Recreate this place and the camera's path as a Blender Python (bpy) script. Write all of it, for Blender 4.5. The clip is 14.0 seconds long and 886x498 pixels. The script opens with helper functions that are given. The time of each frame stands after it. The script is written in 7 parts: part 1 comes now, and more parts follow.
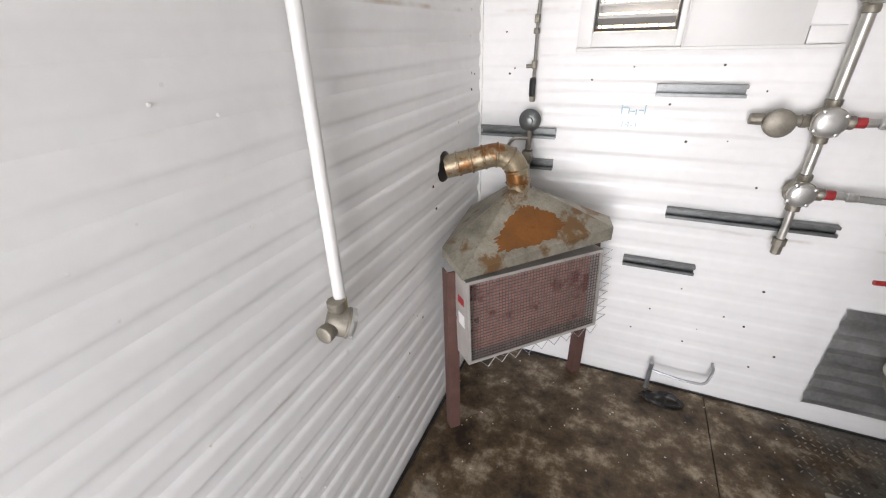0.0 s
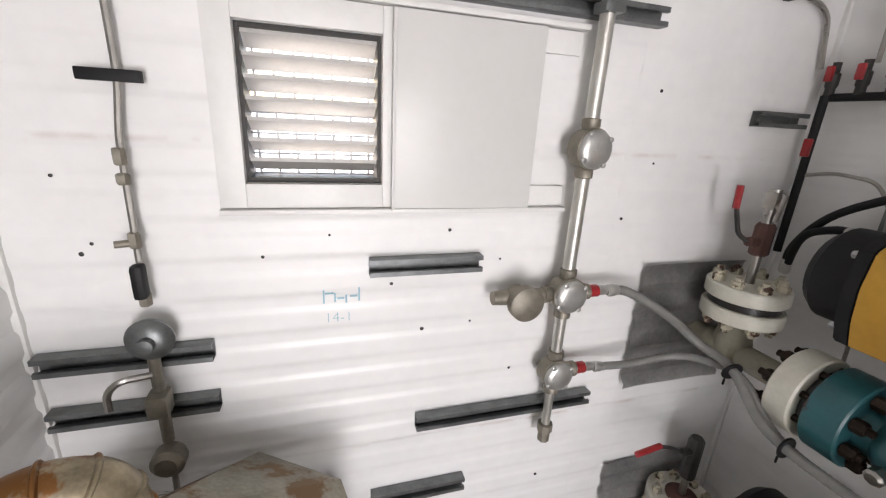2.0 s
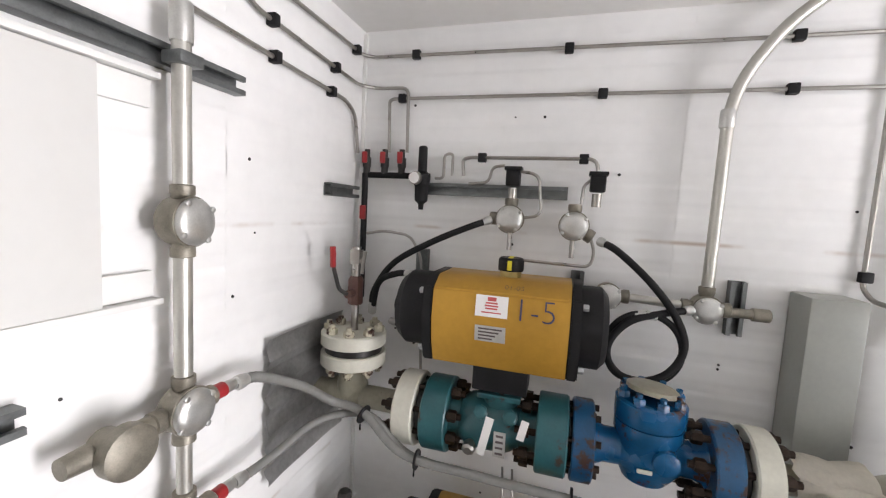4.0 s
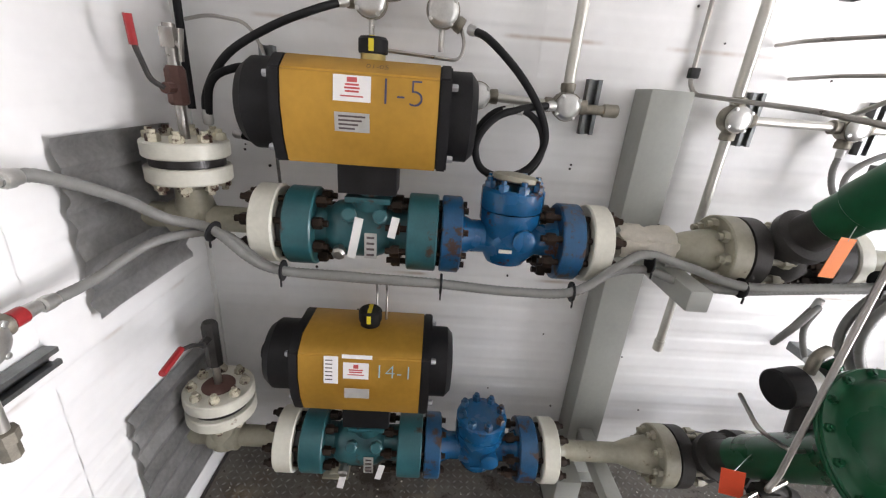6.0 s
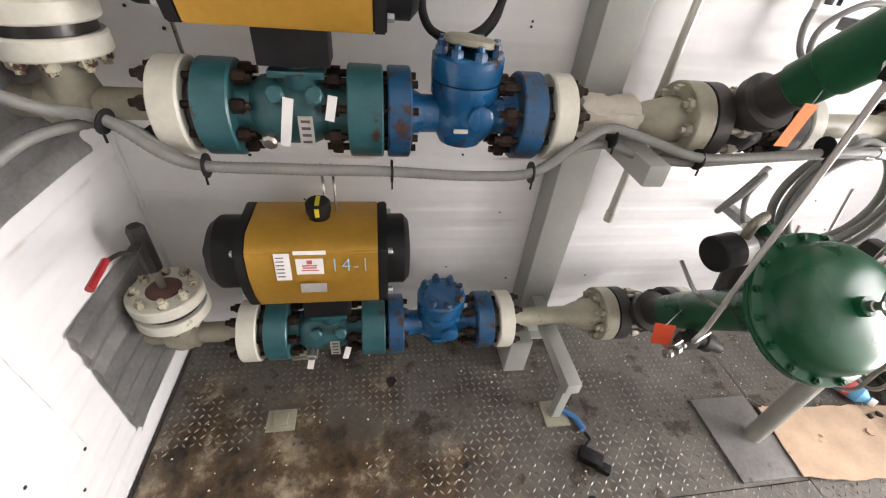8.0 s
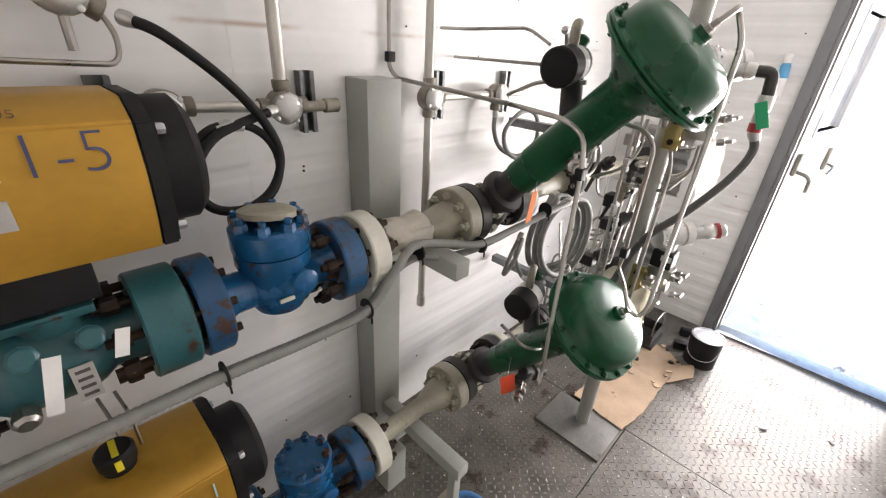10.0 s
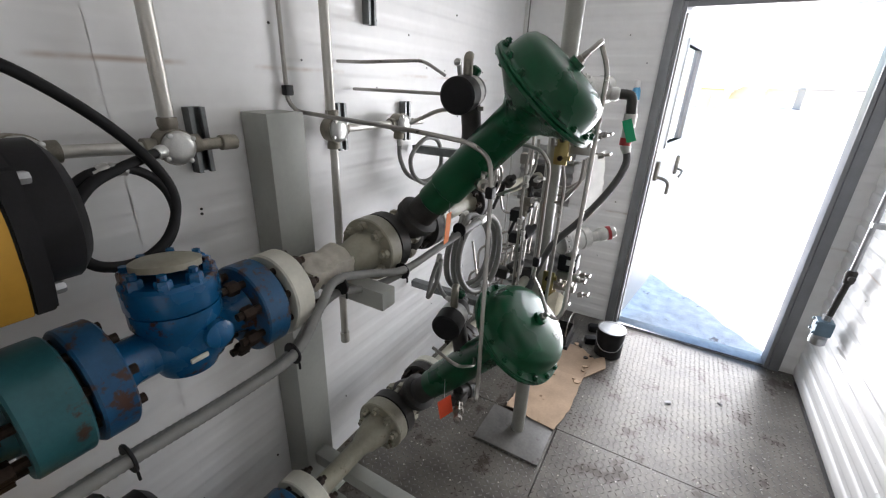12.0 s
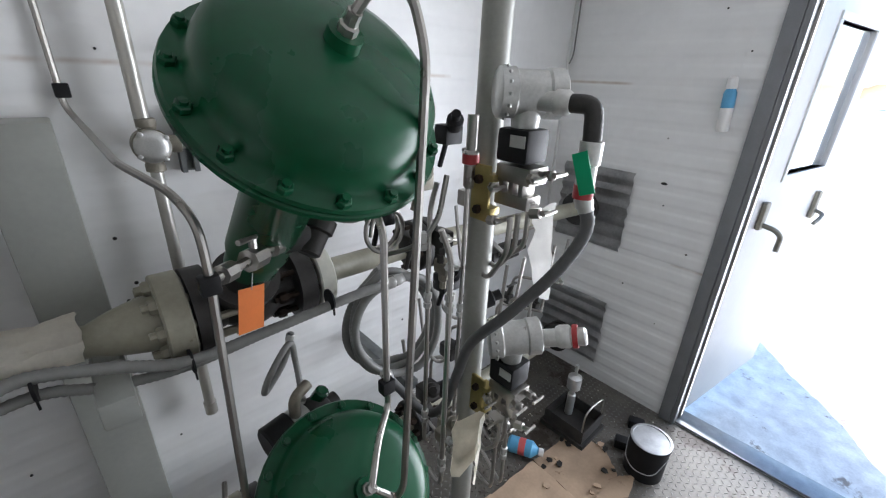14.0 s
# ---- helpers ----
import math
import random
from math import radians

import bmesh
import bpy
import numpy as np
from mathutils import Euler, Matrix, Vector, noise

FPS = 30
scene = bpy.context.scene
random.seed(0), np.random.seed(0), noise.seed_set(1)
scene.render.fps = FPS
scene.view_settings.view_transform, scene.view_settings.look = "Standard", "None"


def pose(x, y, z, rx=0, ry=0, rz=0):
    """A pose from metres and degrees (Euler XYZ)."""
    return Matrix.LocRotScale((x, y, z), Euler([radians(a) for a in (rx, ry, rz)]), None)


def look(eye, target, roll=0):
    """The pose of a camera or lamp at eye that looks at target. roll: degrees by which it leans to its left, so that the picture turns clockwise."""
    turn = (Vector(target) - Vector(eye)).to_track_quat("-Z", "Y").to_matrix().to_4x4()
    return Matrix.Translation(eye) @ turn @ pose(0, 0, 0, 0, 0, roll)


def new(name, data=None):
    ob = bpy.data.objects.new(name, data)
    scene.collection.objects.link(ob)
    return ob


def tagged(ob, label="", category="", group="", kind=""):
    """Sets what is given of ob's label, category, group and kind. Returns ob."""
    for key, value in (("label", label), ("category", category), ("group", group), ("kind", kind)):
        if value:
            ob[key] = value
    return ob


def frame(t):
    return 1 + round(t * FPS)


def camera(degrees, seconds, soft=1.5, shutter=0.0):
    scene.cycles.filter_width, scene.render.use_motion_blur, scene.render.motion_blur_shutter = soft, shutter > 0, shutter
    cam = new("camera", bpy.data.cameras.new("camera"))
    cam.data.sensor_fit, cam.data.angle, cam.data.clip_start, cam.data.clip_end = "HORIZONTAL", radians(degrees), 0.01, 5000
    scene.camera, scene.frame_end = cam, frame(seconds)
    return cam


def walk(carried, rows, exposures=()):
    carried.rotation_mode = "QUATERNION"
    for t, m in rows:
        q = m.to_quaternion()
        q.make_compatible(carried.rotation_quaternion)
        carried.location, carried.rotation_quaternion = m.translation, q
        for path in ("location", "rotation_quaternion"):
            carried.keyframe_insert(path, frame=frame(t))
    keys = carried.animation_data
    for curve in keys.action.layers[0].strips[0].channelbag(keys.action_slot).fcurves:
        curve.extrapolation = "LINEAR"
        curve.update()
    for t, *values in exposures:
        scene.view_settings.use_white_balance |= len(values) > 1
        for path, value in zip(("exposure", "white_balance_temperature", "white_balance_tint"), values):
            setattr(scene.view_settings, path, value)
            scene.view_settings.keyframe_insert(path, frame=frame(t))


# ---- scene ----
cam = camera(94.8, 14.0, 1.2)
PATH = [
    (0, (0.386, 0.312, 1.538), (-0.34, 1.931, 0.616), -1.7),
    (0.5, (0.461, 0.579, 1.578), (-0.072, 2.258, 0.631), -1.0),
    (0.6, (0.443, 0.629, 1.585), (-0.018, 2.329, 0.636), -0.5),
    (1, (0.431, 0.787, 1.61), (0.183, 2.553, 0.704), 0.6),
    (1.5, (0.354, 0.985, 1.65), (0.457, 2.822, 0.867), 1.8),
    (2, (0.366, 1.162, 1.68), (0.929, 2.985, 1.08), 3.1),
    (2.5, (0.376, 1.267, 1.688), (1.44, 2.916, 1.302), 3.9),
    (3, (0.344, 1.35, 1.687), (1.867, 2.632, 1.492), 4.0),
    (3.5, (0.364, 1.344, 1.682), (2.168, 2.197, 1.559), 4.0),
    (3.7, (0.367, 1.33, 1.681), (2.237, 2.033, 1.576), 3.9),
    (5.8, (0.441, 1.307, 1.507), (2.317, 1.228, 0.817), 4.8),
    (6, (0.423, 1.295, 1.465), (2.281, 1.22, 0.728), 4.6),
    (6.5, (0.467, 1.324, 1.461), (2.176, 1.172, 0.433), 5.7),
    (7, (0.431, 1.292, 1.405), (2.079, 1.162, 0.28), 5.3),
    (7.2, (0.439, 1.289, 1.408), (2.043, 1.131, 0.223), 5.5),
    (9.3, (0.588, 1.294, 1.563), (2.051, 0.468, 0.477), 4.0),
    (9.5, (0.593, 1.312, 1.569), (1.996, 0.324, 0.541), 4.4),
    (10, (0.656, 1.411, 1.6), (1.877, 0.102, 0.707), 3.5),
    (10.5, (0.674, 1.476, 1.61), (1.723, -0.026, 0.808), 2.8),
    (11, (0.673, 1.516, 1.61), (1.609, -0.079, 0.848), 2.4),
    (11.5, (0.677, 1.503, 1.613), (1.574, -0.116, 0.856), 2.3),
    (12, (0.681, 1.433, 1.595), (1.594, -0.18, 0.843), 2.2),
    (12.5, (0.607, 1.231, 1.585), (1.585, -0.342, 0.83), 2.2),
    (13, (0.496, 0.996, 1.584), (1.575, -0.508, 0.825), 2.1),
    (13.5, (0.491, 0.788, 1.588), (1.694, -0.614, 0.822), 2.2),
    (14, (0.496, 0.555, 1.618), (1.841, -0.703, 0.839), 2.3),
]
walk(cam, [(t, look(eye, target, roll)) for t, eye, target, roll in PATH],
     [(0, 2.22, 6750, 16), (1, 2.17, 6800, 16), (2, 2.07, 6850, 17), (3, 2.17, 6750, 16), (3.6, 2.43, 6750, 16), (6, 2.7, 6700, 16), (7.2, 2.9, 6950, 17), (9.4, 2.9, 7200, 18), (10.2, 2.4, 7100, 17), (11, 2.1, 6800, 15), (12.5, 1.75, 6450, 13), (14, 1.7, 6200, 12)])

# ---- light ----
SUN_DIR = Vector((0.60, -0.80, -0.48))
world = bpy.data.worlds.new("sky")
scene.world = world
world.use_nodes = True
wn = world.node_tree
sky = wn.nodes.new("ShaderNodeTexSky")
sky.sky_type, sky.sun_disc = 'NISHITA', False
sky.sun_elevation, sky.sun_rotation = radians(25.6), math.atan2(-0.60, 0.80)
wn.nodes["Background"].inputs["Strength"].default_value = 0.15
wn.links.new(sky.outputs[0], wn.nodes["Background"].inputs["Color"])
sun = new("sun", bpy.data.lights.new("sun", 'SUN'))
sun.data.energy, sun.data.angle, sun.data.color = 5.0, radians(0.5), (1.0, 0.92, 0.82)
sun.matrix_world = look((0, 0, 10), Vector((0, 0, 10)) + SUN_DIR)


def opening_light(name, centre, aim, w, h, watts, colour):
    lamp = new(name, bpy.data.lights.new(name, 'AREA'))
    lamp.data.shape, lamp.data.size, lamp.data.size_y = 'RECTANGLE', w, h
    lamp.data.energy, lamp.data.color, lamp.data.spread = watts, colour, radians(135)
    lamp.matrix_world = look(centre, aim)


opening_light("door_daylight", (0.39, -1.50, 1.03), (0.75, 2.0, 1.15), 0.86, 2.0, 10.5, (0.97, 0.98, 1.0))


# ---- materials ----
def mat(name, col, rough=0.5, metal=0.0, var=0.12, scale=12.0, bump=0.15, spots=None, spot_amt=0.0, spot_scale=6.0, coat=0.0):
    """Principled surface with two scales of colour variation, fine relief and optional stains of another colour."""
    m = bpy.data.materials.new(name)
    m.use_nodes = True
    nt = m.node_tree
    N, Lk = nt.nodes, nt.links.new
    b = N["Principled BSDF"]
    tc = N.new("ShaderNodeTexCoord")
    geo = N.new("ShaderNodeNewGeometry")
    n1 = N.new("ShaderNodeTexNoise")
    n1.inputs["Scale"].default_value, n1.inputs["Detail"].default_value = scale, 6
    n2 = N.new("ShaderNodeTexNoise")
    n2.inputs["Scale"].default_value, n2.inputs["Detail"].default_value = scale * 9, 3
    for n in (n1, n2):
        Lk(geo.outputs["Position"], n.inputs["Vector"])
    mixn = N.new("ShaderNodeMath")
    mixn.operation = 'MULTIPLY_ADD'
    mixn.inputs[1].default_value = 0.4
    Lk(n2.outputs[0], mixn.inputs[0])
    Lk(n1.outputs[0], mixn.inputs[2])
    mr = N.new("ShaderNodeMapRange")
    mr.inputs["From Min"].default_value, mr.inputs["From Max"].default_value = 0.45, 0.95
    mr.inputs["To Min"].default_value, mr.inputs["To Max"].default_value = 1 - var, 1 + var
    Lk(mixn.outputs[0], mr.inputs["Value"])
    mul = N.new("ShaderNodeVectorMath")
    mul.operation = 'MULTIPLY'
    mul.inputs[0].default_value = col
    Lk(mr.outputs[0], mul.inputs[1])
    out = mul.outputs[0]
    if spots:
        n3 = N.new("ShaderNodeTexNoise")
        n3.inputs["Scale"].default_value, n3.inputs["Detail"].default_value, n3.inputs["Roughness"].default_value = spot_scale, 8, 0.65
        Lk(geo.outputs["Position"], n3.inputs["Vector"])
        ramp = N.new("ShaderNodeMapRange")
        ramp.inputs["From Min"].default_value, ramp.inputs["From Max"].default_value = 0.78 - spot_amt, 0.84 - spot_amt
        Lk(n3.outputs[0], ramp.inputs["Value"])
        mx = N.new("ShaderNodeMix")
        mx.data_type = 'RGBA'
        Lk(ramp.outputs[0], mx.inputs["Factor"])
        Lk(out, mx.inputs["A"])
        mx.inputs["B"].default_value = (*spots, 1)
        out = mx.outputs["Result"]
    Lk(out, b.inputs["Base Color"])
    b.inputs["Roughness"].default_value, b.inputs["Metallic"].default_value = rough, metal
    b.inputs["Coat Weight"].default_value = coat
    rr = N.new("ShaderNodeMapRange")
    rr.inputs["To Min"].default_value, rr.inputs["To Max"].default_value = max(0.05, rough - 0.1), min(1, rough + 0.12)
    Lk(n1.outputs[0], rr.inputs["Value"])
    Lk(rr.outputs[0], b.inputs["Roughness"])
    bp = N.new("ShaderNodeBump")
    bp.inputs["Strength"].default_value, bp.inputs["Distance"].default_value = bump, 0.003
    Lk(mixn.outputs[0], bp.inputs["Height"])
    Lk(bp.outputs[0], b.inputs["Normal"])
    return m


RUST = (0.05, 0.020, 0.011)
M_WALL = mat("white_painted_steel", (0.80, 0.80, 0.79), 0.36, 0, 0.05, 3.0, 0.04, (0.56, 0.47, 0.38), 0.055, 7.0)
M_CEIL = mat("ceiling_paint", (0.80, 0.79, 0.77), 0.5, 0, 0.05, 3.0, 0.05)
M_TRIM = mat("white_trim_metal", (0.74, 0.74, 0.72), 0.4, 0, 0.05, 8, 0.05)
M_SLAT = mat("weathered_slat", (0.45, 0.44, 0.42), 0.5, 0.1, 0.1, 12, 0.1)
M_PANEL = mat("cream_panel", (0.63, 0.63, 0.61), 0.35, 0, 0.03, 5, 0.03)
M_GALV = mat("galvanised_steel", (0.40, 0.41, 0.42), 0.42, 0.85, 0.2, 25, 0.1)
M_GALVDULL = mat("dull_galvanised_patch", (0.46, 0.46, 0.455), 0.36, 0.5, 0.3, 9, 0.06, (0.36, 0.27, 0.17), 0.09, 7)
M_STRUT = mat("strut_zinc", (0.17, 0.18, 0.18), 0.4, 0.75, 0.25, 30, 0.1)
M_CONDUIT = mat("conduit_steel", (0.52, 0.51, 0.47), 0.36, 0.75, 0.1, 18, 0.05)
M_STAINLESS = mat("stainless_tube", (0.36, 0.345, 0.32), 0.3, 0.95, 0.12, 30, 0.04)
M_CAST = mat("cast_fitting", (0.25, 0.23, 0.19), 0.5, 0.6, 0.25, 35, 0.3)
M_COVER = mat("cast_cover", (0.52, 0.52, 0.50), 0.34, 0.75, 0.15, 30, 0.2)
M_GOLD = mat("gold_anodised", (0.50, 0.275, 0.042), 0.38, 0.45, 0.14, 6, 0.04, (0.30, 0.16, 0.03), 0.07, 5)
M_BLACK = mat("black_plastic", (0.012, 0.012, 0.013), 0.5, 0, 0.3, 20, 0.15)
M_RUBBER = mat("black_hose", (0.014, 0.014, 0.015), 0.55, 0, 0.2, 40, 0.2)
M_TEAL = mat("teal_enamel", (0.020, 0.098, 0.112), 0.34, 0.0, 0.2, 14, 0.15, RUST, 0.16, 16)
M_BLUE = mat("blue_enamel", (0.003, 0.085, 0.215), 0.25, 0.0, 0.22, 14, 0.22, RUST, 0.19, 19)
M_BLUEDK = mat("worn_blue_enamel", (0.006, 0.066, 0.155), 0.34, 0.0, 0.25, 14, 0.3, RUST, 0.25, 20)
M_CREAM = mat("cream_flange_paint", (0.60, 0.59, 0.51), 0.40, 0, 0.12, 10, 0.1, (0.20, 0.14, 0.08), 0.11, 13)
M_PIPEGREY = mat("greige_pipe_paint", (0.30, 0.285, 0.22), 0.42, 0, 0.2, 9, 0.12, (0.14, 0.10, 0.065), 0.14, 12)
M_DKGREY = mat("dark_grey_cast", (0.045, 0.043, 0.041), 0.45, 0.2, 0.25, 25, 0.3)
M_GREEN = mat("dark_green_enamel", (0.004, 0.064, 0.026), 0.27, 0, 0.2, 7, 0.04, (0.03, 0.042, 0.018), 0.10, 6)
M_BOLT = mat("rusty_bolt", (0.028, 0.018, 0.013), 0.5, 0.4, 0.4, 60, 0.4)
M_BOLTCR = mat("painted_bolt", (0.46, 0.43, 0.33), 0.45, 0.1, 0.25, 50, 0.3, RUST, 0.26, 30)
M_COLUMN = mat("grey_column_paint", (0.35, 0.36, 0.33), 0.42, 0, 0.08, 8, 0.08, (0.30, 0.29, 0.26), 0.06, 7)
M_POST = mat("grey_post_paint", (0.30, 0.30, 0.27), 0.4, 0.1, 0.12, 14, 0.1)
M_PLATE = mat("dirty_floor_plate", (0.16, 0.155, 0.145), 0.4, 0.3, 0.3, 8, 0.1, (0.06, 0.048, 0.04), 0.2, 6)
M_RUSTSHEET = mat("rusty_galvanised_hood", (0.27, 0.25, 0.20), 0.45, 0.35, 0.4, 12, 0.12, (0.17, 0.095, 0.04), 0.25, 7)
M_RUSTSTAIN = mat("orange_rust", (0.17, 0.062, 0.008), 0.7, 0, 0.3, 12, 0.2, (0.10, 0.034, 0.006), 0.17, 6)
M_FLUE = mat("rusty_flue", (0.29, 0.24, 0.16), 0.38, 0.55, 0.4, 16, 0.15, (0.20, 0.085, 0.022), 0.27, 11)
M_BROWNLEG = mat("brown_primer_steel", (0.12, 0.065, 0.055), 0.55, 0.1, 0.2, 15, 0.2)
M_ELEMENT = mat("ceramic_heater_face", (0.40, 0.23, 0.19), 0.7, 0, 0.25, 30, 0.3, (0.20, 0.06, 0.045), 0.20, 7)
M_HEATER = mat("heater_case", (0.46, 0.44, 0.41), 0.45, 0.4, 0.15, 15, 0.1)
M_RED = mat("red_paint", (0.33, 0.022, 0.025), 0.4, 0, 0.15, 30, 0.1)
M_PAPER = mat("white_label", (0.82, 0.81, 0.79), 0.6, 0, 0.05, 30, 0.05)
M_PAPEROLD = mat("stained_paper", (0.80, 0.76, 0.67), 0.8, 0, 0.12, 12, 0.5, (0.45, 0.32, 0.2), 0.12, 8)
M_SILVERLBL = mat("silver_label", (0.55, 0.55, 0.53), 0.35, 0.5, 0.1, 40, 0.05)
M_INK = mat("blue_marker", (0.05, 0.055, 0.12), 0.6, 0, 0.1, 40, 0)
M_INKBLK = mat("dark_print", (0.10, 0.08, 0.08), 0.6, 0, 0.1, 40, 0)
M_INKRED = mat("red_print", (0.55, 0.10, 0.10), 0.6, 0, 0.1, 40, 0)
M_INKTEAL = mat("teal_marker", (0.30, 0.50, 0.58), 0.6, 0, 0.1, 40, 0)
M_ORANGE = mat("orange_tag", (0.92, 0.25, 0.06), 0.6, 0, 0.06, 20, 0.1)
M_REDTAG = mat("red_orange_tag", (0.88, 0.10, 0.035), 0.6, 0, 0.06, 20, 0.1)
M_TAPE = mat("green_tape", (0.0, 0.36, 0.16), 0.45, 0, 0.08, 30, 0.2)
M_YELLOW = mat("yellow_mark", (0.75, 0.62, 0.03), 0.5, 0, 0.05, 30, 0)
M_BRASS = mat("brass", (0.42, 0.34, 0.14), 0.35, 0.8, 0.15, 30, 0.1)
M_WHITEALU = mat("silver_painted_housing", (0.50, 0.50, 0.48), 0.32, 0.55, 0.2, 18, 0.12, (0.20, 0.18, 0.16), 0.12, 16)
M_GREYHOSE = mat("grey_flex_conduit", (0.20, 0.20, 0.19), 0.45, 0, 0.12, 40, 0.1)
M_DKHOSE = mat("dark_grey_conduit", (0.10, 0.10, 0.10), 0.5, 0, 0.15, 40, 0.1)
M_DETECT = mat("blue_grey_enamel", (0.10, 0.16, 0.21), 0.4, 0.2, 0.15, 25, 0.2)
M_CARD = mat("cardboard", (0.46, 0.33, 0.225), 0.85, 0, 0.16, 9, 0.2, (0.20, 0.12, 0.07), 0.15, 11)
M_CABLEBLUE = mat("blue_cable", (0.04, 0.16, 0.36), 0.5, 0, 0.1, 30, 0.1)
M_FRAME = mat("grey_door_frame", (0.20, 0.205, 0.215), 0.4, 0.2, 0.1, 12, 0.08)
M_DOOR = mat("pale_door_paint", (0.60, 0.58, 0.55), 0.4, 0, 0.05, 6, 0.05)
# black for oily things, and for gaps whose shade is put into colour
M_OILGAP = mat("oil_and_gap_black", (0.02, 0.018, 0.017), 0.3, 0.1, 0.3, 20, 0.3)
M_CANBLUE = mat("cyan_bottle", (0.10, 0.36, 0.60), 0.4, 0, 0.1, 15, 0.05)


def floor_material():
    m = mat("tread_plate_dirty", (0.130, 0.119, 0.103), 0.40, 0.3, 0.35, 9.0, 0.3, (0.055, 0.043, 0.034), 0.22, 4.5)
    nt = m.node_tree
    N, Lk = nt.nodes, nt.links.new
    b = N["Principled BSDF"]
    old = b.inputs["Base Color"].links[0].from_socket
    geo = N.new("ShaderNodeNewGeometry")
    # oily brown spill round the heater's corner, with a ragged edge
    dist = N.new("ShaderNodeVectorMath")
    dist.operation = 'DISTANCE'
    dist.inputs[1].default_value = (0.35, 1.75, 0)
    Lk(geo.outputs["Position"], dist.inputs[0])
    nz = N.new("ShaderNodeTexNoise")
    nz.inputs["Scale"].default_value, nz.inputs["Detail"].default_value = 5, 8
    Lk(geo.outputs["Position"], nz.inputs["Vector"])
    ma = N.new("ShaderNodeMath")
    ma.operation = 'MULTIPLY_ADD'
    ma.inputs[1].default_value = -1.6
    Lk(nz.outputs[0], ma.inputs[0])
    Lk(dist.outputs["Value"], ma.inputs[2])
    mr = N.new("ShaderNodeMapRange")
    mr.inputs["From Min"].default_value, mr.inputs["From Max"].default_value = 0.45, 0.0
    Lk(ma.outputs[0], mr.inputs["Value"])
    nz2 = N.new("ShaderNodeTexNoise")
    nz2.inputs["Scale"].default_value, nz2.inputs["Detail"].default_value, nz2.inputs["Roughness"].default_value = 6, 12, 0.72
    Lk(geo.outputs["Position"], nz2.inputs["Vector"])
    cr = N.new("ShaderNodeValToRGB")
    cr.color_ramp.elements[0].position, cr.color_ramp.elements[0].color = 0.38, (0.03, 0.02, 0.013, 1)
    cr.color_ramp.elements[1].position, cr.color_ramp.elements[1].color = 0.66, (0.44, 0.37, 0.27, 1)
    e = cr.color_ramp.elements.new(0.52)
    e.color = (0.125, 0.085, 0.048, 1)
    Lk(nz2.outputs[0], cr.inputs[0])
    mx = N.new("ShaderNodeMix")
    mx.data_type = 'RGBA'
    Lk(mr.outputs[0], mx.inputs["Factor"])
    Lk(old, mx.inputs["A"])
    Lk(cr.outputs[0], mx.inputs["B"])
    Lk(mx.outputs["Result"], b.inputs["Base Color"])
    return m




def seam_rust(m):
    """A ragged brown line of rust along the sheet joints."""
    nt = m.node_tree
    N, Lk = nt.nodes, nt.links.new
    b = N["Principled BSDF"]
    old = b.inputs["Base Color"].links[0].from_socket
    geo = N.new("ShaderNodeNewGeometry")
    sep = N.new("ShaderNodeSeparateXYZ")
    Lk(geo.outputs["Position"], sep.inputs[0])
    nz = N.new("ShaderNodeTexNoise")
    nz.inputs["Scale"].default_value, nz.inputs["Detail"].default_value = 4.0, 9
    Lk(geo.outputs["Position"], nz.inputs["Vector"])
    total = None
    for zc in (0.83, 1.62):
        d = N.new("ShaderNodeMath")
        d.operation = 'SUBTRACT'
        d.inputs[1].default_value = zc
        Lk(sep.outputs["Z"], d.inputs[0])
        a = N.new("ShaderNodeMath")
        a.operation = 'ABSOLUTE'
        Lk(d.outputs[0], a.inputs[0])
        f = N.new("ShaderNodeMapRange")
        f.inputs["From Min"].default_value, f.inputs["From Max"].default_value = 0.009, 0.001
        f.inputs["To Max"].default_value = 0.6
        Lk(a.outputs[0], f.inputs["Value"])
        if total is None:
            total = f.outputs[0]
        else:
            mx = N.new("ShaderNodeMath")
            mx.operation = 'MAXIMUM'
            Lk(total, mx.inputs[0])
            Lk(f.outputs[0], mx.inputs[1])
            total = mx.outputs[0]
    g = N.new("ShaderNodeMapRange")
    g.inputs["From Min"].default_value, g.inputs["From Max"].default_value = 0.50, 0.64
    Lk(nz.outputs[0], g.inputs["Value"])
    mu = N.new("ShaderNodeMath")
    mu.operation = 'MULTIPLY'
    Lk(total, mu.inputs[0])
    Lk(g.outputs[0], mu.inputs[1])
    mix = N.new("ShaderNodeMix")
    mix.data_type = 'RGBA'
    Lk(mu.outputs[0], mix.inputs["Factor"])
    Lk(old, mix.inputs["A"])
    mix.inputs["B"].default_value = (0.36, 0.22, 0.12, 1)
    Lk(mix.outputs["Result"], b.inputs["Base Color"])


seam_rust(M_WALL)
for dull in (M_BLACK, M_RUBBER, M_DKGREY, M_BOLT, M_BROWNLEG, M_DKHOSE):
    dull.node_tree.nodes["Principled BSDF"].inputs["Specular IOR Level"].default_value = 0.22
M_GREEN.node_tree.nodes["Principled BSDF"].inputs["Specular IOR Level"].default_value = 0.32
M_FLOOR = floor_material()
M_TREAD = mat("worn_tread_steel", (0.22, 0.215, 0.20), 0.36, 0.5, 0.4, 5, 0.1, (0.06, 0.048, 0.036), 0.27, 4.5)
M_SNOW = mat("trodden_snow", (0.84, 0.86, 0.88), 0.7, 0, 0.22, 11, 1.0, (0.34, 0.31, 0.29), 0.17, 8.0)
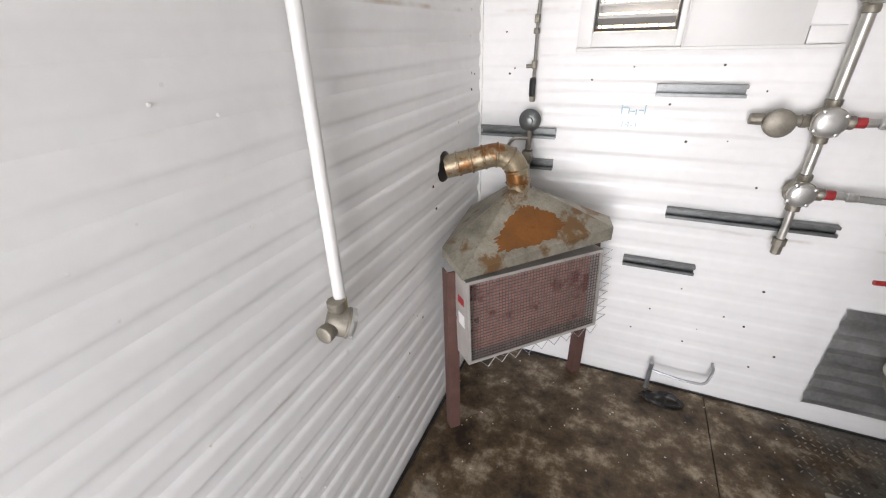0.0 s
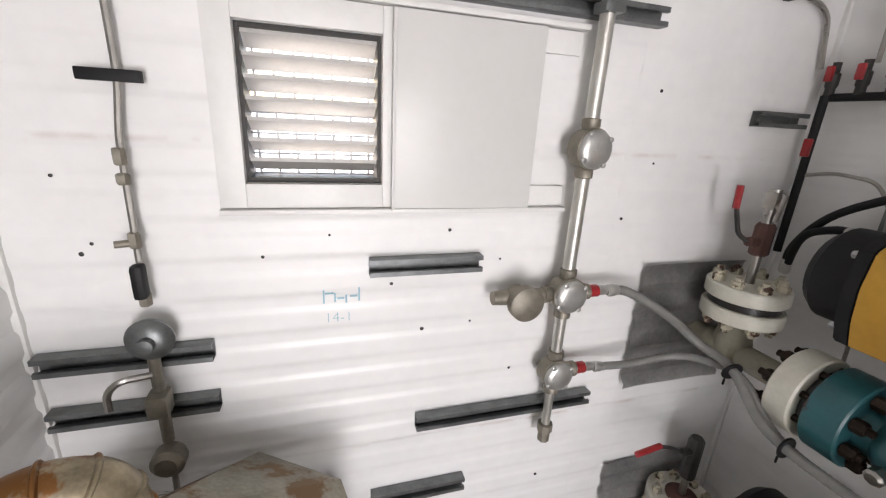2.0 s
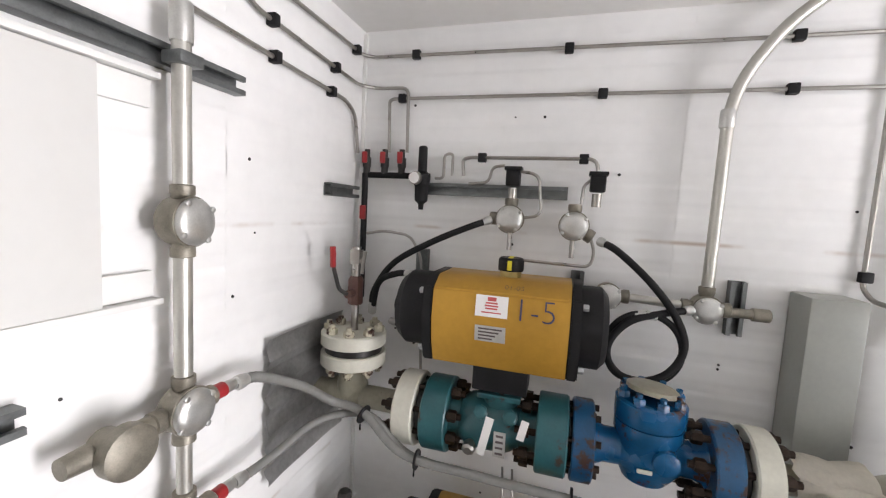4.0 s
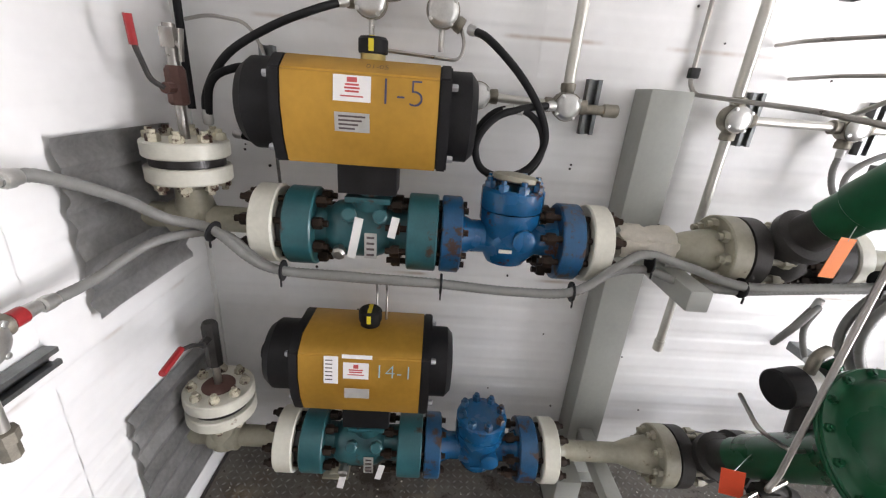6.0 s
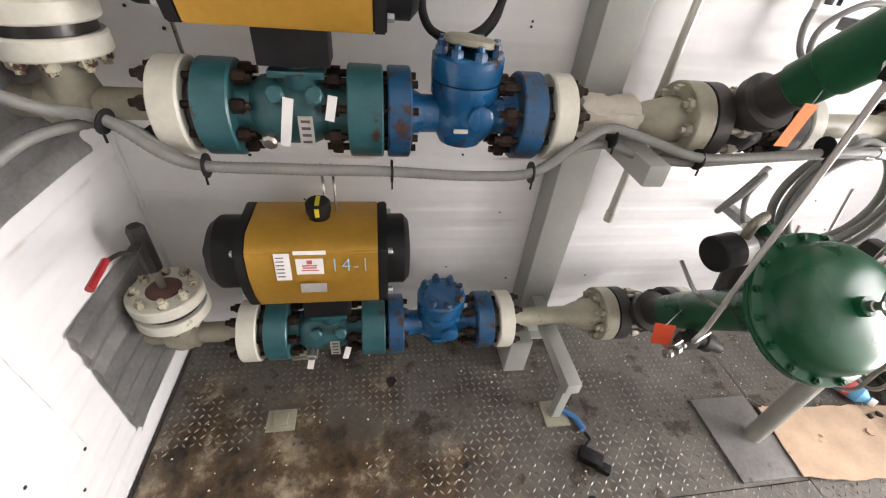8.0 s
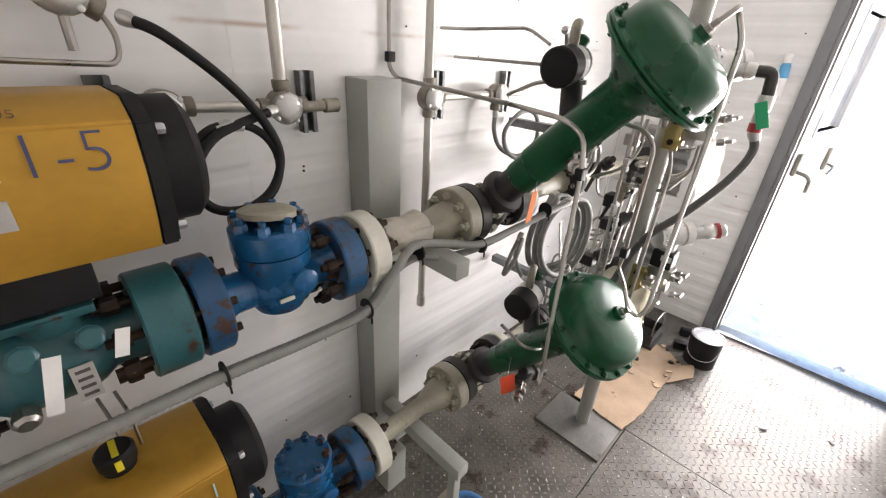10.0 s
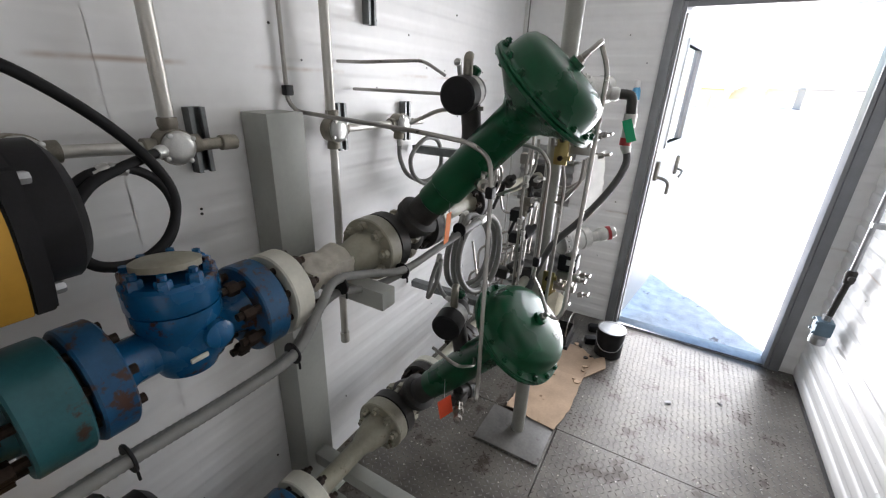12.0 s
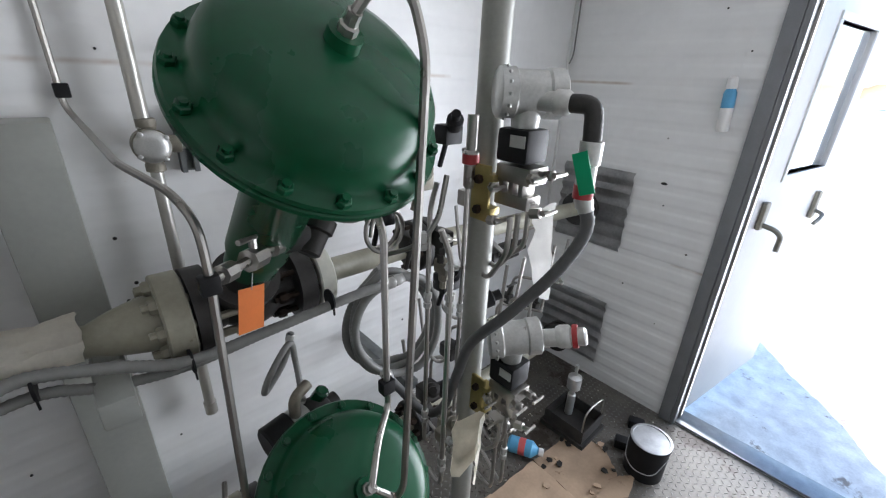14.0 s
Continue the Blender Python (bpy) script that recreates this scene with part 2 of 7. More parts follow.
def vary_by_piece(m, amount):
    """Each piece a little lighter or darker than the next."""
    nt = m.node_tree
    b = nt.nodes["Principled BSDF"]
    old = b.inputs["Base Color"].links[0].from_socket
    info = nt.nodes.new("ShaderNodeObjectInfo")
    mr = nt.nodes.new("ShaderNodeMapRange")
    mr.inputs["To Min"].default_value, mr.inputs["To Max"].default_value = 1 - amount, 1 + amount
    nt.links.new(info.outputs["Random"], mr.inputs["Value"])
    mul = nt.nodes.new("ShaderNodeVectorMath")
    mul.operation = 'MULTIPLY'
    nt.links.new(old, mul.inputs[0])
    nt.links.new(mr.outputs[0], mul.inputs[1])
    nt.links.new(mul.outputs[0], b.inputs["Base Color"])


for m_, k_ in ((M_CARD, 0.25), (M_BOLT, 0.35), (M_BOLTCR, 0.2)):
    vary_by_piece(m_, k_)
M_GLASS = bpy.data.materials.new("pane_glass")
M_GLASS.use_nodes = True
M_GLASS.node_tree.nodes["Principled BSDF"].inputs["Transmission Weight"].default_value = 1.0
M_GLASS.node_tree.nodes["Principled BSDF"].inputs["Roughness"].default_value = 0.03


# ---- mesh helpers ----
def finish(name, bm, material, smooth=38):
    me = bpy.data.meshes.new(name)
    bmesh.ops.recalc_face_normals(bm, faces=bm.faces)
    bm.to_mesh(me)
    bm.free()
    me.materials.append(material)
    if smooth:
        me.shade_smooth()
        me.set_sharp_from_angle(angle=radians(smooth))
    return new(name, me)


def part(name, bm, material, parent, label="", smooth=38):
    ob = finish(name, bm, material, smooth)
    ob.parent = parent
    ob.matrix_parent_inverse = parent.matrix_basis.inverted() if not parent.parent else (parent.parent.matrix_basis @ parent.matrix_parent_inverse @ parent.matrix_basis).inverted()
    if label:
        tagged(ob, label)
    return ob


def thing(name, at, label, category, group="", kind=""):
    ob = new(name)
    ob.empty_display_size = 0.05
    ob.matrix_basis = Matrix.Translation(at)
    return tagged(ob, label, category, group, kind)


def solid(name, bm, material, label, category, group="", kind="", smooth=38):
    return tagged(finish(name, bm, material, smooth), label, category, group, kind)


def B():
    return bmesh.new()


def box(bm, c, s, bevel=0.0, m=None):
    r = bmesh.ops.create_cube(bm, size=1.0, matrix=(m or Matrix.Identity(4)) @ Matrix.Translation(c) @ Matrix.Diagonal((*s, 1)))
    if bevel:
        es = list({e for v in r["verts"] for e in v.link_edges})
        bmesh.ops.bevel(bm, geom=es, offset=bevel, segments=2, affect='EDGES', profile=0.6)
    return bm


def span(bm, a, b, bevel=0.0):
    """A box from corner a to corner b."""
    return box(bm, [(p + q) / 2 for p, q in zip(a, b)], [abs(q - p) for p, q in zip(a, b)], bevel)


def basis(axis):
    a = Vector(axis).normalized()
    ref = Vector((0, 0, 1)) if abs(a.z) < 0.9 else Vector((0, 1, 0))
    u = a.cross(ref).normalized()
    return a, u, a.cross(u).normalized()


def lathe(bm, origin, axis, profile, n=24, turn=0.0, squash=1.0):
    """Turns (radius, height) pairs round an axis; closed at both ends."""
    a, u, w = basis(axis)
    o = Vector(origin)
    rings = []
    for r, h in profile:
        rings.append([bm.verts.new(o + a * h + (u * math.cos(turn + 2 * math.pi * i / n) + w * squash * math.sin(turn + 2 * math.pi * i / n)) * max(r, 1e-4)) for i in range(n)])
    for p, q in zip(rings, rings[1:]):
        for i in range(n):
            bm.faces.new((p[i], p[(i + 1) % n], q[(i + 1) % n], q[i]))
    bm.faces.new(rings[0])
    bm.faces.new(rings[-1])
    return bm


def cyl(bm, a, b, r, r2=None, n=16, ch=0.0):
    a, b = Vector(a), Vector(b)
    L = (b - a).length
    r2 = r if r2 is None else r2
    prof = [(r, 0), (r2, L)] if not ch else [(r - ch, 0), (r, ch), (r2, L - ch), (r2 - ch, L)]
    return lathe(bm, a, b - a, prof, n)


def rounded(pts, rad, seg=5):
    """A polyline with its corners rounded off."""
    P = [Vector(p) for p in pts]
    out = [P[0]]
    for a, b, c in zip(P, P[1:], P[2:]):
        d1, d2 = (a - b), (c - b)
        k = min(rad, d1.length * 0.48, d2.length * 0.48)
        s, e = b + d1.normalized() * k, b + d2.normalized() * k
        for i in range(seg + 1):
            t = i / seg
            out.append(s * (1 - t) ** 2 + b * 2 * t * (1 - t) + e * t * t)
    out.append(P[-1])
    return out


def spline(pts, per=8):
    P = [Vector(p) for p in pts]
    Q = [P[0] * 2 - P[1]] + P + [P[-1] * 2 - P[-2]]
    out = []
    for a, b, c, d in zip(Q, Q[1:], Q[2:], Q[3:]):
        for i in range(per):
            t = i / per
            out.append(0.5 * ((2 * b) + (c - a) * t + (2 * a - 5 * b + 4 * c - d) * t * t + (3 * b - a - 3 * c + d) * t ** 3))
    out.append(P[-1])
    return out


def tube(bm, pts, r, n=10, ribs=0.0):
    """A round tube along a line of points; ribs: relief of a corrugated hose."""
    P = [Vector(p) for p in pts]
    up = None
    rings = []
    for i, p in enumerate(P):
        d = (P[min(i + 1, len(P) - 1)] - P[max(i - 1, 0)]).normalized()
        if up is None:
            _, up, _ = basis(d)
        up = (up - d * up.dot(d)).normalized()
        w = d.cross(up)
        rr = r * (1 + (ribs if i % 2 else -ribs))
        rings.append([bm.verts.new(p + (up * math.cos(2 * math.pi * k / n) + w * math.sin(2 * math.pi * k / n)) * rr) for k in range(n)])
    for p, q in zip(rings, rings[1:]):
        for k in range(n):
            bm.faces.new((p[k], p[(k + 1) % n], q[(k + 1) % n], q[k]))
    bm.faces.new(rings[0])
    bm.faces.new(rings[-1])
    return bm


def even(pts, step):
    """Points at even steps along a line."""
    P = [Vector(p) for p in pts]
    out, left = [P[0]], step
    for a, b in zip(P, P[1:]):
        L = (b - a).length
        pos = left
        while pos <= L:
            out.append(a.lerp(b, pos / L))
            pos += step
        left = pos - L
    return out


def hexnut(bm, c, axis, r, h):
    return lathe(bm, c, axis, [(r, 0), (r, h * 0.8), (r * 0.82, h)], 6)


def bolt_ring(parent, name, c, axis, ring, count, r, length, material, start=0.0, label="", head=None):
    """Studs with a nut at both ends, each an object of its own, round a flange."""
    a, u, w = basis(axis)
    me = None
    for i in range(count):
        ang = start + 2 * math.pi * i / count
        p = Vector(c) + (u * math.cos(ang) + w * math.sin(ang)) * ring
        if me is None:
            bm = B()
            hl = head or r * 1.5
            base = Vector((0, 0, 0))
            cyl(bm, base - a * (length / 2 + hl * 0.5), base + a * (length / 2 + hl * 0.5), r * 0.55, n=8)
            hexnut(bm, base + a * (length / 2 - hl), a, r, hl)
            hexnut(bm, base - a * (length / 2 - hl), -a, r, hl)
            me = finish(name, bm, material)
            ob = me
        else:
            ob = new(name, me.data)
        ob.parent = parent
        pm = parent.matrix_basis if not parent.parent else parent.parent.matrix_basis @ parent.matrix_parent_inverse @ parent.matrix_basis
        ob.matrix_parent_inverse = pm.inverted()
        ob.matrix_basis = Matrix.Translation(p)


def writing(name, body, at, right, up, size, material, parent, label=""):
    """Letters of the built-in font as a thin mesh."""
    cu = bpy.data.curves.new(name, 'FONT')
    cu.body, cu.size, cu.extrude, cu.align_x, cu.align_y = body, size, 0.0002, 'CENTER', 'CENTER'
    cu.offset = -0.022 * size
    tmp = new(name + "_curve", cu)
    me = bpy.data.meshes.new_from_object(tmp.evaluated_get(bpy.context.evaluated_depsgraph_get()))
    bpy.data.objects.remove(tmp)
    r, v = Vector(right).normalized(), Vector(up).normalized()
    M = Matrix((r, v, r.cross(v))).transposed().to_4x4()
    M.translation = at
    me.transform(M)
    me.materials.clear()
    me.materials.append(material)
    ob = new(name, me)
    ob.parent = parent
    ob.matrix_parent_inverse = parent.matrix_basis.inverted()
    if label:
        tagged(ob, label)
    return ob


# ---- the room ----
XW, XE, YN, YS, ZC = -0.21, 1.77, 2.07, -1.46, 2.31
T = 0.09
PITCH = 0.09


def skin(bm, o, du, u0, u1, z0, z1, nrm, amp=0.0034):
    """A sheet with shallow horizontal ribs, u along the wall."""
    o, du, nrm = Vector(o), Vector(du), Vector(nrm)
    zs, z = [z0], math.ceil(z0 / (PITCH / 14) + 0.01) * PITCH / 14
    while z < z1 - 1e-4:
        zs.append(z)
        z += PITCH / 14
    zs.append(z1)
    prev = None
    for z in zs:
        ph = (z / PITCH) % 1.0
        s = min(1.0, max(0.0, (math.cos(2 * math.pi * (ph - 0.08)) - 0.05) * 2.4))
        off = amp * (1 - s) + 0.001
        pr = [bm.verts.new(o + du * u + nrm * off + Vector((0, 0, z))) for u in (u0, u1)]
        if prev:
            bm.faces.new((prev[0], prev[1], pr[1], pr[0]))
        prev = pr


SEAMS = [(0.0, 0.829), (0.832, 1.619), (1.622, ZC)]
SEAMS_WEST = [(0.0, 0.829), (0.832, 1.668), (1.671, ZC)]


def sheets(bm, o, du, nrm, cuts, hole=None, amp=0.002, bands=SEAMS):
    """Sheets side by side with a narrow gap; hole = (u0, u1, z0, z1) is left open."""
    for z0, z1 in bands:
        for u0, u1 in zip(cuts, cuts[1:]):
            u0, u1 = u0 + 0.0012, u1 - 0.0012
            if hole and u0 < hole[1] and u1 > hole[0] and z0 < hole[3] and z1 > hole[2]:
                h0, h1, hz0, hz1 = hole
                if u0 < h0:
                    skin(bm, o, du, u0, h0, z0, z1, nrm)
                if u1 > h1:
                    skin(bm, o, du, h1, u1, z0, z1, nrm)
                a, b = max(u0, h0), min(u1, h1)
                if z0 < hz0:
                    skin(bm, o, du, a, b, z0, hz0, nrm)
                if z1 > hz1:
                    skin(bm, o, du, a, b, hz1, z1, nrm)
            else:
                skin(bm, o, du, u0, u1, z0, z1, nrm, amp)


def slab_with_hole(bm, lo, hi, axis, h0, h1, z0, z1):
    """A wall from lo to hi, running along x, with an opening through it."""
    x0, y0, b0 = lo
    x1, y1, t1 = hi
    span(bm, (x0, y0, b0), (h0, y1, t1))
    span(bm, (h1, y0, b0), (x1, y1, t1))
    span(bm, (h0, y0, z1), (h1, y1, t1))
    if z0 > b0:
        span(bm, (h0, y0, b0), (h1, y1, z0))


LV = (0.222, 0.494, 1.54, 1.836)
DR = (-0.075, 0.855, 0.0, 2.06)
bm = B()
slab_with_hole(bm, (XW - T, YN, -0.1), (XE + T, YN + T, ZC + 0.1), 0, *LV)
sheets(bm, (0, YN, 0), (1, 0, 0), (0, -1, 0), [XW, 0.80 + 0.33, XE], LV)
solid("wall_north", bm, M_WALL, "white ribbed steel wall with screw holes and rust stains", "wall", kind="structure", smooth=30)
bm = B()
slab_with_hole(bm, (XW - T, YS - T, -0.1), (XE + T, YS, ZC + 0.1), 0, *DR)
sheets(bm, (0, YS, 0), (1, 0, 0), (0, 1, 0), [XW, 1.0, XE], DR, 0.003)
solid("wall_south", bm, M_WALL, "white ribbed steel wall beside the doorway", "wall", kind="structure", smooth=30)
bm = B()
span(bm, (XE, YS, -0.1), (XE + T, YN, ZC + 0.1))
sheets(bm, (XE, 0, 0), (0, 1, 0), (-1, 0, 0), [YS, -0.2, 1.0, YN])
solid("wall_east", bm, M_WALL, "white ribbed steel wall behind the pipework", "wall", kind="structure", smooth=30)
bm = B()
span(bm, (XW - T, YS, -0.1), (XW, YN, ZC + 0.1))
sheets(bm, (XW, 0, 0), (0, 1, 0), (1, 0, 0), [YS, -0.3, 0.98, YN], None, 0.0065, SEAMS_WEST)
solid("wall_west", bm, M_WALL, "white ribbed steel wall with sheet joints", "wall", kind="structure", smooth=30)
bm = B()
span(bm, (XW, YS, ZC), (XE, YN, ZC + 0.1))
solid("ceiling", bm, M_CEIL, "plain off-white ceiling sheet", "ceiling", kind="structure", smooth=0)

# floor plates with raised tread
bm = B()
for a, b in (((XW, -0.235), (0.925, YN)), ((0.929, -0.235), (XE, YN)), ((XW, YS), (XE, -0.239))):
    span(bm, (a[0], a[1], -0.1), (b[0], b[1], 0.0))
floor = solid("floor", bm, M_FLOOR, "dirty steel tread plate floor with oil and rust stains", "floor", kind="structure", smooth=0)


def treads():
    vs, fs = [], []
    p = 0.026
    for i in range(int((XE - XW) / p)):
        for j in range(int((YN - YS) / p)):
            x, y = XW + (i + 0.5) * p, YS + (j + 0.5) * p
            if math.hypot(x - 0.30, y - 1.70) + 0.45 * noise.noise(Vector((x * 4, y * 4, 2))) < 0.95:
                continue   # filled with grime by the heater
            s = 1 if (i + j) % 2 else -1
            k = len(vs)
            dx, dy = 0.0105 * 0.707, 0.0105 * 0.707 * s
            ex, ey = -0.0035 * 0.707 * s, 0.0035 * 0.707
            vs += [(x - dx, y - dy, 0.0002), (x + ex, y + ey, 0.0002), (x + dx, y + dy, 0.0002), (x - ex, y - ey, 0.0002), (x - dx * 0.5, y - dy * 0.5, 0.0019), (x + dx * 0.5, y + dy * 0.5, 0.0019)]
            fs += [(k, k + 3, k + 4), (k, k + 4, k + 1), (k + 1, k + 4, k + 5, ), (k + 1, k + 5, k + 2), (k + 3, k + 2, k + 5), (k + 3, k + 5, k + 4)]
    me = bpy.data.meshes.new("tread")
    me.from_pydata(vs, [], fs)
    me.materials.append(M_TREAD)
    ob = new("tread", me)
    ob.parent = floor
    return tagged(ob, "raised diamond tread bars", kind="stuff")


treads()

# thin dark strips along the foot of the north and west walls
bm = B()
span(bm, (XW + 0.004, YN - 0.013, 0.0005), (XE - 0.004, YN - 0.004, 0.007))
span(bm, (XW + 0.004, YS + 0.1, 0.0005), (XW + 0.018, YN - 0.03, 0.008))
solid("floor_edge_strip", bm, M_OILGAP, "thin dark strip along the floor edge", "trim", kind="structure")
# corner trims
for nm, x, y in (("north_west", XW + 0.006, YN - 0.006), ("north_east", XE - 0.006, YN - 0.006), ("south_east", XE - 0.006, YS + 0.006)):
    bm = B()
    box(bm, (x, y, ZC / 2), (0.016, 0.016, ZC - 0.02), 0.003)
    solid("trim_" + nm, bm, M_TRIM, "narrow sealed corner trim of white metal", "trim", kind="structure")

# ---- outside ----
bm = B()
for gx0, gx1, gy0, gy1, st in ((-2.5, 4.5, -7.0, -1.55, 0.05),):
    nx, ny = int((gx1 - gx0) / st), int((gy1 - gy0) / st)
    grid = [[bm.verts.new((gx0 + i * st, gy0 + j * st, -0.08 + (0.05 * noise.fractal(Vector((i * st * 1.7, j * st * 1.7, 0)), 1.0, 2.0, 4) + 0.012 * noise.noise(Vector((i * st * 9, j * st * 9, 4))) + 0.008 * noise.noise(Vector((i * st * 19, j * st * 19, 7))) if 0 < i < nx and 0 < j < ny else 0))) for j in range(ny + 1)] for i in range(nx + 1)]
    for i in range(nx):
        for j in range(ny):
            bm.faces.new((grid[i][j], grid[i + 1][j], grid[i + 1][j + 1], grid[i][j + 1]))
x0, x1, y0, y1 = gx0, gx0 + nx * st, gy0, gy0 + ny * st
R = 900
co = [bm.verts.new(v) for v in ((-R, -R, -0.08), (R, -R, -0.08), (R, R, -0.08), (-R, R, -0.08), (x0, y0, -0.08), (x1, y0, -0.08), (x1, y1, -0.08), (x0, y1, -0.08))]
for q in ((0, 1, 5, 4), (1, 2, 6, 5), (2, 3, 7, 6), (3, 0, 4, 7)):
    bm.faces.new([co[k] for k in q])
bmesh.ops.remove_doubles(bm, verts=bm.verts, dist=0.0005)
solid("ground", bm, M_SNOW, "trodden snow with patches of bare dirt", "snow", kind="structure", smooth=60)
M_FAR = mat("distant_tan", (0.40, 0.28, 0.18), 0.8, 0, 0.2, 0.1, 0)
bm = B()
random.seed(5)
for i in range(40):
    x = -160 + i * 8
    lathe(bm, (x, -190 + random.uniform(-8, 8), -0.5), (0, 0, 1), [(9, 0), (7, random.uniform(2, 3.5)), (3, random.uniform(3.6, 5.5))], 9)
solid("backdrop", bm, M_FAR, "far tan scrub and low rise beyond the snow", "horizon", kind="structure")


def far_building(x, y, w, h, material, label):
    th = thing("industrial_shed", (x, y, -0.08), label, "building")
    bm = B()
    span(bm, (x, y, -0.08), (x + w, y - 6, h))
    part("wall", bm, material, th)
    bm = B()
    span(bm, (x - 0.2, y + 0.2, h), (x + w + 0.2, y - 6.2, h + 0.25), 0.05)
    part("roof", bm, M_FRAME, th)
    bm = B()
    span(bm, (x + w * 0.3, y + 0.06, 0), (x + w * 0.5, y + 0.01, h * 0.7))
    part("door", bm, M_FRAME, th)


M_YELLOWSHED = mat("faded_yellow_sheet", (0.55, 0.40, 0.12), 0.6, 0, 0.15, 1, 0.05)
far_building(-2, -62, 2.4, 2.2, M_YELLOWSHED, "small yellow equipment shed far across the snow")
far_building(-20, -75, 8.0, 2.6, M_FRAME, "low dark shed far across the snow")

# ---- door ----
frame_th = thing("door_frame", (0.39, YS, 0), "grey steel door frame with bright weatherstrip", "door frame", kind="structure")
for nm, a, b in (("jamb", (DR[0], YS - T - 0.01, 0), (DR[0] + 0.022, YS + 0.018, DR[3])), ("jamb", (DR[1] - 0.022, YS - T - 0.01, 0), (DR[1], YS + 0.018, DR[3])), ("head", (DR[0] + 0.022, YS - T - 0.01, DR[3] - 0.03), (DR[1] - 0.022, YS + 0.018, DR[3])),
                 ("architrave", (DR[0] - 0.055, YS + 0.006, 0), (DR[0] - 0.001, YS + 0.022, DR[3] + 0.05)), ("architrave", (DR[1] + 0.001, YS + 0.006, 0), (DR[1] + 0.055, YS + 0.022, DR[3] + 0.05)), ("architrave", (DR[0], YS + 0.006, DR[3] + 0.001), (DR[1], YS + 0.022, DR[3] + 0.05))):
    bm = B()
    span(bm, a, b, 0.003)
    part(nm, bm, M_FRAME, frame_th)
bm = B()
span(bm, (DR[1] - 0.034, YS - 0.05, 0.02), (DR[1] - 0.0225, YS - 0.035, DR[3] - 0.05), 0.002)
part("weatherstrip", bm, M_STAINLESS, frame_th, "bright aluminium weatherstrip")
bm = B()
span(bm, (DR[0] + 0.023, YS - T - 0.03, 0.001), (DR[1] - 0.023, YS - 0.0, 0.014), 0.004)
part("threshold", bm, M_GALV, frame_th, "worn metal threshold")

# the leaf, swung outwards
leaf = thing("door_1", (0.833, YS - T, 0), "pale steel door with glazed upper light, standing open outwards", "door", kind="structure")
HM = Matrix.Translation((0.833, YS - T - 0.012, 0)) @ Matrix.Rotation(radians(-98.5), 4, 'Z')
LW, LT, LH = 0.875, 0.044, 2.02


def leafbox(a, b, bev=0.004):
    bm = B()
    c = [(p + q) / 2 for p, q in zip(a, b)]
    s = [abs(q - p) for p, q in zip(a, b)]
    return box(bm, c, s, bev, HM)


W0, W1, V0, V1 = 0.24, 0.74, 1.27, 1.88
for a, b in (((0, 0, 0.02), (LW, LT, V0)), ((0, 0, V1), (LW, LT, LH)), ((0, 0, V0), (W0, LT, V1)), ((W1, 0, V0), (LW, LT, V1))):
    part("panel", leafbox(a, b, 0.0), M_DOOR, leaf)
for a, b in (((W0 - 0.03, -0.008, V0 - 0.03), (W1 + 0.03, LT + 0.008, V0)), ((W0 - 0.03, -0.008, V1), (W1 + 0.03, LT + 0.008, V1 + 0.03)), ((W0 - 0.03, -0.008, V0), (W0, LT + 0.008, V1)), ((W1, -0.008, V0), (W1 + 0.03, LT + 0.008, V1))):
    part("window_frame", leafbox(a, b, 0.003), M_TRIM, leaf)
pane = part("pane", leafbox((W0, LT / 2 - 0.003, V0), (W1, LT / 2 + 0.003, V1), 0), M_GLASS, leaf)
pane.visible_shadow = False
for s in (-1, 1):
    yb = LT if s > 0 else 0
    bm = B()
    box(bm, (LW - 0.07, yb + s * 0.012, 1.06), (0.055, 0.024, 0.15), 0.012, HM)
    h = part("escutcheon", bm, M_CAST, leaf, "grey lever set backplate")
    bm = B()
    tube(bm, [HM @ Vector(v) for v in rounded([(LW - 0.07, yb + s * 0.02, 1.03), (LW - 0.07, yb + s * 0.06, 1.02), (LW - 0.14, yb + s * 0.065, 1.0), (LW - 0.18, yb + s * 0.06, 0.985)], 0.02)], 0.010)
    part("door_handle", bm, M_CAST, leaf)
bm = B()
box(bm, (0.11, -0.012, 1.10), (0.05, 0.024, 0.13), 0.012, HM)
part("escutcheon", bm, M_CAST, leaf, "grey pull plate")
bm = B()
tube(bm, [HM @ Vector(v) for v in rounded([(0.11, -0.02, 1.06), (0.12, -0.07, 1.05), (0.15, -0.09, 1.02), (0.15, -0.09, 0.95)], 0.02)], 0.011)
part("door_handle", bm, M_CAST, leaf)
for z in (0.25, 1.05, 1.82):
    bm = B()
    cyl(bm, HM @ Vector((-0.004, LT + 0.006, z)), HM @ Vector((-0.004, LT + 0.006, z + 0.1)), 0.008)
    part("hinge", bm, M_GALV, leaf)

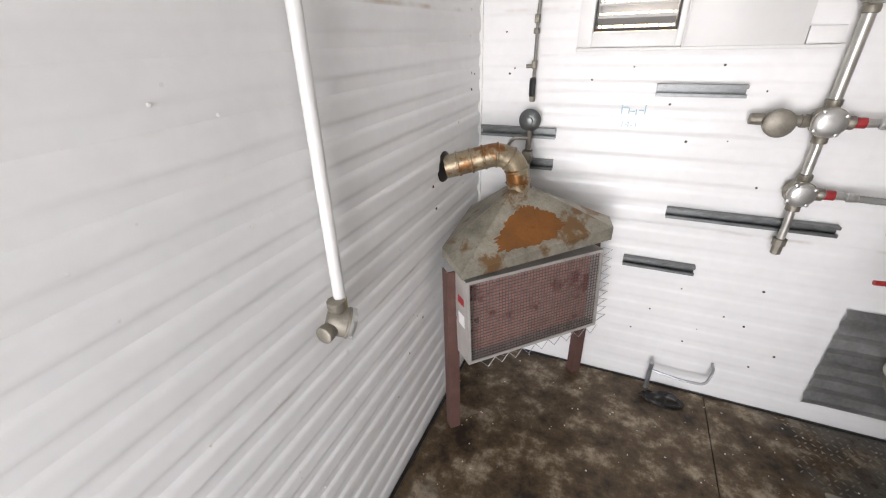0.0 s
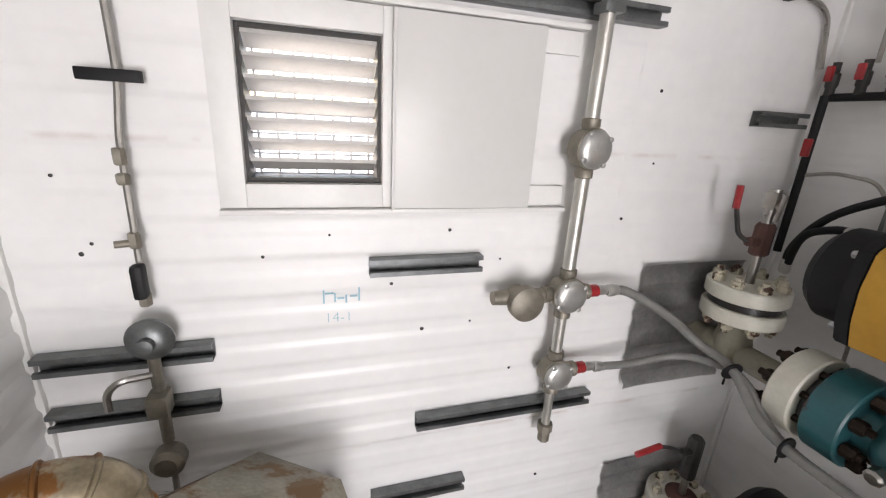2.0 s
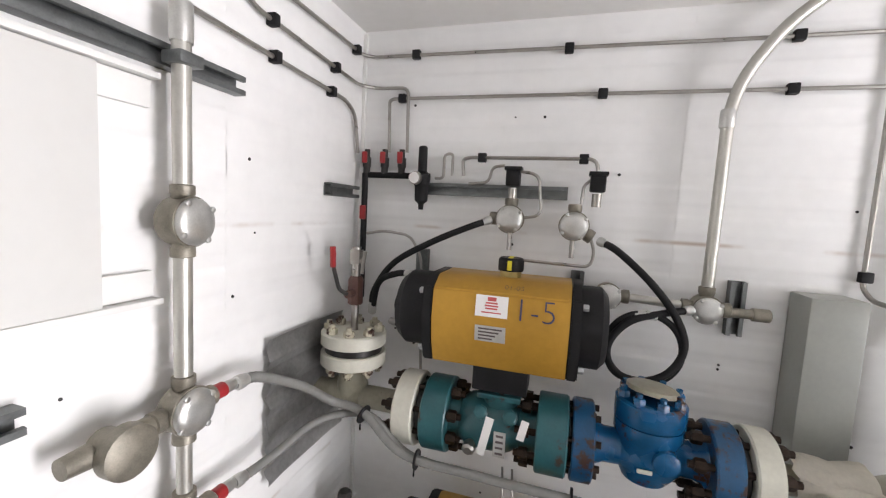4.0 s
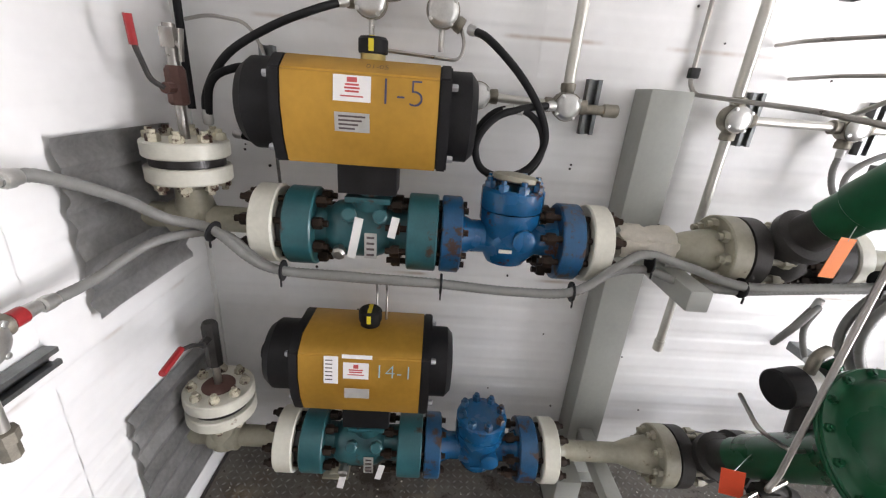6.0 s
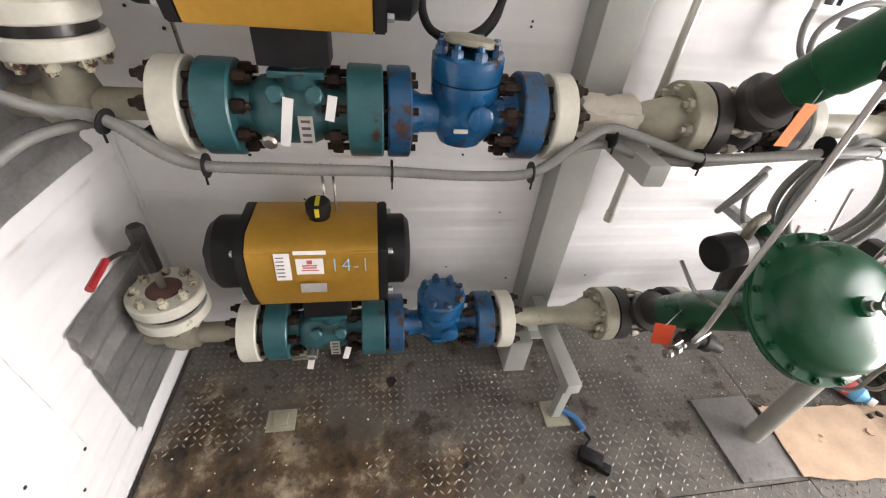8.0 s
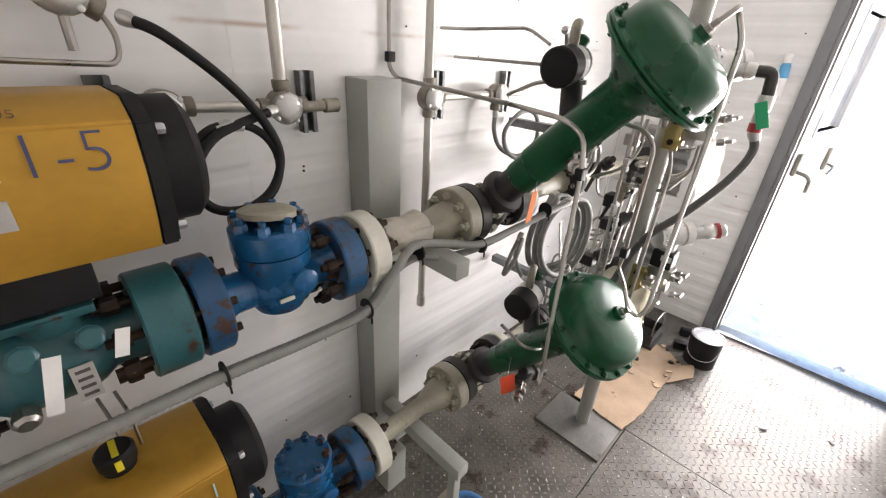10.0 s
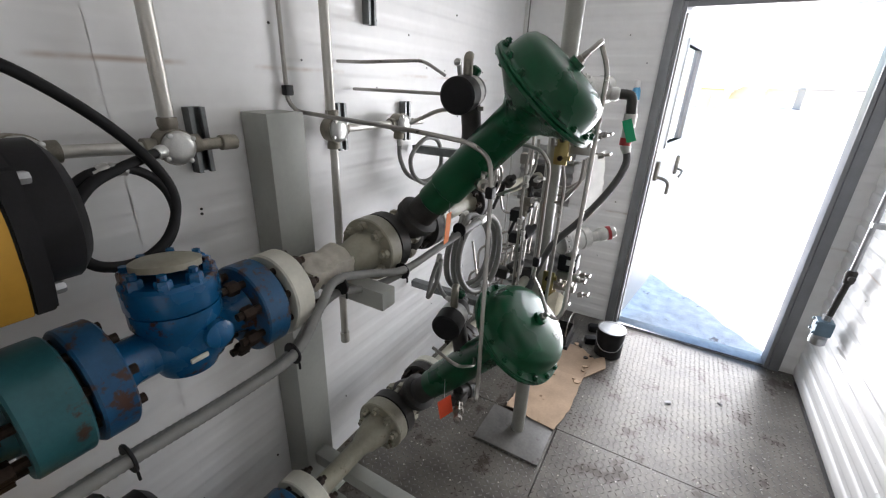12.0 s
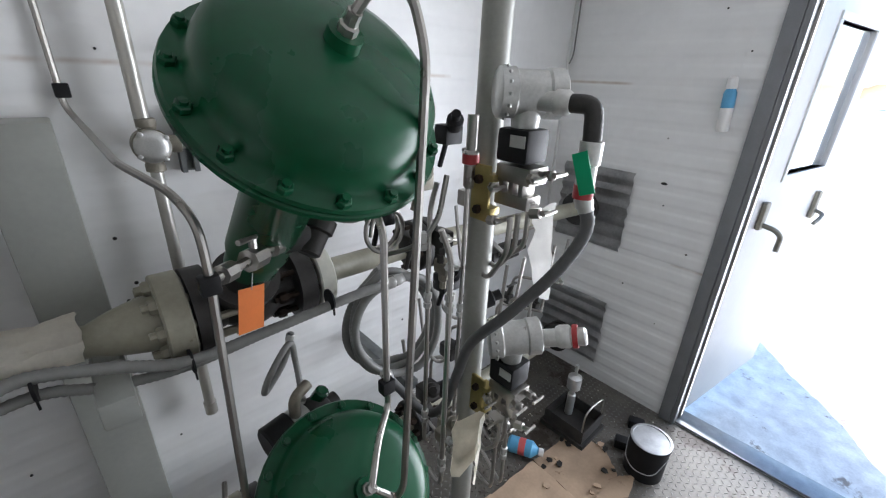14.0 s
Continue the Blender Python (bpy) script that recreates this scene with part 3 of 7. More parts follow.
# ---- louvred window with sliding cover ----
win = thing("window_1", (0.36, YN, 1.54), "louvred vent opening with wire mesh behind its slats", "vent", kind="structure")
x0, x1, z0, z1 = LV
for nm, a, b in (("window_frame", (x0 - 0.05, YN - 0.02, z0 - 0.05), (x0, YN - 0.0045, z1 + 0.05)), ("window_frame", (x1, YN - 0.02, z0 - 0.05), (x1 + 0.02, YN - 0.0045, z1 + 0.05)),
                 ("window_frame", (x0, YN - 0.02, z1), (x1, YN - 0.0045, z1 + 0.05)), ("window_frame", (x0, YN - 0.02, z0 - 0.05), (x1, YN - 0.0045, z0)),
                 ("track", (x0 - 0.05, YN - 0.036, z0 - 0.062), (0.95, YN - 0.0045, z0 - 0.051)), ("track", (x0 - 0.05, YN - 0.036, z1 + 0.051), (0.95, YN - 0.0045, z1 + 0.062)),
                 ("window_frame", (0.855, YN - 0.016, z0 - 0.05), (0.945, YN - 0.0045, z0 + 0.0)), ("window_frame", (0.855, YN - 0.016, z1 - 0.0), (0.945, YN - 0.0045, z1 + 0.05))):
    bm = B()
    span(bm, a, b, 0.002)
    part(nm, bm, M_TRIM, win)
# four dark strips line the opening within the wall thickness
for a, b in (((x0 + 0.001, YN + 0.002, z0 + 0.001), (x0 + 0.008, YN + 0.085, z1 - 0.001)), ((x1 - 0.008, YN + 0.002, z0 + 0.001), (x1 - 0.001, YN + 0.085, z1 - 0.001)), ((x0 + 0.0085, YN + 0.002, z0 + 0.001), (x1 - 0.0085, YN + 0.085, z0 + 0.010)), ((x0 + 0.0085, YN + 0.002, z1 - 0.010), (x1 - 0.0085, YN + 0.085, z1 - 0.001))):
    bm = B()
    span(bm, a, b)
    part("reveal", bm, M_DKGREY, win, "dark reveal strip")
n = 7
for i in range(n):
    z = z0 + 0.02 + i * (z1 - z0 - 0.02) / n
    bm = B()
    box(bm, (0, 0, 0), (x1 - x0 - 0.018, 0.052, 0.002), 0, Matrix.Translation(((x0 + x1) / 2, YN + 0.035, z + 0.014)) @ Matrix.Rotation(radians(-28), 4, 'X'))
    box(bm, (0, 0, 0), (x1 - x0 - 0.018, 0.002, 0.008), 0, Matrix.Translation(((x0 + x1) / 2, YN + 0.0115, z + 0.026)))
    part("slat", bm, M_SLAT, win)
bm = B()
for i in range(7):
    x = x0 + (i + 0.5) * (x1 - x0) / 7
    cyl(bm, (x, YN + 0.075, z0), (x, YN + 0.075, z1), 0.003, n=6)
for i in range(14):
    z = z0 + (i + 0.5) * (z1 - z0) / 14
    cyl(bm, (x0, YN + 0.075, z), (x1, YN + 0.075, z), 0.002, n=6)
part("wire_mesh", bm, M_GALV, win, "welded wire bird mesh")
bm = B()
span(bm, (0.512, YN - 0.030, 1.482), (0.848, YN - 0.0235, 1.885), 0.002)
cov = solid("sliding_vent_cover", bm, M_PANEL, "cream sheet-metal sliding cover pushed beside the vent", "cover")
bm = B()
span(bm, (0.512, YN - 0.040, 1.486), (0.518, YN - 0.0302, 1.881), 0.001)
part("folded_edge", bm, M_PANEL, cov)


# ---- fixtures on the walls ----
def strut(a, b, face, label, w=0.041, d=0.03, group="strut rails"):
    """Slotted steel channel from a to b on a wall; face is the way its open side looks."""
    a, b, f = Vector(a), Vector(b), Vector(face)
    L = (b - a).length
    X = (b - a).normalized()
    Y = f.cross(X).normalized()
    M = Matrix((X, Y, f)).transposed().to_4x4()
    M.translation = (a + b) / 2
    bm = B()
    t = 0.003
    box(bm, (0, 0, t / 2), (L, w, t), 0, M)
    for s in (-1, 1):
        box(bm, (0, s * (w / 2 - t / 2), d / 2), (L, t, d - 2 * t - 0.0004), 0, M)
        box(bm, (0, s * (w / 2 - 0.0055), d - t / 2), (L, 0.011, t), 0, M)
        box(bm, (0, s * (w / 2 - 0.0105), d - t - 0.003), (L, 0.0022, 0.006), 0, M)
    n = max(1, int(L / 0.05))
    for i in range(n):
        box(bm, (-L / 2 + (i + 0.5) * L / n, 0, t + 0.0006), (0.026, 0.012, 0.001), 0, M)
    return solid("strut_channel", bm, M_STRUT, label, "strut channel", group, smooth=0)


WN = YN - 0.0045
S1 = "grey zinc strut channel screwed to the white wall"
for a, b, z in ((0.466, 0.741, 1.35), (0.59, 1.131, 0.895), (0.469, 0.742, 0.655), (-0.19, 0.127, 1.175), (-0.19, 0.127, 1.045), (0.589, 1.153, 1.935), (1.52, 1.70, 1.73)):
    strut((a, WN, z), (b, WN, z), (0, -1, 0), S1)
WE = XE - 0.0045
strut((WE, 1.83, 1.755), (WE, 1.32, 1.755), (-1, 0, 0), S1)
for y, zc, h in ((0.825, 1.44, 0.16), (0.318, 1.44, 0.16), (-0.08, 1.44, 0.16), (1.27, 1.44, 0.14), (1.80, 1.47, 0.14), (0.14, 1.85, 0.14)):
    strut((WE, y, zc - h / 2), (WE, y, zc + h / 2), (-1, 0, 0), "short upright strut channel on the white wall")


def patch(cx, y, zc, w, h, s, label):
    """A ribbed closure sheet round a pipe, its edges slightly curled."""
    bm = B()
    n = 28
    rows = []
    for j in range(n + 1):
        z = zc - h / 2 + h * j / n
        o = 0.006 + 0.015 * (0.5 + 0.5 * math.cos(2 * math.pi * z / 0.07))
        rows.append([bm.verts.new((cx - w / 2 + w * i / 6 + 0.003 * math.sin(j * 1.7), y + s * (o + (0.006 if i in (0, 6) else 0)), z)) for i in range(7)])
    for p, q in zip(rows, rows[1:]):
        for i in range(6):
            bm.faces.new((p[i], p[i + 1], q[i + 1], q[i]))
    bmesh.ops.solidify(bm, geom=bm.faces[:], thickness=0.0015)
    return solid("closure_sheet", bm, M_GALVDULL, label, "metal sheet", "pipe closure sheets")


PT = "dull galvanised ribbed sheet closing the wall round a pipe"
patch(1.44, WN, 1.11, 0.38, 0.41, -1, PT)
patch(1.45, WN, 0.35, 0.38, 0.48, -1, PT)
patch(1.49, YS + 0.0045, 1.02, 0.38, 0.41, 1, PT)
patch(1.49, YS + 0.0045, 0.31, 0.38, 0.40, 1, PT)


def junction(parent, c, face, hubs, r=0.038, cover=True, label="round cast junction box"):
    """Round conduit body with a screwed domed cover and threaded hubs."""
    c, f = Vector(c), Vector(face).normalized()
    bm = B()
    lathe(bm, c - f * 0.03, f, [(r * 0.75, 0), (r, 0.012), (r, 0.046), (r * 1.06, 0.048), (r * 1.06, 0.054)], 24)
    for h in hubs:
        h = Vector(h).normalized()
        lathe(bm, c + h * r * 0.8, h, [(0.018, 0), (0.02, 0.012), (0.0215, 0.014), (0.0215, 0.03), (0.018, 0.032)], 14)
    bx = part("junction_box", bm, M_CAST, parent, label)
    if cover:
        bm = B()
        lathe(bm, c + f * 0.0245, f, [(r * 0.98, 0), (r * 0.98, 0.006), (r * 0.9, 0.011), (r * 0.6, 0.016), (r * 0.3, 0.0175), (0.001, 0.018)], 24)
        a, u, w = basis(f)
        for k in range(4):
            p = c + f * 0.03 + (u * math.cos(k * 1.57 + 0.6) + w * math.sin(k * 1.57 + 0.6)) * r * 0.92
            lathe(bm, p, f, [(0.006, 0), (0.006, 0.007), (0.004, 0.008)], 8)
        part("cover", bm, M_COVER, bx, "bright cast cover")
    return bx


def pipe_part(parent, pts, r, material, name="pipe", label="", rad=0.04, n=12):
    bm = B()
    tube(bm, rounded(pts, rad), r, n)
    return part(name, bm, material, parent, label)


def clamp(parent, p, r, material=None):
    bm = B()
    box(bm, p, (r * 2.6, r * 2.6, 0.02), 0.004)
    return part("clamp", bm, material or M_CAST, parent)


# conduit riser on the north wall
yc = 2.005
riser = thing("conduit_riser", (0.97, yc, 0.80), "steel electrical conduit riser with three round junction boxes", "conduit")
pipe_part(riser, [(0.965, yc, 2.01), (0.965, yc, 1.67)], 0.0165, M_CONDUIT)
pipe_part(riser, [(0.965, yc, 1.60), (0.965, yc, 1.30)], 0.0165, M_CONDUIT)
pipe_part(riser, [(0.965, yc, 1.23), (0.965, yc, 1.07)], 0.0145, M_CONDUIT, "nipple")
pipe_part(riser, [(0.965, yc, 1.00), (0.965, yc, 0.84)], 0.0125, M_CONDUIT, "nipple")
bm = B()
lathe(bm, (0.965, yc, 0.80), (0, 0, 1), [(0.014, 0), (0.017, 0.003), (0.017, 0.035), (0.022, 0.037), (0.022, 0.06), (0.015, 0.062)], 8)
part("drain_fitting", bm, M_CAST, riser)
bm = B()
lathe(bm, (0.965, yc, 1.955), (0, 0, 1), [(0.019, 0), (0.02, 0.01), (0.02, 0.06), (0.018, 0.07)], 14)
part("coupling", bm, M_COVER, riser)
bm = B()
box(bm, (0.965, yc - 0.004, 1.925), (0.05, 0.046, 0.022), 0.004)
part("clamp", bm, M_STRUT, riser)
junction(riser, (0.965, yc, 1.635), (0.1, -1, 0), [(0, 0, 1), (0, 0, -1)], 0.045)
junction(riser, (0.965, yc, 1.27), (0, -1, 0), [(0, 0, 1), (0, 0, -1), (-1, 0, 0), (1, 0, 0)], 0.045)
junction(riser, (0.965, yc, 1.035), (0, -1, 0), [(0, 0, 1), (0, 0, -1), (1, 0, 0)], 0.042)
bm = B()
cyl(bm, (0.925, yc, 1.27), (0.87, yc, 1.27), 0.018)
lathe(bm, (0.835, yc - 0.05, 1.265), (0, 1, 0), [(0.034, 0), (0.044, 0.006), (0.044, 0.03), (0.03, 0.036), (0.028, 0.075)], 24)
cyl(bm, (0.80, yc, 1.27), (0.76, yc, 1.27), 0.02, 0.017)
part("sealing_fitting", bm, M_CAST, riser, "round blank sealing fitting")
for z in (1.27, 1.035):
    bm = B()
    lathe(bm, (1.005, yc, z), (1, 0, 0), [(0.014, 0), (0.014, 0.06), (0.013, 0.08), (0.011, 0.095)], 10)
    part("gland", bm, M_COVER, riser)
    bm = B()
    cyl(bm, (1.035, yc, z), (1.06, yc, z), 0.0165)
    part("gland_band", bm, M_RED, riser, "red ring of the cable gland")


def hose(name, pts, r, material, label, category="hose", ribs=0.06, step=0.006, per=10, group=""):
    bm = B()
    line = even(spline(pts, per), step)
    tube(bm, line, r, 10, ribs)
    ob = solid(name, bm, material, label, category, group, smooth=60)
    for a, b in ((line[0], line[4]), (line[-1], line[-5])):
        bm = B()
        d = (b - a).normalized()
        lathe(bm, a, d, [(r * 1.1, 0), (r * 1.35, 0.003), (r * 1.35, 0.018), (r * 1.15, 0.022), (r * 1.15, 0.03)], 10)
        part("ferrule", bm, M_COVER, ob, "bright metal end ferrule")
    return ob


FX = "grey ribbed flexible conduit tied along the pipe"
hose("flexible_conduit", [(1.09, 2.0, 1.27), (1.15, 1.99, 1.265), (1.27, 1.96, 1.20), (1.36, 1.92, 1.125), (1.385, 1.83, 1.095), (1.37, 1.70, 1.01), (1.365, 1.49, 1.0), (1.365, 1.27, 0.995), (1.365, 1.07, 0.985), (1.365, 0.91, 0.995), (1.39, 0.80, 1.06), (1.41, 0.72, 1.095), (1.40, 0.60, 1.07), (1.37, 0.47, 1.04), (1.36, 0.30, 1.05), (1.335, 0.08, 1.08), (1.34, -0.05, 1.075)], 0.0125, M_GREYHOSE, FX, group="flexible conduits")
hose("flexible_conduit", [(1.09, 2.0, 1.035), (1.2, 1.99, 1.035), (1.33, 1.95, 1.07), (1.40, 1.87, 1.08), (1.405, 1.80, 1.07), (1.395, 1.69, 0.995), (1.385, 1.49, 0.985), (1.39, 1.27, 0.98), (1.385, 1.07, 0.975), (1.39, 0.91, 0.98), (1.41, 0.80, 1.035), (1.425, 0.70, 1.045), (1.41, 0.60, 1.02), (1.39, 0.47, 1.015), (1.385, 0.30, 1.03), (1.36, 0.08, 1.06), (1.36, -0.05, 1.06)], 0.0115, M_GREYHOSE, FX, group="flexible conduits")
coilpts = []
for i in range(74):
    a = i * 2 * math.pi / 24 + 1.4
    rr = 0.155 + 0.008 * math.sin(i * 0.7)
    coilpts.append((1.34 + 0.014 * (i // 12) + 0.03 * math.cos(a), -0.075 + 0.13 * math.cos(a) * rr / 0.155, 0.905 + rr * 1.1 * math.sin(a)))
hose("coiled_conduit", coilpts, 0.0125, M_GREYHOSE, "coil of grey flexible conduit tied beside the pipe", per=3, group="flexible conduits")
# black ties
for p, ax in (((1.386, 1.83, 1.09), (0.2, 1, 0.3)), ((1.375, 1.66, 1.0), (0, 1, 0)), ((1.375, 1.255, 0.99), (0, 1, 0)), ((1.375, 0.91, 0.99), (0, 1, 0)), ((1.415, 0.70, 1.07), (0, 1, 0)), ((1.38, 0.46, 1.03), (0, 1, 0)), ((1.34, 0.15, 1.09), (0, 1, 0))):
    bm = B()
    lathe(bm, p, ax, [(0.0262, -0.003), (0.0275, -0.002), (0.0275, 0.002), (0.0262, 0.003)], 14)
    box(bm, (p[0] - 0.02, p[1], p[2] - 0.028), (0.005, 0.004, 0.018), 0.001)
    solid("cable_tie", bm, M_BLACK, "black cable tie round the grey conduits", "cable tie", "cable ties")

# gas feed on the north wall
gas = thing("gas_regulator_line", (0.02, 2.03, 0.80), "thin steel gas line with grey regulator and small valves", "gas line")
gx = 0.025
bm = B()
tube(bm, rounded([(gx + 0.012, 2.045, 2.3), (gx + 0.012, 2.045, 1.72), (gx, 2.04, 1.62), (gx, 2.03, 1.30)], 0.03), 0.0065, 8)
part("pipe", bm, M_STAINLESS, gas)
for z, r, h in ((1.575, 0.011, 0.03), (1.54, 0.012, 0.02), (1.42, 0.011, 0.03), (1.30, 0.012, 0.03)):
    bm = B()
    lathe(bm, (gx, 2.03, z), (0, 0, 1), [(r * 0.8, 0), (r, 0.003), (r, h - 0.003), (r * 0.8, h)], 6)
    if z == 1.42:
        cyl(bm, (gx, 2.03, 1.43), (gx - 0.03, 2.02, 1.43), 0.007)
    part("fitting", bm, M_CAST, gas)
bm = B()
box(bm, (gx, 2.02, 1.355), (0.022, 0.03, 0.07), 0.008)
part("valve_body", bm, M_BLACK, gas)
bm = B()
lathe(bm, (gx, 2.035, 1.23), (0, -1, 0), [(0.03, 0), (0.043, 0.008), (0.045, 0.018), (0.040, 0.026), (0.025, 0.034), (0.016, 0.036), (0.015, 0.05), (0.001, 0.052)], 24)
part("regulator", bm, M_STRUT, gas, "round grey pressure regulator")
bm = B()
cyl(bm, (gx, 2.02, 1.19), (gx, 2.02, 0.98), 0.012, n=10)
box(bm, (gx, 2.01, 1.085), (0.04, 0.045, 0.05), 0.006)
lathe(bm, (gx, 1.99, 0.94), (0, -1, 0), [(0.028, -0.04), (0.034, -0.03), (0.034, 0.0), (0.022, 0.01)], 18)
part("valve_train", bm, M_CAST, gas)
bm = B()
tube(bm, rounded([(gx, 2.0, 1.16), (gx - 0.05, 1.98, 1.165), (gx - 0.075, 1.98, 1.14), (gx - 0.075, 1.98, 1.10)], 0.02), 0.007, 8)
part("vent_pipe", bm, M_STAINLESS, gas)
bm = B()
span(bm, (-0.02, 2.033, 1.715), (0.075, 2.05, 1.735), 0.002)
part("clamp", bm, M_BLACK, gas)
bm = B()
cyl(bm, (gx, 2.02, 0.93), (gx, 2.0, 0.52), 0.007, n=8)
tube(bm, even(spline([(gx - 0.02 + 0.03 * math.cos(i * 0.9), 1.99 - i * 0.002, 0.84 + 0.03 * math.sin(i * 0.9)) for i in range(18)], 4), 0.006), 0.0035, 6)
part("capillary", bm, M_STAINLESS, gas)

# upright conduits and their boxes on the east wall
xc = 1.705
cb = thing("conduit_run", (xc, 0.92, 1.44), "white conduit drop ending in a row of round junction boxes", "conduit")
pipe_part(cb, [(xc, 0.70, 2.30), (xc, 0.80, 2.22), (xc, 0.91, 2.05), (xc, 0.915, 1.47)], 0.0165, M_CONDUIT, rad=0.12)
bm = B()
lathe(bm, (xc, 0.912, 2.0), (0, 0, -1), [(0.018, 0), (0.02, 0.01), (0.02, 0.045), (0.018, 0.05)], 14)
part("coupling", bm, M_COVER, cb)
junction(cb, (xc, 0.915, 1.44), (-1, 0, -0.1), [(0, 0, 1), (0, 1, 0), (0, -1, 0)], 0.039)
pipe_part(cb, [(xc, 0.88, 1.435), (xc, 0.79, 1.435)], 0.014, M_CAST, "nipple")
bm = B()
cyl(bm, (xc, 0.80, 1.435), (xc, 0.755, 1.435), 0.019, ch=0.003)
part("cap", bm, M_CAST, cb)
pipe_part(cb, [(xc, 0.95, 1.44), (xc, 1.15, 1.45)], 0.013, M_CONDUIT)
junction(cb, (xc, 1.18, 1.45), (-1, 0, 0), [(0, -1, 0)], 0.037)

cb2 = thing("conduit_drop", (xc, 0.40, 0.61), "steel conduit drop with round junction boxes and capped end", "conduit")
pipe_part(cb2, [(xc, 0.405, 2.3), (xc, 0.405, 1.48)], 0.0165, M_CONDUIT)
junction(cb2, (xc, 0.40, 1.44), (-1, 0, 0), [(0, 0, 1), (0, 0, -1), (0, -1, 0)], 0.039)
pipe_part(cb2, [(xc, 0.40, 1.40), (xc, 0.405, 0.64)], 0.0145, M_CONDUIT)
bm = B()
cyl(bm, (xc, 0.405, 0.65), (xc, 0.405, 0.605), 0.018, ch=0.002)
part("cap", bm, M_CONDUIT, cb2)
pipe_part(cb2, [(xc, 0.36, 1.44), (xc, 0.07, 1.44)], 0.0135, M_CONDUIT)
junction(cb2, (xc, 0.03, 1.44), (-1, 0, 0), [(0, 1, 0), (0, -1, 0), (0, 0, -1)], 0.037)
pipe_part(cb2, [(xc, 0.0, 1.44), (xc, -0.14, 1.44)], 0.0135, M_CONDUIT)
hose("flexible_conduit", [(1.70, 0.03, 1.38), (1.69, 0.04, 1.30), (1.66, 0.02, 1.23), (1.62, -0.06, 1.20), (1.60, -0.14, 1.26), (1.61, -0.13, 1.36), (1.62, -0.04, 1.38), (1.63, 0.05, 1.31), (1.62, 0.02, 1.22), (1.58, -0.08, 1.19), (1.52, -0.15, 1.28), (1.47, -0.10, 1.45), (1.43, 0.02, 1.58), (1.40, 0.10, 1.66), (1.37, 0.17, 1.66)], 0.009, M_GREYHOSE, "looped grey flexible conduit from box to positioner", group="flexible conduits")

# thin tubing runs
def tubing(pts, label, r=0.005, clips=()):
    th = thing("tubing_run", pts[0], label, "tubing", "thin steel tubing")
    bm = B()
    tube(bm, rounded(pts, 0.03), r, 8)
    part("pipe", bm, M_STAINLESS, th)
    for c in clips:
        bm = B()
        box(bm, c, (0.022, 0.028, 0.03), 0.004)
        part("clip", bm, M_BLACK, th)
    return th


TB = "bent stainless tubing clipped to the white wall"
xt, yt = XE - 0.018, YN - 0.018
tubing([(0.2, yt, 2.215), (xt - 0.03, yt, 2.215), (xt, yt - 0.03, 2.215), (xt, 0.9, 2.205), (xt, -0.4, 2.20)], TB, 0.006, [(1.68, yt, 2.215), (xt, 1.86, 2.215), (xt, 1.35, 2.207), (xt, 0.75, 2.205)])
tubing([(0.60, yt, 2.185), (1.10, yt, 2.185), (1.20, yt, 2.13), (1.70, yt, 2.105), (xt, 2.0, 2.105), (xt, 1.885, 2.105), (xt, 1.88, 1.88)], TB, 0.006, [(1.26, yt, 2.128), (1.55, yt, 2.112), (0.90, yt, 2.187)])
tubing([(0.5, yt, 2.065), (1.62, yt, 2.03), (1.68, yt, 2.0), (1.71, yt, 1.87)], TB, 0.0065, [(1.27, yt, 2.043), (1.53, yt, 2.033)])
tubing([(xt, 1.95, 1.88), (xt, 1.955, 2.06), (xt, 1.94, 2.068), (xt, 0.96, 2.065), (xt, -0.3, 2.06)], TB, 0.006, [(xt, 1.905, 2.068), (xt, 1.24, 2.066), (xt, 0.75, 2.064)])
tubing([(xt, 0.534, 2.3), (xt, 0.534, 1.53), (xt - 0.02, 0.52, 1.50), (1.30, 0.50, 1.475), (1.16, 0.46, 1.455), (1.11, 0.445, 1.42), (1.10, 0.445, 1.34), (1.08, 0.47, 0.70), (1.075, 0.49, 0.66), (1.11, 0.41, 0.655)], "long stainless impulse tube bending down in front of the valves", 0.0065, [(xt, 0.53, 1.56), (1.10, 0.447, 1.33)])
tubing([(1.76, 0.303, 1.653), (1.62, 0.33, 1.65), (1.50, 0.17, 1.665), (1.44, 0.12, 1.62)], "short stainless tube from the wall", 0.0055)
tubing([(1.76, 0.227, 1.566), (1.55, 0.27, 1.567), (1.36, 0.25, 1.565)], "short stainless tube from the wall", 0.0055)
tubing([(1.48, 0.27, 1.47), (1.36, 0.29, 1.52), (1.22, 0.27, 1.53)], "stainless tube to the actuator", 0.0065)

# instrument air manifold in the north-east corner
man = thing("air_manifold", (1.71, 1.95, 1.80), "black air manifold with red-handled shutoff valves", "manifold")
bm = B()
cyl(bm, (1.72, 2.03, 1.795), (1.72, 1.78, 1.795), 0.011, n=10)
cyl(bm, (1.71, 2.02, 1.80), (1.71, 2.02, 1.35), 0.011, n=10)
part("pipe", bm, M_BLACK, man)
for y in (2.02, 1.95, 1.885):
    bm = B()
    lathe(bm, (1.72, y, 1.80), (0, 0, 1), [(0.012, 0), (0.012, 0.02), (0.015, 0.025), (0.015, 0.055), (0.01, 0.06), (0.01, 0.085)], 10)
    v = part("valve", bm, M_DKGREY, man)
    bm = B()
    box(bm, (1.70, y, 1.855), (0.012, 0.018, 0.04), 0.004)
    part("handle", bm, M_RED, v, "red valve lever")
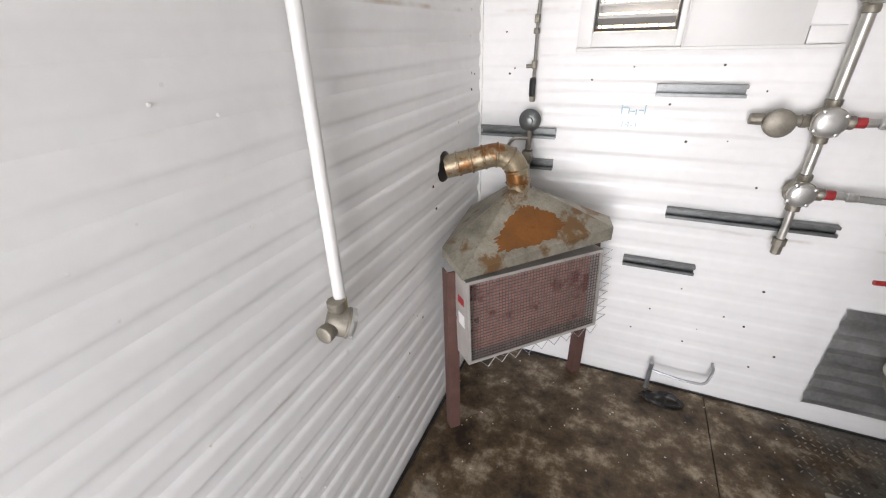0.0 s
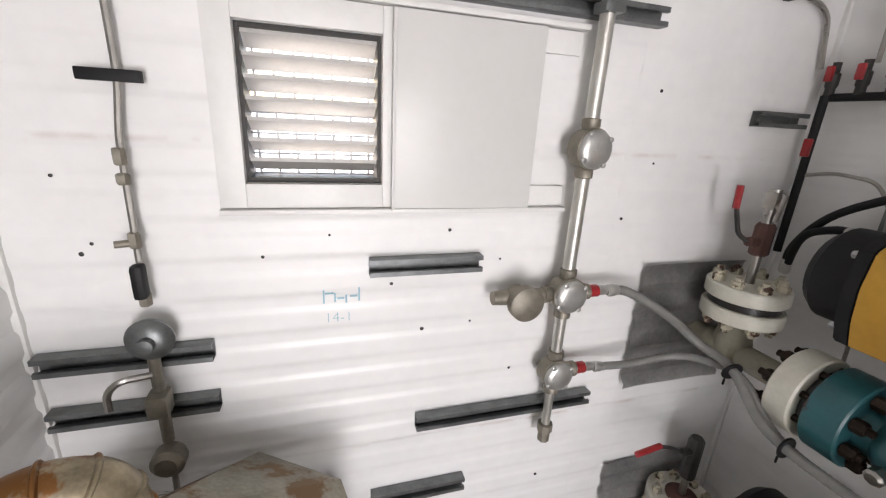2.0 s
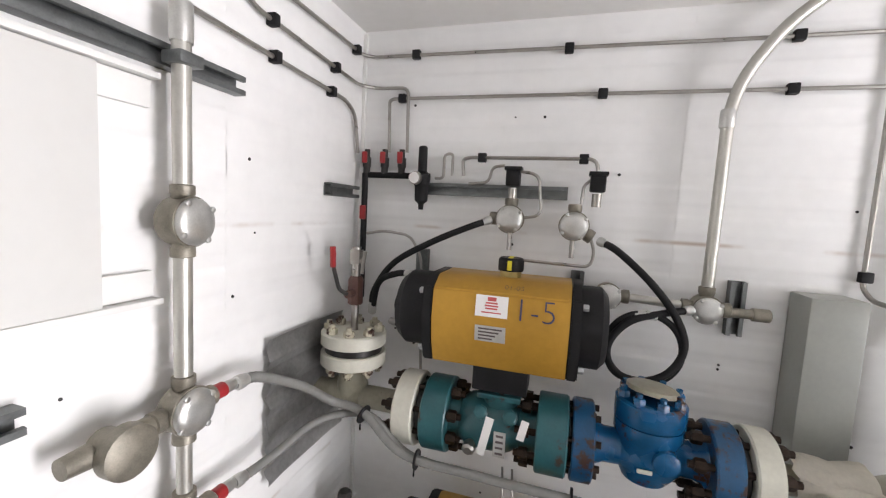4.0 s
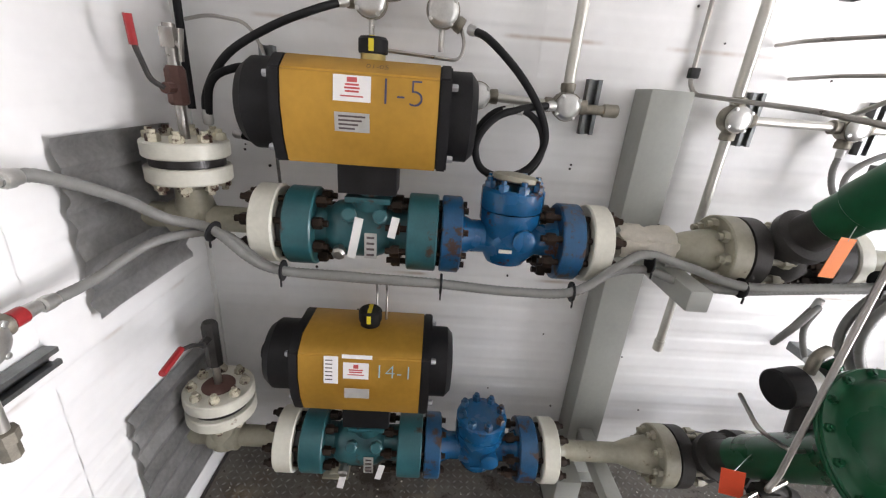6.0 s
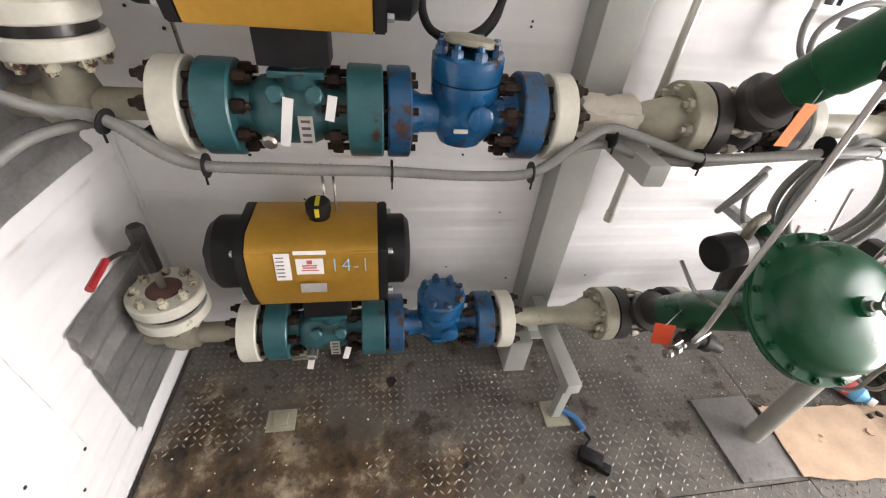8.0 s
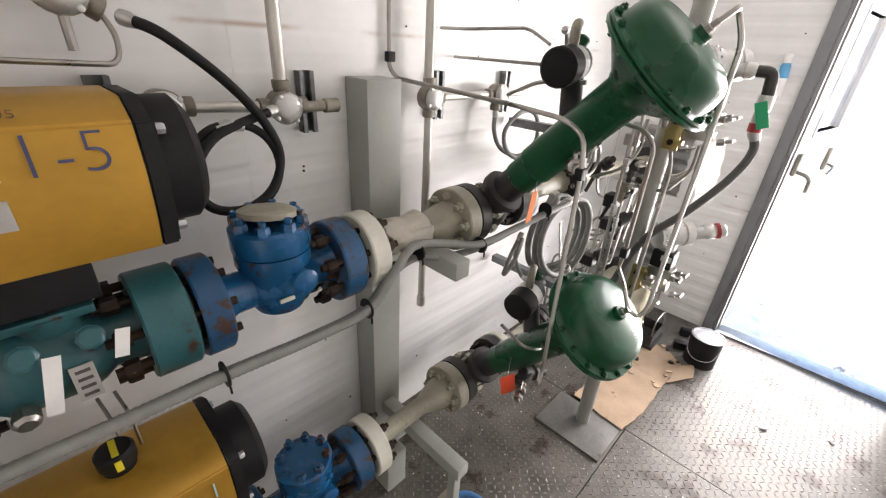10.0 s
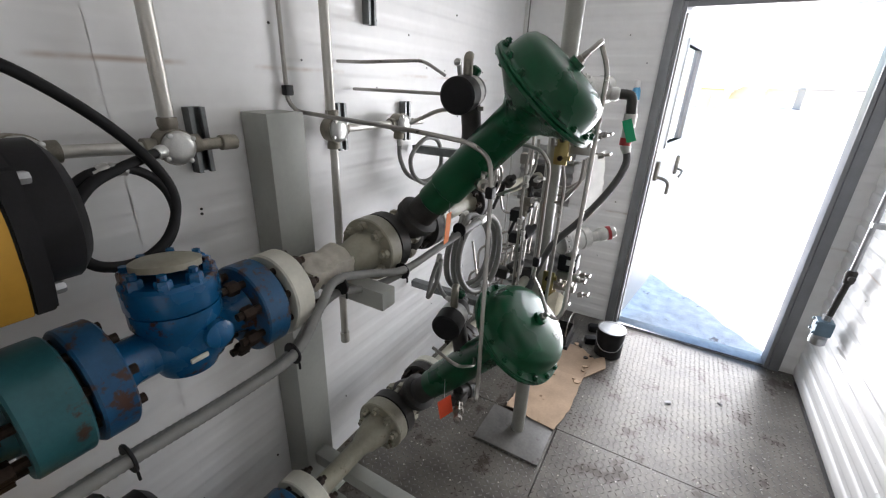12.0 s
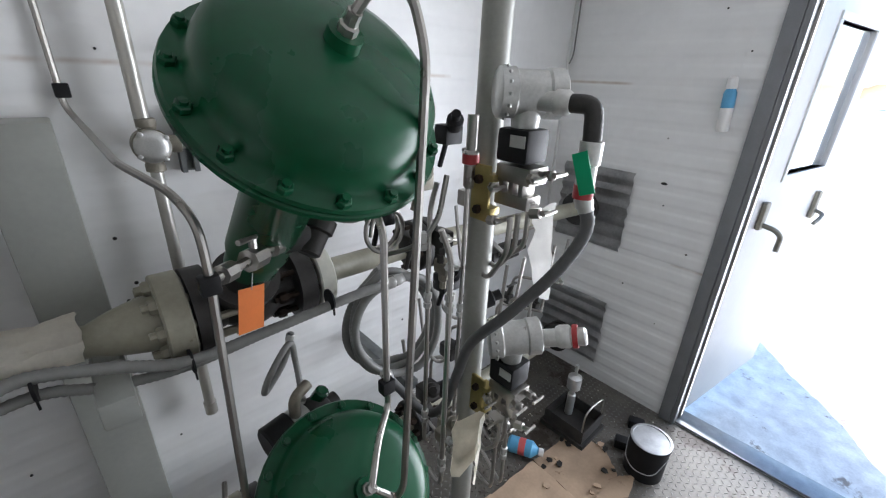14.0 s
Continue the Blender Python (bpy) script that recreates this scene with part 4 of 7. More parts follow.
for y, z in ((2.02, 1.66),):
    bm = B()
    box(bm, (1.70, y, z), (0.014, 0.02, 0.05), 0.004)
    part("handle", bm, M_RED, man, "red valve lever")
filt = thing("filter_regulator", (1.70, 1.80, 1.75), "black air filter regulator with small dial gauge", "regulator")
bm = B()
lathe(bm, (1.70, 1.80, 1.70), (0, 0, 1), [(0.008, -0.02), (0.01, 0), (0.022, 0.01), (0.024, 0.06), (0.028, 0.065), (0.028, 0.10), (0.016, 0.11), (0.015, 0.19), (0.01, 0.195)], 16)
part("body", bm, M_BLACK, filt)
bm = B()
lathe(bm, (1.675, 1.81, 1.785), (-1, 0.1, 0), [(0.02, 0), (0.022, 0.004), (0.022, 0.018), (0.019, 0.02)], 20)
dial = part("dial", bm, M_STAINLESS, filt, "small round dial gauge")
bm = B()
lathe(bm, (1.6545, 1.812, 1.785), (-1, 0.1, 0), [(0.018, 0), (0.018, 0.002)], 20)
part("dial_face", bm, M_PAPER, dial)
tubing([(1.72, 1.76, 1.79), (1.72, 1.73, 1.79), (1.72, 1.73, 1.87), (1.72, 1.70, 1.875), (1.72, 1.70, 1.80)], TB)
tubing([(1.72, 1.66, 1.80), (1.72, 1.665, 1.855), (1.72, 1.64, 1.862), (1.72, 1.24, 1.862), (1.72, 1.235, 1.80)], TB, 0.006, [(1.725, 1.60, 1.862), (1.725, 1.28, 1.862)])
tubing([(1.72, 1.64, 1.775), (1.71, 1.57, 1.78), (1.70, 1.56, 1.83), (1.70, 1.52, 1.835)], TB)
tubing([(1.70, 1.49, 1.82), (1.70, 1.41, 1.81), (1.70, 1.395, 1.68), (1.70, 1.46, 1.67)], TB)
tubing([(1.70, 1.28, 1.69), (1.70, 1.275, 1.78), (1.70, 1.25, 1.80), (1.70, 1.22, 1.80)], TB)
tubing([(1.62, 1.46, 1.545), (1.66, 1.24, 1.535), (1.67, 1.23, 1.58), (1.70, 1.25, 1.64)], TB)
tubing([(1.70, 2.0, 1.585), (1.69, 1.93, 1.60), (1.69, 1.83, 1.59), (1.70, 1.79, 1.52), (1.71, 1.77, 1.0)], TB)
for y, z, dv in ((1.49, 1.665, 0), (1.295, 1.655, 1)):
    th = thing("solenoid_box", (1.70, y, z), "round cast solenoid housing with valve on top", "solenoid valve", "solenoid valves")
    junction(th, (1.695, y, z), (-1, 0, 0), [(0, 0, 1), (0, 1, 0)] if not dv else [(0, 0, 1), (0, -1, -0.6)], 0.043, label="round cast housing")
    bm = B()
    cyl(bm, (1.70, y - dv * 0.06, z + 0.06), (1.70, y - dv * 0.06, z + 0.10), 0.014)
    part("neck", bm, M_STAINLESS, th)
    bm = B()
    cyl(bm, (1.70, y, z - 0.03), (1.70, y, z - 0.10), 0.008, n=8)
    part("drop_tube", bm, M_STAINLESS, th)
    bm = B()
    box(bm, (1.70, y - dv * 0.06, z + 0.135), (0.04, 0.045, 0.06), 0.006)
    box(bm, (1.70, y - dv * 0.06, z + 0.16), (0.05, 0.055, 0.012), 0.003)
    part("valve_head", bm, M_BLACK, th)
BH = "black rubber hose looping behind the actuator"
hose("black_hose", [(1.68, 1.55, 1.66), (1.64, 1.62, 1.63), (1.60, 1.73, 1.575), (1.60, 1.85, 1.50), (1.61, 1.92, 1.40), (1.62, 1.93, 1.32)], 0.0105, M_RUBBER, BH, ribs=0, step=0.012, group="black hoses")
hose("black_hose", [(1.62, 1.93, 1.32), (1.60, 1.90, 1.43), (1.59, 1.83, 1.47), (1.57, 1.76, 1.475)], 0.0105, M_RUBBER, BH, ribs=0, step=0.012, group="black hoses")
hose("black_hose", [(1.56, 1.67, 1.29), (1.58, 1.74, 1.28), (1.62, 1.82, 1.29), (1.64, 1.88, 1.30)], 0.009, M_RUBBER, BH, ribs=0, step=0.012, group="black hoses")
hose("black_hose", [(1.67, 1.22, 1.615), (1.62, 1.17, 1.59), (1.60, 1.08, 1.51), (1.60, 1.01, 1.42), (1.60, 0.985, 1.34), (1.59, 1.02, 1.27), (1.58, 1.09, 1.24), (1.58, 1.16, 1.26), (1.58, 1.18, 1.33), (1.59, 1.13, 1.40), (1.61, 1.04, 1.43), (1.66, 0.95, 1.44)], 0.0105, M_RUBBER, BH, ribs=0, step=0.012, group="black hoses")
hose("black_hose", [(1.605, 1.085 + 0.098 * math.sin(k * 0.4), 1.325 + 0.10 * math.cos(k * 0.4)) for k in range(17)], 0.0095, M_RUBBER, BH, ribs=0, step=0.012, group="black hoses")

# conduit on the west wall near the heater, and the one near the door
wc = thing("wall_conduit", (-0.16, 0.94, 0.94), "white conduit drop with a cast outlet box on the wall", "conduit")
pipe_part(wc, [(-0.165, 0.965, 2.3), (-0.165, 0.94, 1.0)], 0.0145, M_PANEL)
bm = B()
cyl(bm, (-0.165, 0.94, 1.0), (-0.165, 0.94, 0.975), 0.016)
part("coupling", bm, M_BRASS, wc)
junction(wc, (-0.165, 0.925, 0.945), (0.75, 0.5, -0.35), [(0, 0, 1), (0, -1, 0)], 0.036, label="pale cast outlet box")
wd = thing("wall_conduit", (-0.14, -1.14, 0.42), "conduit by the doorway with union and hanging cast fitting", "conduit")
pipe_part(wd, [(-0.15, -1.10, 2.3), (-0.15, -1.115, 0.83)], 0.0125, M_GALV)
bm = B()
lathe(bm, (-0.15, -1.115, 0.76), (0, 0, 1), [(0.016, 0), (0.024, 0.01), (0.024, 0.06), (0.016, 0.07)], 8)
cyl(bm, (-0.15, -1.15, 0.795), (-0.15, -1.08, 0.795), 0.014)
cyl(bm, (-0.15, -1.115, 0.76), (-0.14, -1.12, 0.56), 0.014)
part("tee", bm, M_DKGREY, wd)
bm = B()
box(bm, (-0.135, -1.12, 0.505), (0.075, 0.075, 0.085), 0.014)
for k in (-0.028, 0.028):
    for q in (-0.028, 0.028):
        lathe(bm, (-0.0975, -1.12 + k, 0.505 + q), (1, 0, 0), [(0.007, -0.002), (0.007, 0.006)], 6)
part("detector_head", bm, M_DETECT, wd, "blue-grey detector housing")
bm = B()
lathe(bm, (-0.135, -1.12, 0.575), (0, 0, -1), [(0.02, 0), (0.02, 0.028)], 8)
part("union", bm, M_GALV, wd)
bm = B()
lathe(bm, (-0.135, -1.12, 0.462), (0, 0, -1), [(0.028, 0), (0.03, 0.01), (0.036, 0.012), (0.036, 0.05), (0.03, 0.056)], 20)
part("gland_fitting", bm, M_GALV, wd)
bm = B()
span(bm, (-0.205, -1.13, 1.05), (-0.14, -1.09, 1.075), 0.003)
part("clip", bm, M_GALV, wd)

# handwriting on the north wall, screws and holes
mk = thing("wall_marking", (0.36, YN - 0.004, 1.26), "faded teal handwriting on the white wall", "writing")
for i, (dx, dz, w, h) in enumerate(((-0.05, 0.022, 0.004, 0.034), (-0.035, 0.03, 0.02, 0.004), (-0.02, 0.018, 0.004, 0.022), (-0.005, 0.016, 0.016, 0.004), (0.01, 0.014, 0.004, 0.02), (0.03, 0.02, 0.018, 0.004), (0.045, 0.024, 0.004, 0.034))):
    bm = B()
    box(bm, (0.405 + dx * 0.85, YN - 0.0052, 1.255 + dz), (w, 0.0012, h), 0)
    part("stroke", bm, M_INKTEAL, mk)
writing("digits", "14-1", (0.395, YN - 0.0056, 1.222), (1, 0, 0), (0, 0, 1), 0.036, M_INKTEAL, mk)
random.seed(11)


def fasteners(name, wallname, pts, nrm, material, label, r):
    for p in pts:
        bm = B()
        s = r * random.uniform(0.6, 1.2)
        lathe(bm, p, nrm, [(s, -0.001), (s * 0.95, 0.0012), (s * 0.5, 0.002)], 7, random.random())
        solid(name, bm, material, label, "screw", name + "s")


hn = [(-0.06, 1.42), (-0.08, 1.40), (0.24, 1.38), (0.38, 1.425), (0.66, 1.43), (0.80, 1.35), (0.73, 1.18), (0.86, 1.02), (0.60, 1.17), (1.20, 1.78), (1.22, 1.60), (1.15, 1.45), (0.72, 0.55), (0.82, 0.36), (0.62, 0.42), (0.9, 0.45), (0.78, 0.28), (0.56, 0.30), (1.0, 0.6), (1.05, 0.22), (0.35, 0.55), (-0.1, 1.55), (0.52, 1.30), (0.98, 0.42), (1.12, 0.30)]
fasteners("screw_hole", "n", [(x, YN - 0.0035, z) for x, z in hn], (0, -1, 0), M_OILGAP, "small dark screw hole in the wall sheet", 0.0045)
hw = [(random.uniform(0.4, 2.0), random.uniform(0.1, 2.0)) for _ in range(46)] + [(random.uniform(-1.3, 0.3), random.uniform(0.1, 1.8)) for _ in range(14)]
fasteners("wall_screw", "w", [(XW + 0.006, y, z) for y, z in hw], (1, 0, 0), M_TRIM, "small screw head in the white sheet", 0.005)
pits = [(1.95, 1.41), (1.985, 1.405), (1.955, 1.35), (1.56, 1.07), (1.58, 0.98), (1.30, 0.52), (1.42, 0.60), (1.20, 0.40)]
fasteners("torn_pit", "w", [(XW + 0.006, y, z) for y, z in pits], (1, 0, 0), M_BROWNLEG, "torn rusty screw pit in the white sheet", 0.0055)
he = [(random.uniform(-1.2, 2.0), random.uniform(0.2, 2.2)) for _ in range(60)]
fasteners("wall_screw", "e", [(XE - 0.0035, y, z) for y, z in he] + [(XE - 0.0035, 0.825, 0.605)], (-1, 0, 0), M_OILGAP, "small dark screw in the white sheet", 0.0045)
fasteners("wall_screw", "s", [(x, YS + 0.0035, z) for x, z in ((1.0, 0.9), (1.1, 1.9), (1.15, 1.1), (1.05, 0.5), (1.2, 1.4), (0.98, 1.75), (1.25, 0.65))], (0, 1, 0), M_OILGAP, "small dark screw in the white sheet", 0.005)

# spill pipe near the floor of the north wall
bm = B()
lathe(bm, (1.17, YS + 0.003, 1.20), (0, 1, 0), [(0.016, 0), (0.013, 0.003), (0.004, 0.004)], 9, 0.3, 0.45)
solid("tar_blob", bm, M_OILGAP, "small black smear of tar on the wall", "smear")
sp = thing("drain_pipe", (0.67, 2.04, 0), "thin bent drain tube with oily rag beside it", "pipe")
bm = B()
tube(bm, rounded([(0.675, 2.0, 0.02), (0.675, 2.0, 0.17)], 0.02), 0.010, 8)
tube(bm, rounded([(0.68, 2.0, 0.13), (0.80, 1.99, 0.12), (0.90, 1.99, 0.125), (0.92, 2.02, 0.19), (0.92, 2.065, 0.195)], 0.03), 0.006, 8)
part("pipe", bm, M_GALV, sp)
bm = B()
bmesh.ops.create_icosphere(bm, subdivisions=4, radius=0.055)
for v in bm.verts:
    q = v.co * 18
    v.co = Vector((v.co.x * 1.6 + 0.74, v.co.y * 0.8 + 1.96, max(0.002, v.co.z * 0.22 + 0.004))) + noise.noise_vector(q * 1.6) * 0.022
    v.co.z = max(v.co.z, 0.002)
solid("oily_rag", bm, M_OILGAP, "crumpled black oily rag on the floor", "rag", smooth=60)


# ---- pipelines ----
XP = 1.50


def flange(parent, name, y0, y1, z, r, material, label="", x=XP, axis='y'):
    bm = B()
    L = abs(y1 - y0)
    o = (x, min(y0, y1), z)
    lathe(bm, o, (0, 1, 0), [(r - 0.004, 0), (r, 0.004), (r, L - 0.004), (r - 0.004, L)], 40)
    return part(name, bm, material, parent, label)


def pipeline(z, upper):
    ln = thing("pipe_run", (XP, 1.2, z), "painted steel gas pipe with bolted flanges and end tee", "pipe", "gas pipe runs")
    dy = 0.0 if upper else -0.035
    ty, fr_ = (1.93, 0.101) if upper else (1.945, 0.106)
    # tee by the north wall with bolted blind cap
    bm = B()
    cyl(bm, (XP, YN - 0.001, z), (XP, 1.76, z), 0.035, n=24)
    lathe(bm, (XP, ty, z), (0, 0, 1), [(0.05, -0.03), (0.05, 0.03), (0.043, 0.06), (0.043, 0.085), (0.06, 0.105)], 24)
    lathe(bm, (XP, 1.99, z), (0, -1, 0), [(0.047, 0), (0.049, 0.01), (0.049, 0.09), (0.036, 0.10)], 24)
    part("tee", bm, M_PIPEGREY, ln)
    for k, (a, b) in enumerate(((0.105, 0.146), (0.168, 0.209))):
        bm = B()
        lathe(bm, (XP, ty, z + a), (0, 0, 1), [(fr_ - 0.004, 0), (fr_, 0.004), (fr_, b - a - 0.004), (fr_ - 0.004, b - a)], 40)
        part("tee_flange", bm, M_CREAM, ln, "cream blind flange" if k else "cream flange")
    # black disc between the tee flanges, the gap's shade as colour
    bm = B()
    lathe(bm, (XP, ty, z + 0.146), (0, 0, 1), [(0.088, 0), (0.088, 0.022)], 24)
    part("gap_disc", bm, M_OILGAP, ln)
    bolt_ring(ln, "bolt", (XP, ty, z + 0.157), (0, 0, 1), 0.078, 8, 0.0165, 0.140, M_BOLTCR, 0.3, head=0.018)
    if not upper:
        bm = B()
        lathe(bm, (XP, ty, z + 0.2092), (0, 0, 1), [(0.05, 0), (0.05, 0.004), (0.03, 0.012), (0.012, 0.013)], 24)
        part("raised_face", bm, M_BROWNLEG, ln, "rusty brown raised face of the cap")
    # lever valve on the cap
    lv = thing("vent_valve", (XP, ty, z + 0.209), "small rusty needle valve with red lever on the flange", "valve", "vent valves")
    bm = B()
    cyl(bm, (XP, ty, z + 0.206), (XP, ty, z + 0.30), 0.012, n=10)
    part("nipple", bm, M_STAINLESS, lv)
    bm = B()
    lathe(bm, (XP, ty, z + 0.29), (0, 0, 1), [(0.018, 0), (0.024, 0.005), (0.024, 0.08 if upper else 0.15), (0.018, 0.09 if upper else 0.16)], 8)
    zl = z + (0.33 if upper else 0.40)
    cyl(bm, (XP, ty, zl), (XP - 0.05, ty, zl), 0.013, n=8)
    part("body", bm, M_BROWNLEG if upper else M_DKGREY, lv)
    bm = B()
    hp = [(XP - 0.05, ty, z + 0.33), (XP - 0.065, 1.95, z + 0.345), (XP - 0.085, 1.96, z + 0.42), (XP - 0.088, 1.96, z + 0.47)] if upper else [(XP - 0.05, ty, zl), (XP - 0.12, 1.93, zl + 0.05), (XP - 0.20, 1.91, zl + 0.09), (XP - 0.28, 1.90, zl + 0.09)]
    tube(bm, rounded(hp, 0.02), 0.006, 8)
    part("lever", bm, M_DKGREY, lv)
    bm = B()
    tube(bm, [Vector(hp[-2]).lerp(Vector(hp[-1]), t) for t in (-0.1, 0.5, 1.1)], 0.0088, 8)
    part("grip", bm, M_RED, lv, "red plastic grip")
    if upper:
        bm = B()
        cyl(bm, (XP, ty, z + 0.375), (XP, ty, z + 0.47), 0.014, n=10)
        box(bm, (XP, ty, z + 0.44), (0.03, 0.035, 0.045), 0.005)
        cyl(bm, (XP, ty, z + 0.44), (XP - 0.01, 1.90, z + 0.42), 0.007, n=8)
        tube(bm, [(XP - 0.01, 1.905, z + 0.39), (XP - 0.012, 1.895, z + 0.46)], 0.006, 8)
        part("gauge_valve", bm, M_STAINLESS, lv)
    # flange pair into the ball valve
    flange(ln, "flange", 1.753, 1.692, z, 0.108, M_CREAM, "cream weld-neck flange")
    bm = B()
    lathe(bm, (XP, 1.79, z), (0, -1, 0), [(0.036, 0), (0.055, 0.037)], 24)
    lathe(bm, (XP, 1.695, z), (0, -1, 0), [(0.07, 0), (0.07, 0.02)], 24)
    part("weld_neck", bm, M_PIPEGREY, ln)
    bolt_ring(ln, "stud", (XP, 1.672, z), (0, 1, 0), 0.084, 8, 0.0165, 0.21, M_BOLT, 0.39)
    # black discs in the flange gaps stand in for the shade there
    for ga, gb in ((1.6915, 1.6705), (0.8845, 0.8655), (1.2715, 1.2625)):
        flange(ln, "gap_disc", ga, gb, z, 0.082, M_OILGAP, "black disc darkening the flange gap")
    # right of the check valve
    flange(ln, "flange", 0.865, 0.81, z, 0.108, M_CREAM, "cream weld-neck flange")
    bm = B()
    lathe(bm, (XP, 0.812, z), (0, -1, 0), [(0.056, 0), (0.038, 0.035), (0.035, 0.045), (0.035, 0.20 - dy), (0.05, 0.24 - dy), (0.062, 0.29 - dy), (0.066, 0.335 - dy)], 24)
    part("pipe_spool", bm, M_PIPEGREY, ln)
    flange(ln, "flange", 0.49 + dy, 0.435 + dy, z, 0.105, M_PIPEGREY)
    bolt_ring(ln, "stud", (XP, 0.41 + dy, z), (0, 1, 0), 0.08, 8, 0.017, 0.19, M_PIPEGREY, 0.1)
    bolt_ring(ln, "stud", (XP, 0.888, z), (0, 1, 0), 0.084, 8, 0.0165, 0.20, M_BOLT, 0.39)
    # downstream spool to the south wall
    flange(ln, "flange", 0.135 + dy, 0.09 + dy, z, 0.095, M_CREAM)
    bm = B()
    lathe(bm, (XP, 0.09 + dy, z), (0, -1, 0), [(0.05, 0), (0.035, 0.03), (0.035, 0.29), (0.05, 0.32)], 20)
    cyl(bm, (XP, -0.28, z), (XP, YS + 0.001, z - 0.07), 0.035, n=20)
    part("pipe_spool", bm, M_PIPEGREY, ln)
    flange(ln, "flange", -0.23, -0.27, z, 0.088, M_DKGREY)
    flange(ln, "flange", -0.275, -0.315, z, 0.088, M_DKGREY)
    bolt_ring(ln, "stud", (XP, -0.272, z), (0, 1, 0), 0.066, 8, 0.013, 0.13, M_BOLT)
    flange(ln, "flange", -1.30, -1.335, z - 0.062, 0.085, M_DKGREY)
    flange(ln, "flange", -1.34, -1.375, z - 0.064, 0.085, M_DKGREY)

    # ball valve
    bv = thing("ball_valve", (XP, 1.46, z - 0.1), "teal enamelled ball valve with rusted studs and paper tags", "ball valve", "ball valves")
    flange(bv, "flange", 1.67, 1.595, z, 0.107, M_TEAL)
    flange(bv, "flange", 1.352, 1.272, z, 0.107, M_TEAL)
    bm = B()
    lathe(bm, (XP, 1.60, z), (0, -1, 0), [(0.062, 0), (0.058, 0.035), (0.074, 0.055), (0.078, 0.08), (0.078, 0.16), (0.07, 0.18), (0.056, 0.2), (0.06, 0.25)], 28)
    lathe(bm, (XP, 1.46, z), (0, 0, 1), [(0.05, 0.05), (0.05, 0.09), (0.03, 0.092), (0.03, 0.12)], 16)
    box(bm, (XP, 1.46, z + 0.09), (0.09, 0.12, 0.016), 0.004)
    part("body", bm, M_TEAL, bv)
    for yy in (1.50, 1.42):
        bm = B()
        lathe(bm, (XP - 0.07, yy, z + 0.055), (-1, 0, 0.5), [(0.018, 0), (0.02, 0.01), (0.02, 0.026), (0.015, 0.03)], 8)
        part("plug", bm, M_TEAL, bv)
    bm = B()
    lathe(bm, (XP - 0.07, 1.525, z - 0.035), (-1, 0, -0.2), [(0.012, 0), (0.018, 0.012), (0.018, 0.03), (0.012, 0.036)], 8)
    part("fitting", bm, M_STAINLESS, bv)
    bm = B()
    box(bm, (XP - 0.081, 1.445, z - 0.02), (0.002, 0.032, 0.07), 0)
    part("nameplate", bm, M_SILVERLBL, bv, "small metal nameplate")
    for k in range(4):
        bm = B()
        box(bm, (XP - 0.0825, 1.445, z - 0.045 + k * 0.016), (0.001, 0.02, 0.006), 0)
        part("print_bar", bm, M_INKBLK, bv)
    bolt_ring(bv, "stud", (XP, 1.30, z), (0, 1, 0), 0.084, 8, 0.0165, 0.19, M_BOLT, 0.39)
    # hanging paper tags
    for yy, zz, h, w in ((1.482, 0.045, 0.12, 0.022), (1.385, 0.05, 0.06, 0.02)) if upper else ((1.53, -0.05, 0.09, 0.022), (1.405, -0.01, 0.08, 0.02)):
        bm = B()
        box(bm, (0, 0, 0), (0.0012, w, h), 0, Matrix.Translation((XP - 0.098, yy, z + zz - h / 2 + 0.02)) @ Matrix.Rotation(radians(12), 4, 'X') @ Matrix.Rotation(radians(-8), 4, 'Y'))
        part("paper_tag", bm, M_PAPER, bv, "curled white paper tag")

    # actuator on top of the ball valve
    az = z + 0.31 if upper else z + 0.355
    kk = 1.0 if upper else 1.06
    act = thing("valve_actuator", (XP, 1.46, az - 0.12), "gold pneumatic valve actuator with black end caps, marked " + ("1-5" if upper else "14-1"), "actuator", "valve actuators")
    sec = [(0.072, 0.115), (0.118, 0.085), (0.128, 0.012), (0.118, -0.06), (0.095, -0.12)]
    sec = [(x * kk, zz * kk) for x, zz in sec]
    sec = [(-x, zz) for x, zz in sec] + [(x, zz) for x, zz in reversed(sec)]
    bm = B()

    def prism(bm, sec, y0, y1, k=1.0):
        A = [bm.verts.new((XP + x * k, y0, az + q * k)) for x, q in sec]
        C = [bm.verts.new((XP + x * k, y1, az + q * k)) for x, q in sec]
        for i in range(len(sec)):
            j = (i + 1) % len(sec)
            bm.faces.new((A[i], A[j], C[j], C[i]))
        bm.faces.new(A)
        bm.faces.new(C)
        es = [e for e in bm.edges if abs(e.verts[0].co.y - e.verts[1].co.y) > 0.01 or k != 1.0]
        bmesh.ops.bevel(bm, geom=es, offset=0.004, segments=2, affect='EDGES')
        return bm

    part("body", prism(bm, sec, 1.292, 1.638), M_GOLD, act, "gold anodised housing")
    for y0, y1, yo in ((1.638, 1.668, 1.765), (1.292, 1.264, 1.195)):
        bm = prism(B(), sec, y0, y1, 1.001)
        s = 1 if yo > y0 else -1
        lathe(bm, (XP, y1, az), (0, s, 0), [(0.108, 0), (0.108, abs(yo - y1) * 0.7), (0.09, abs(yo - y1) * 0.93), (0.04, abs(yo - y1))], 28)
        if s > 0:
            lathe(bm, (XP, yo - 0.003, az), (0, 1, 0), [(0.03, 0), (0.03, 0.022), (0.024, 0.026)], 12)
        cap = part("end_cap", bm, M_BLACK, act, "black end cap")
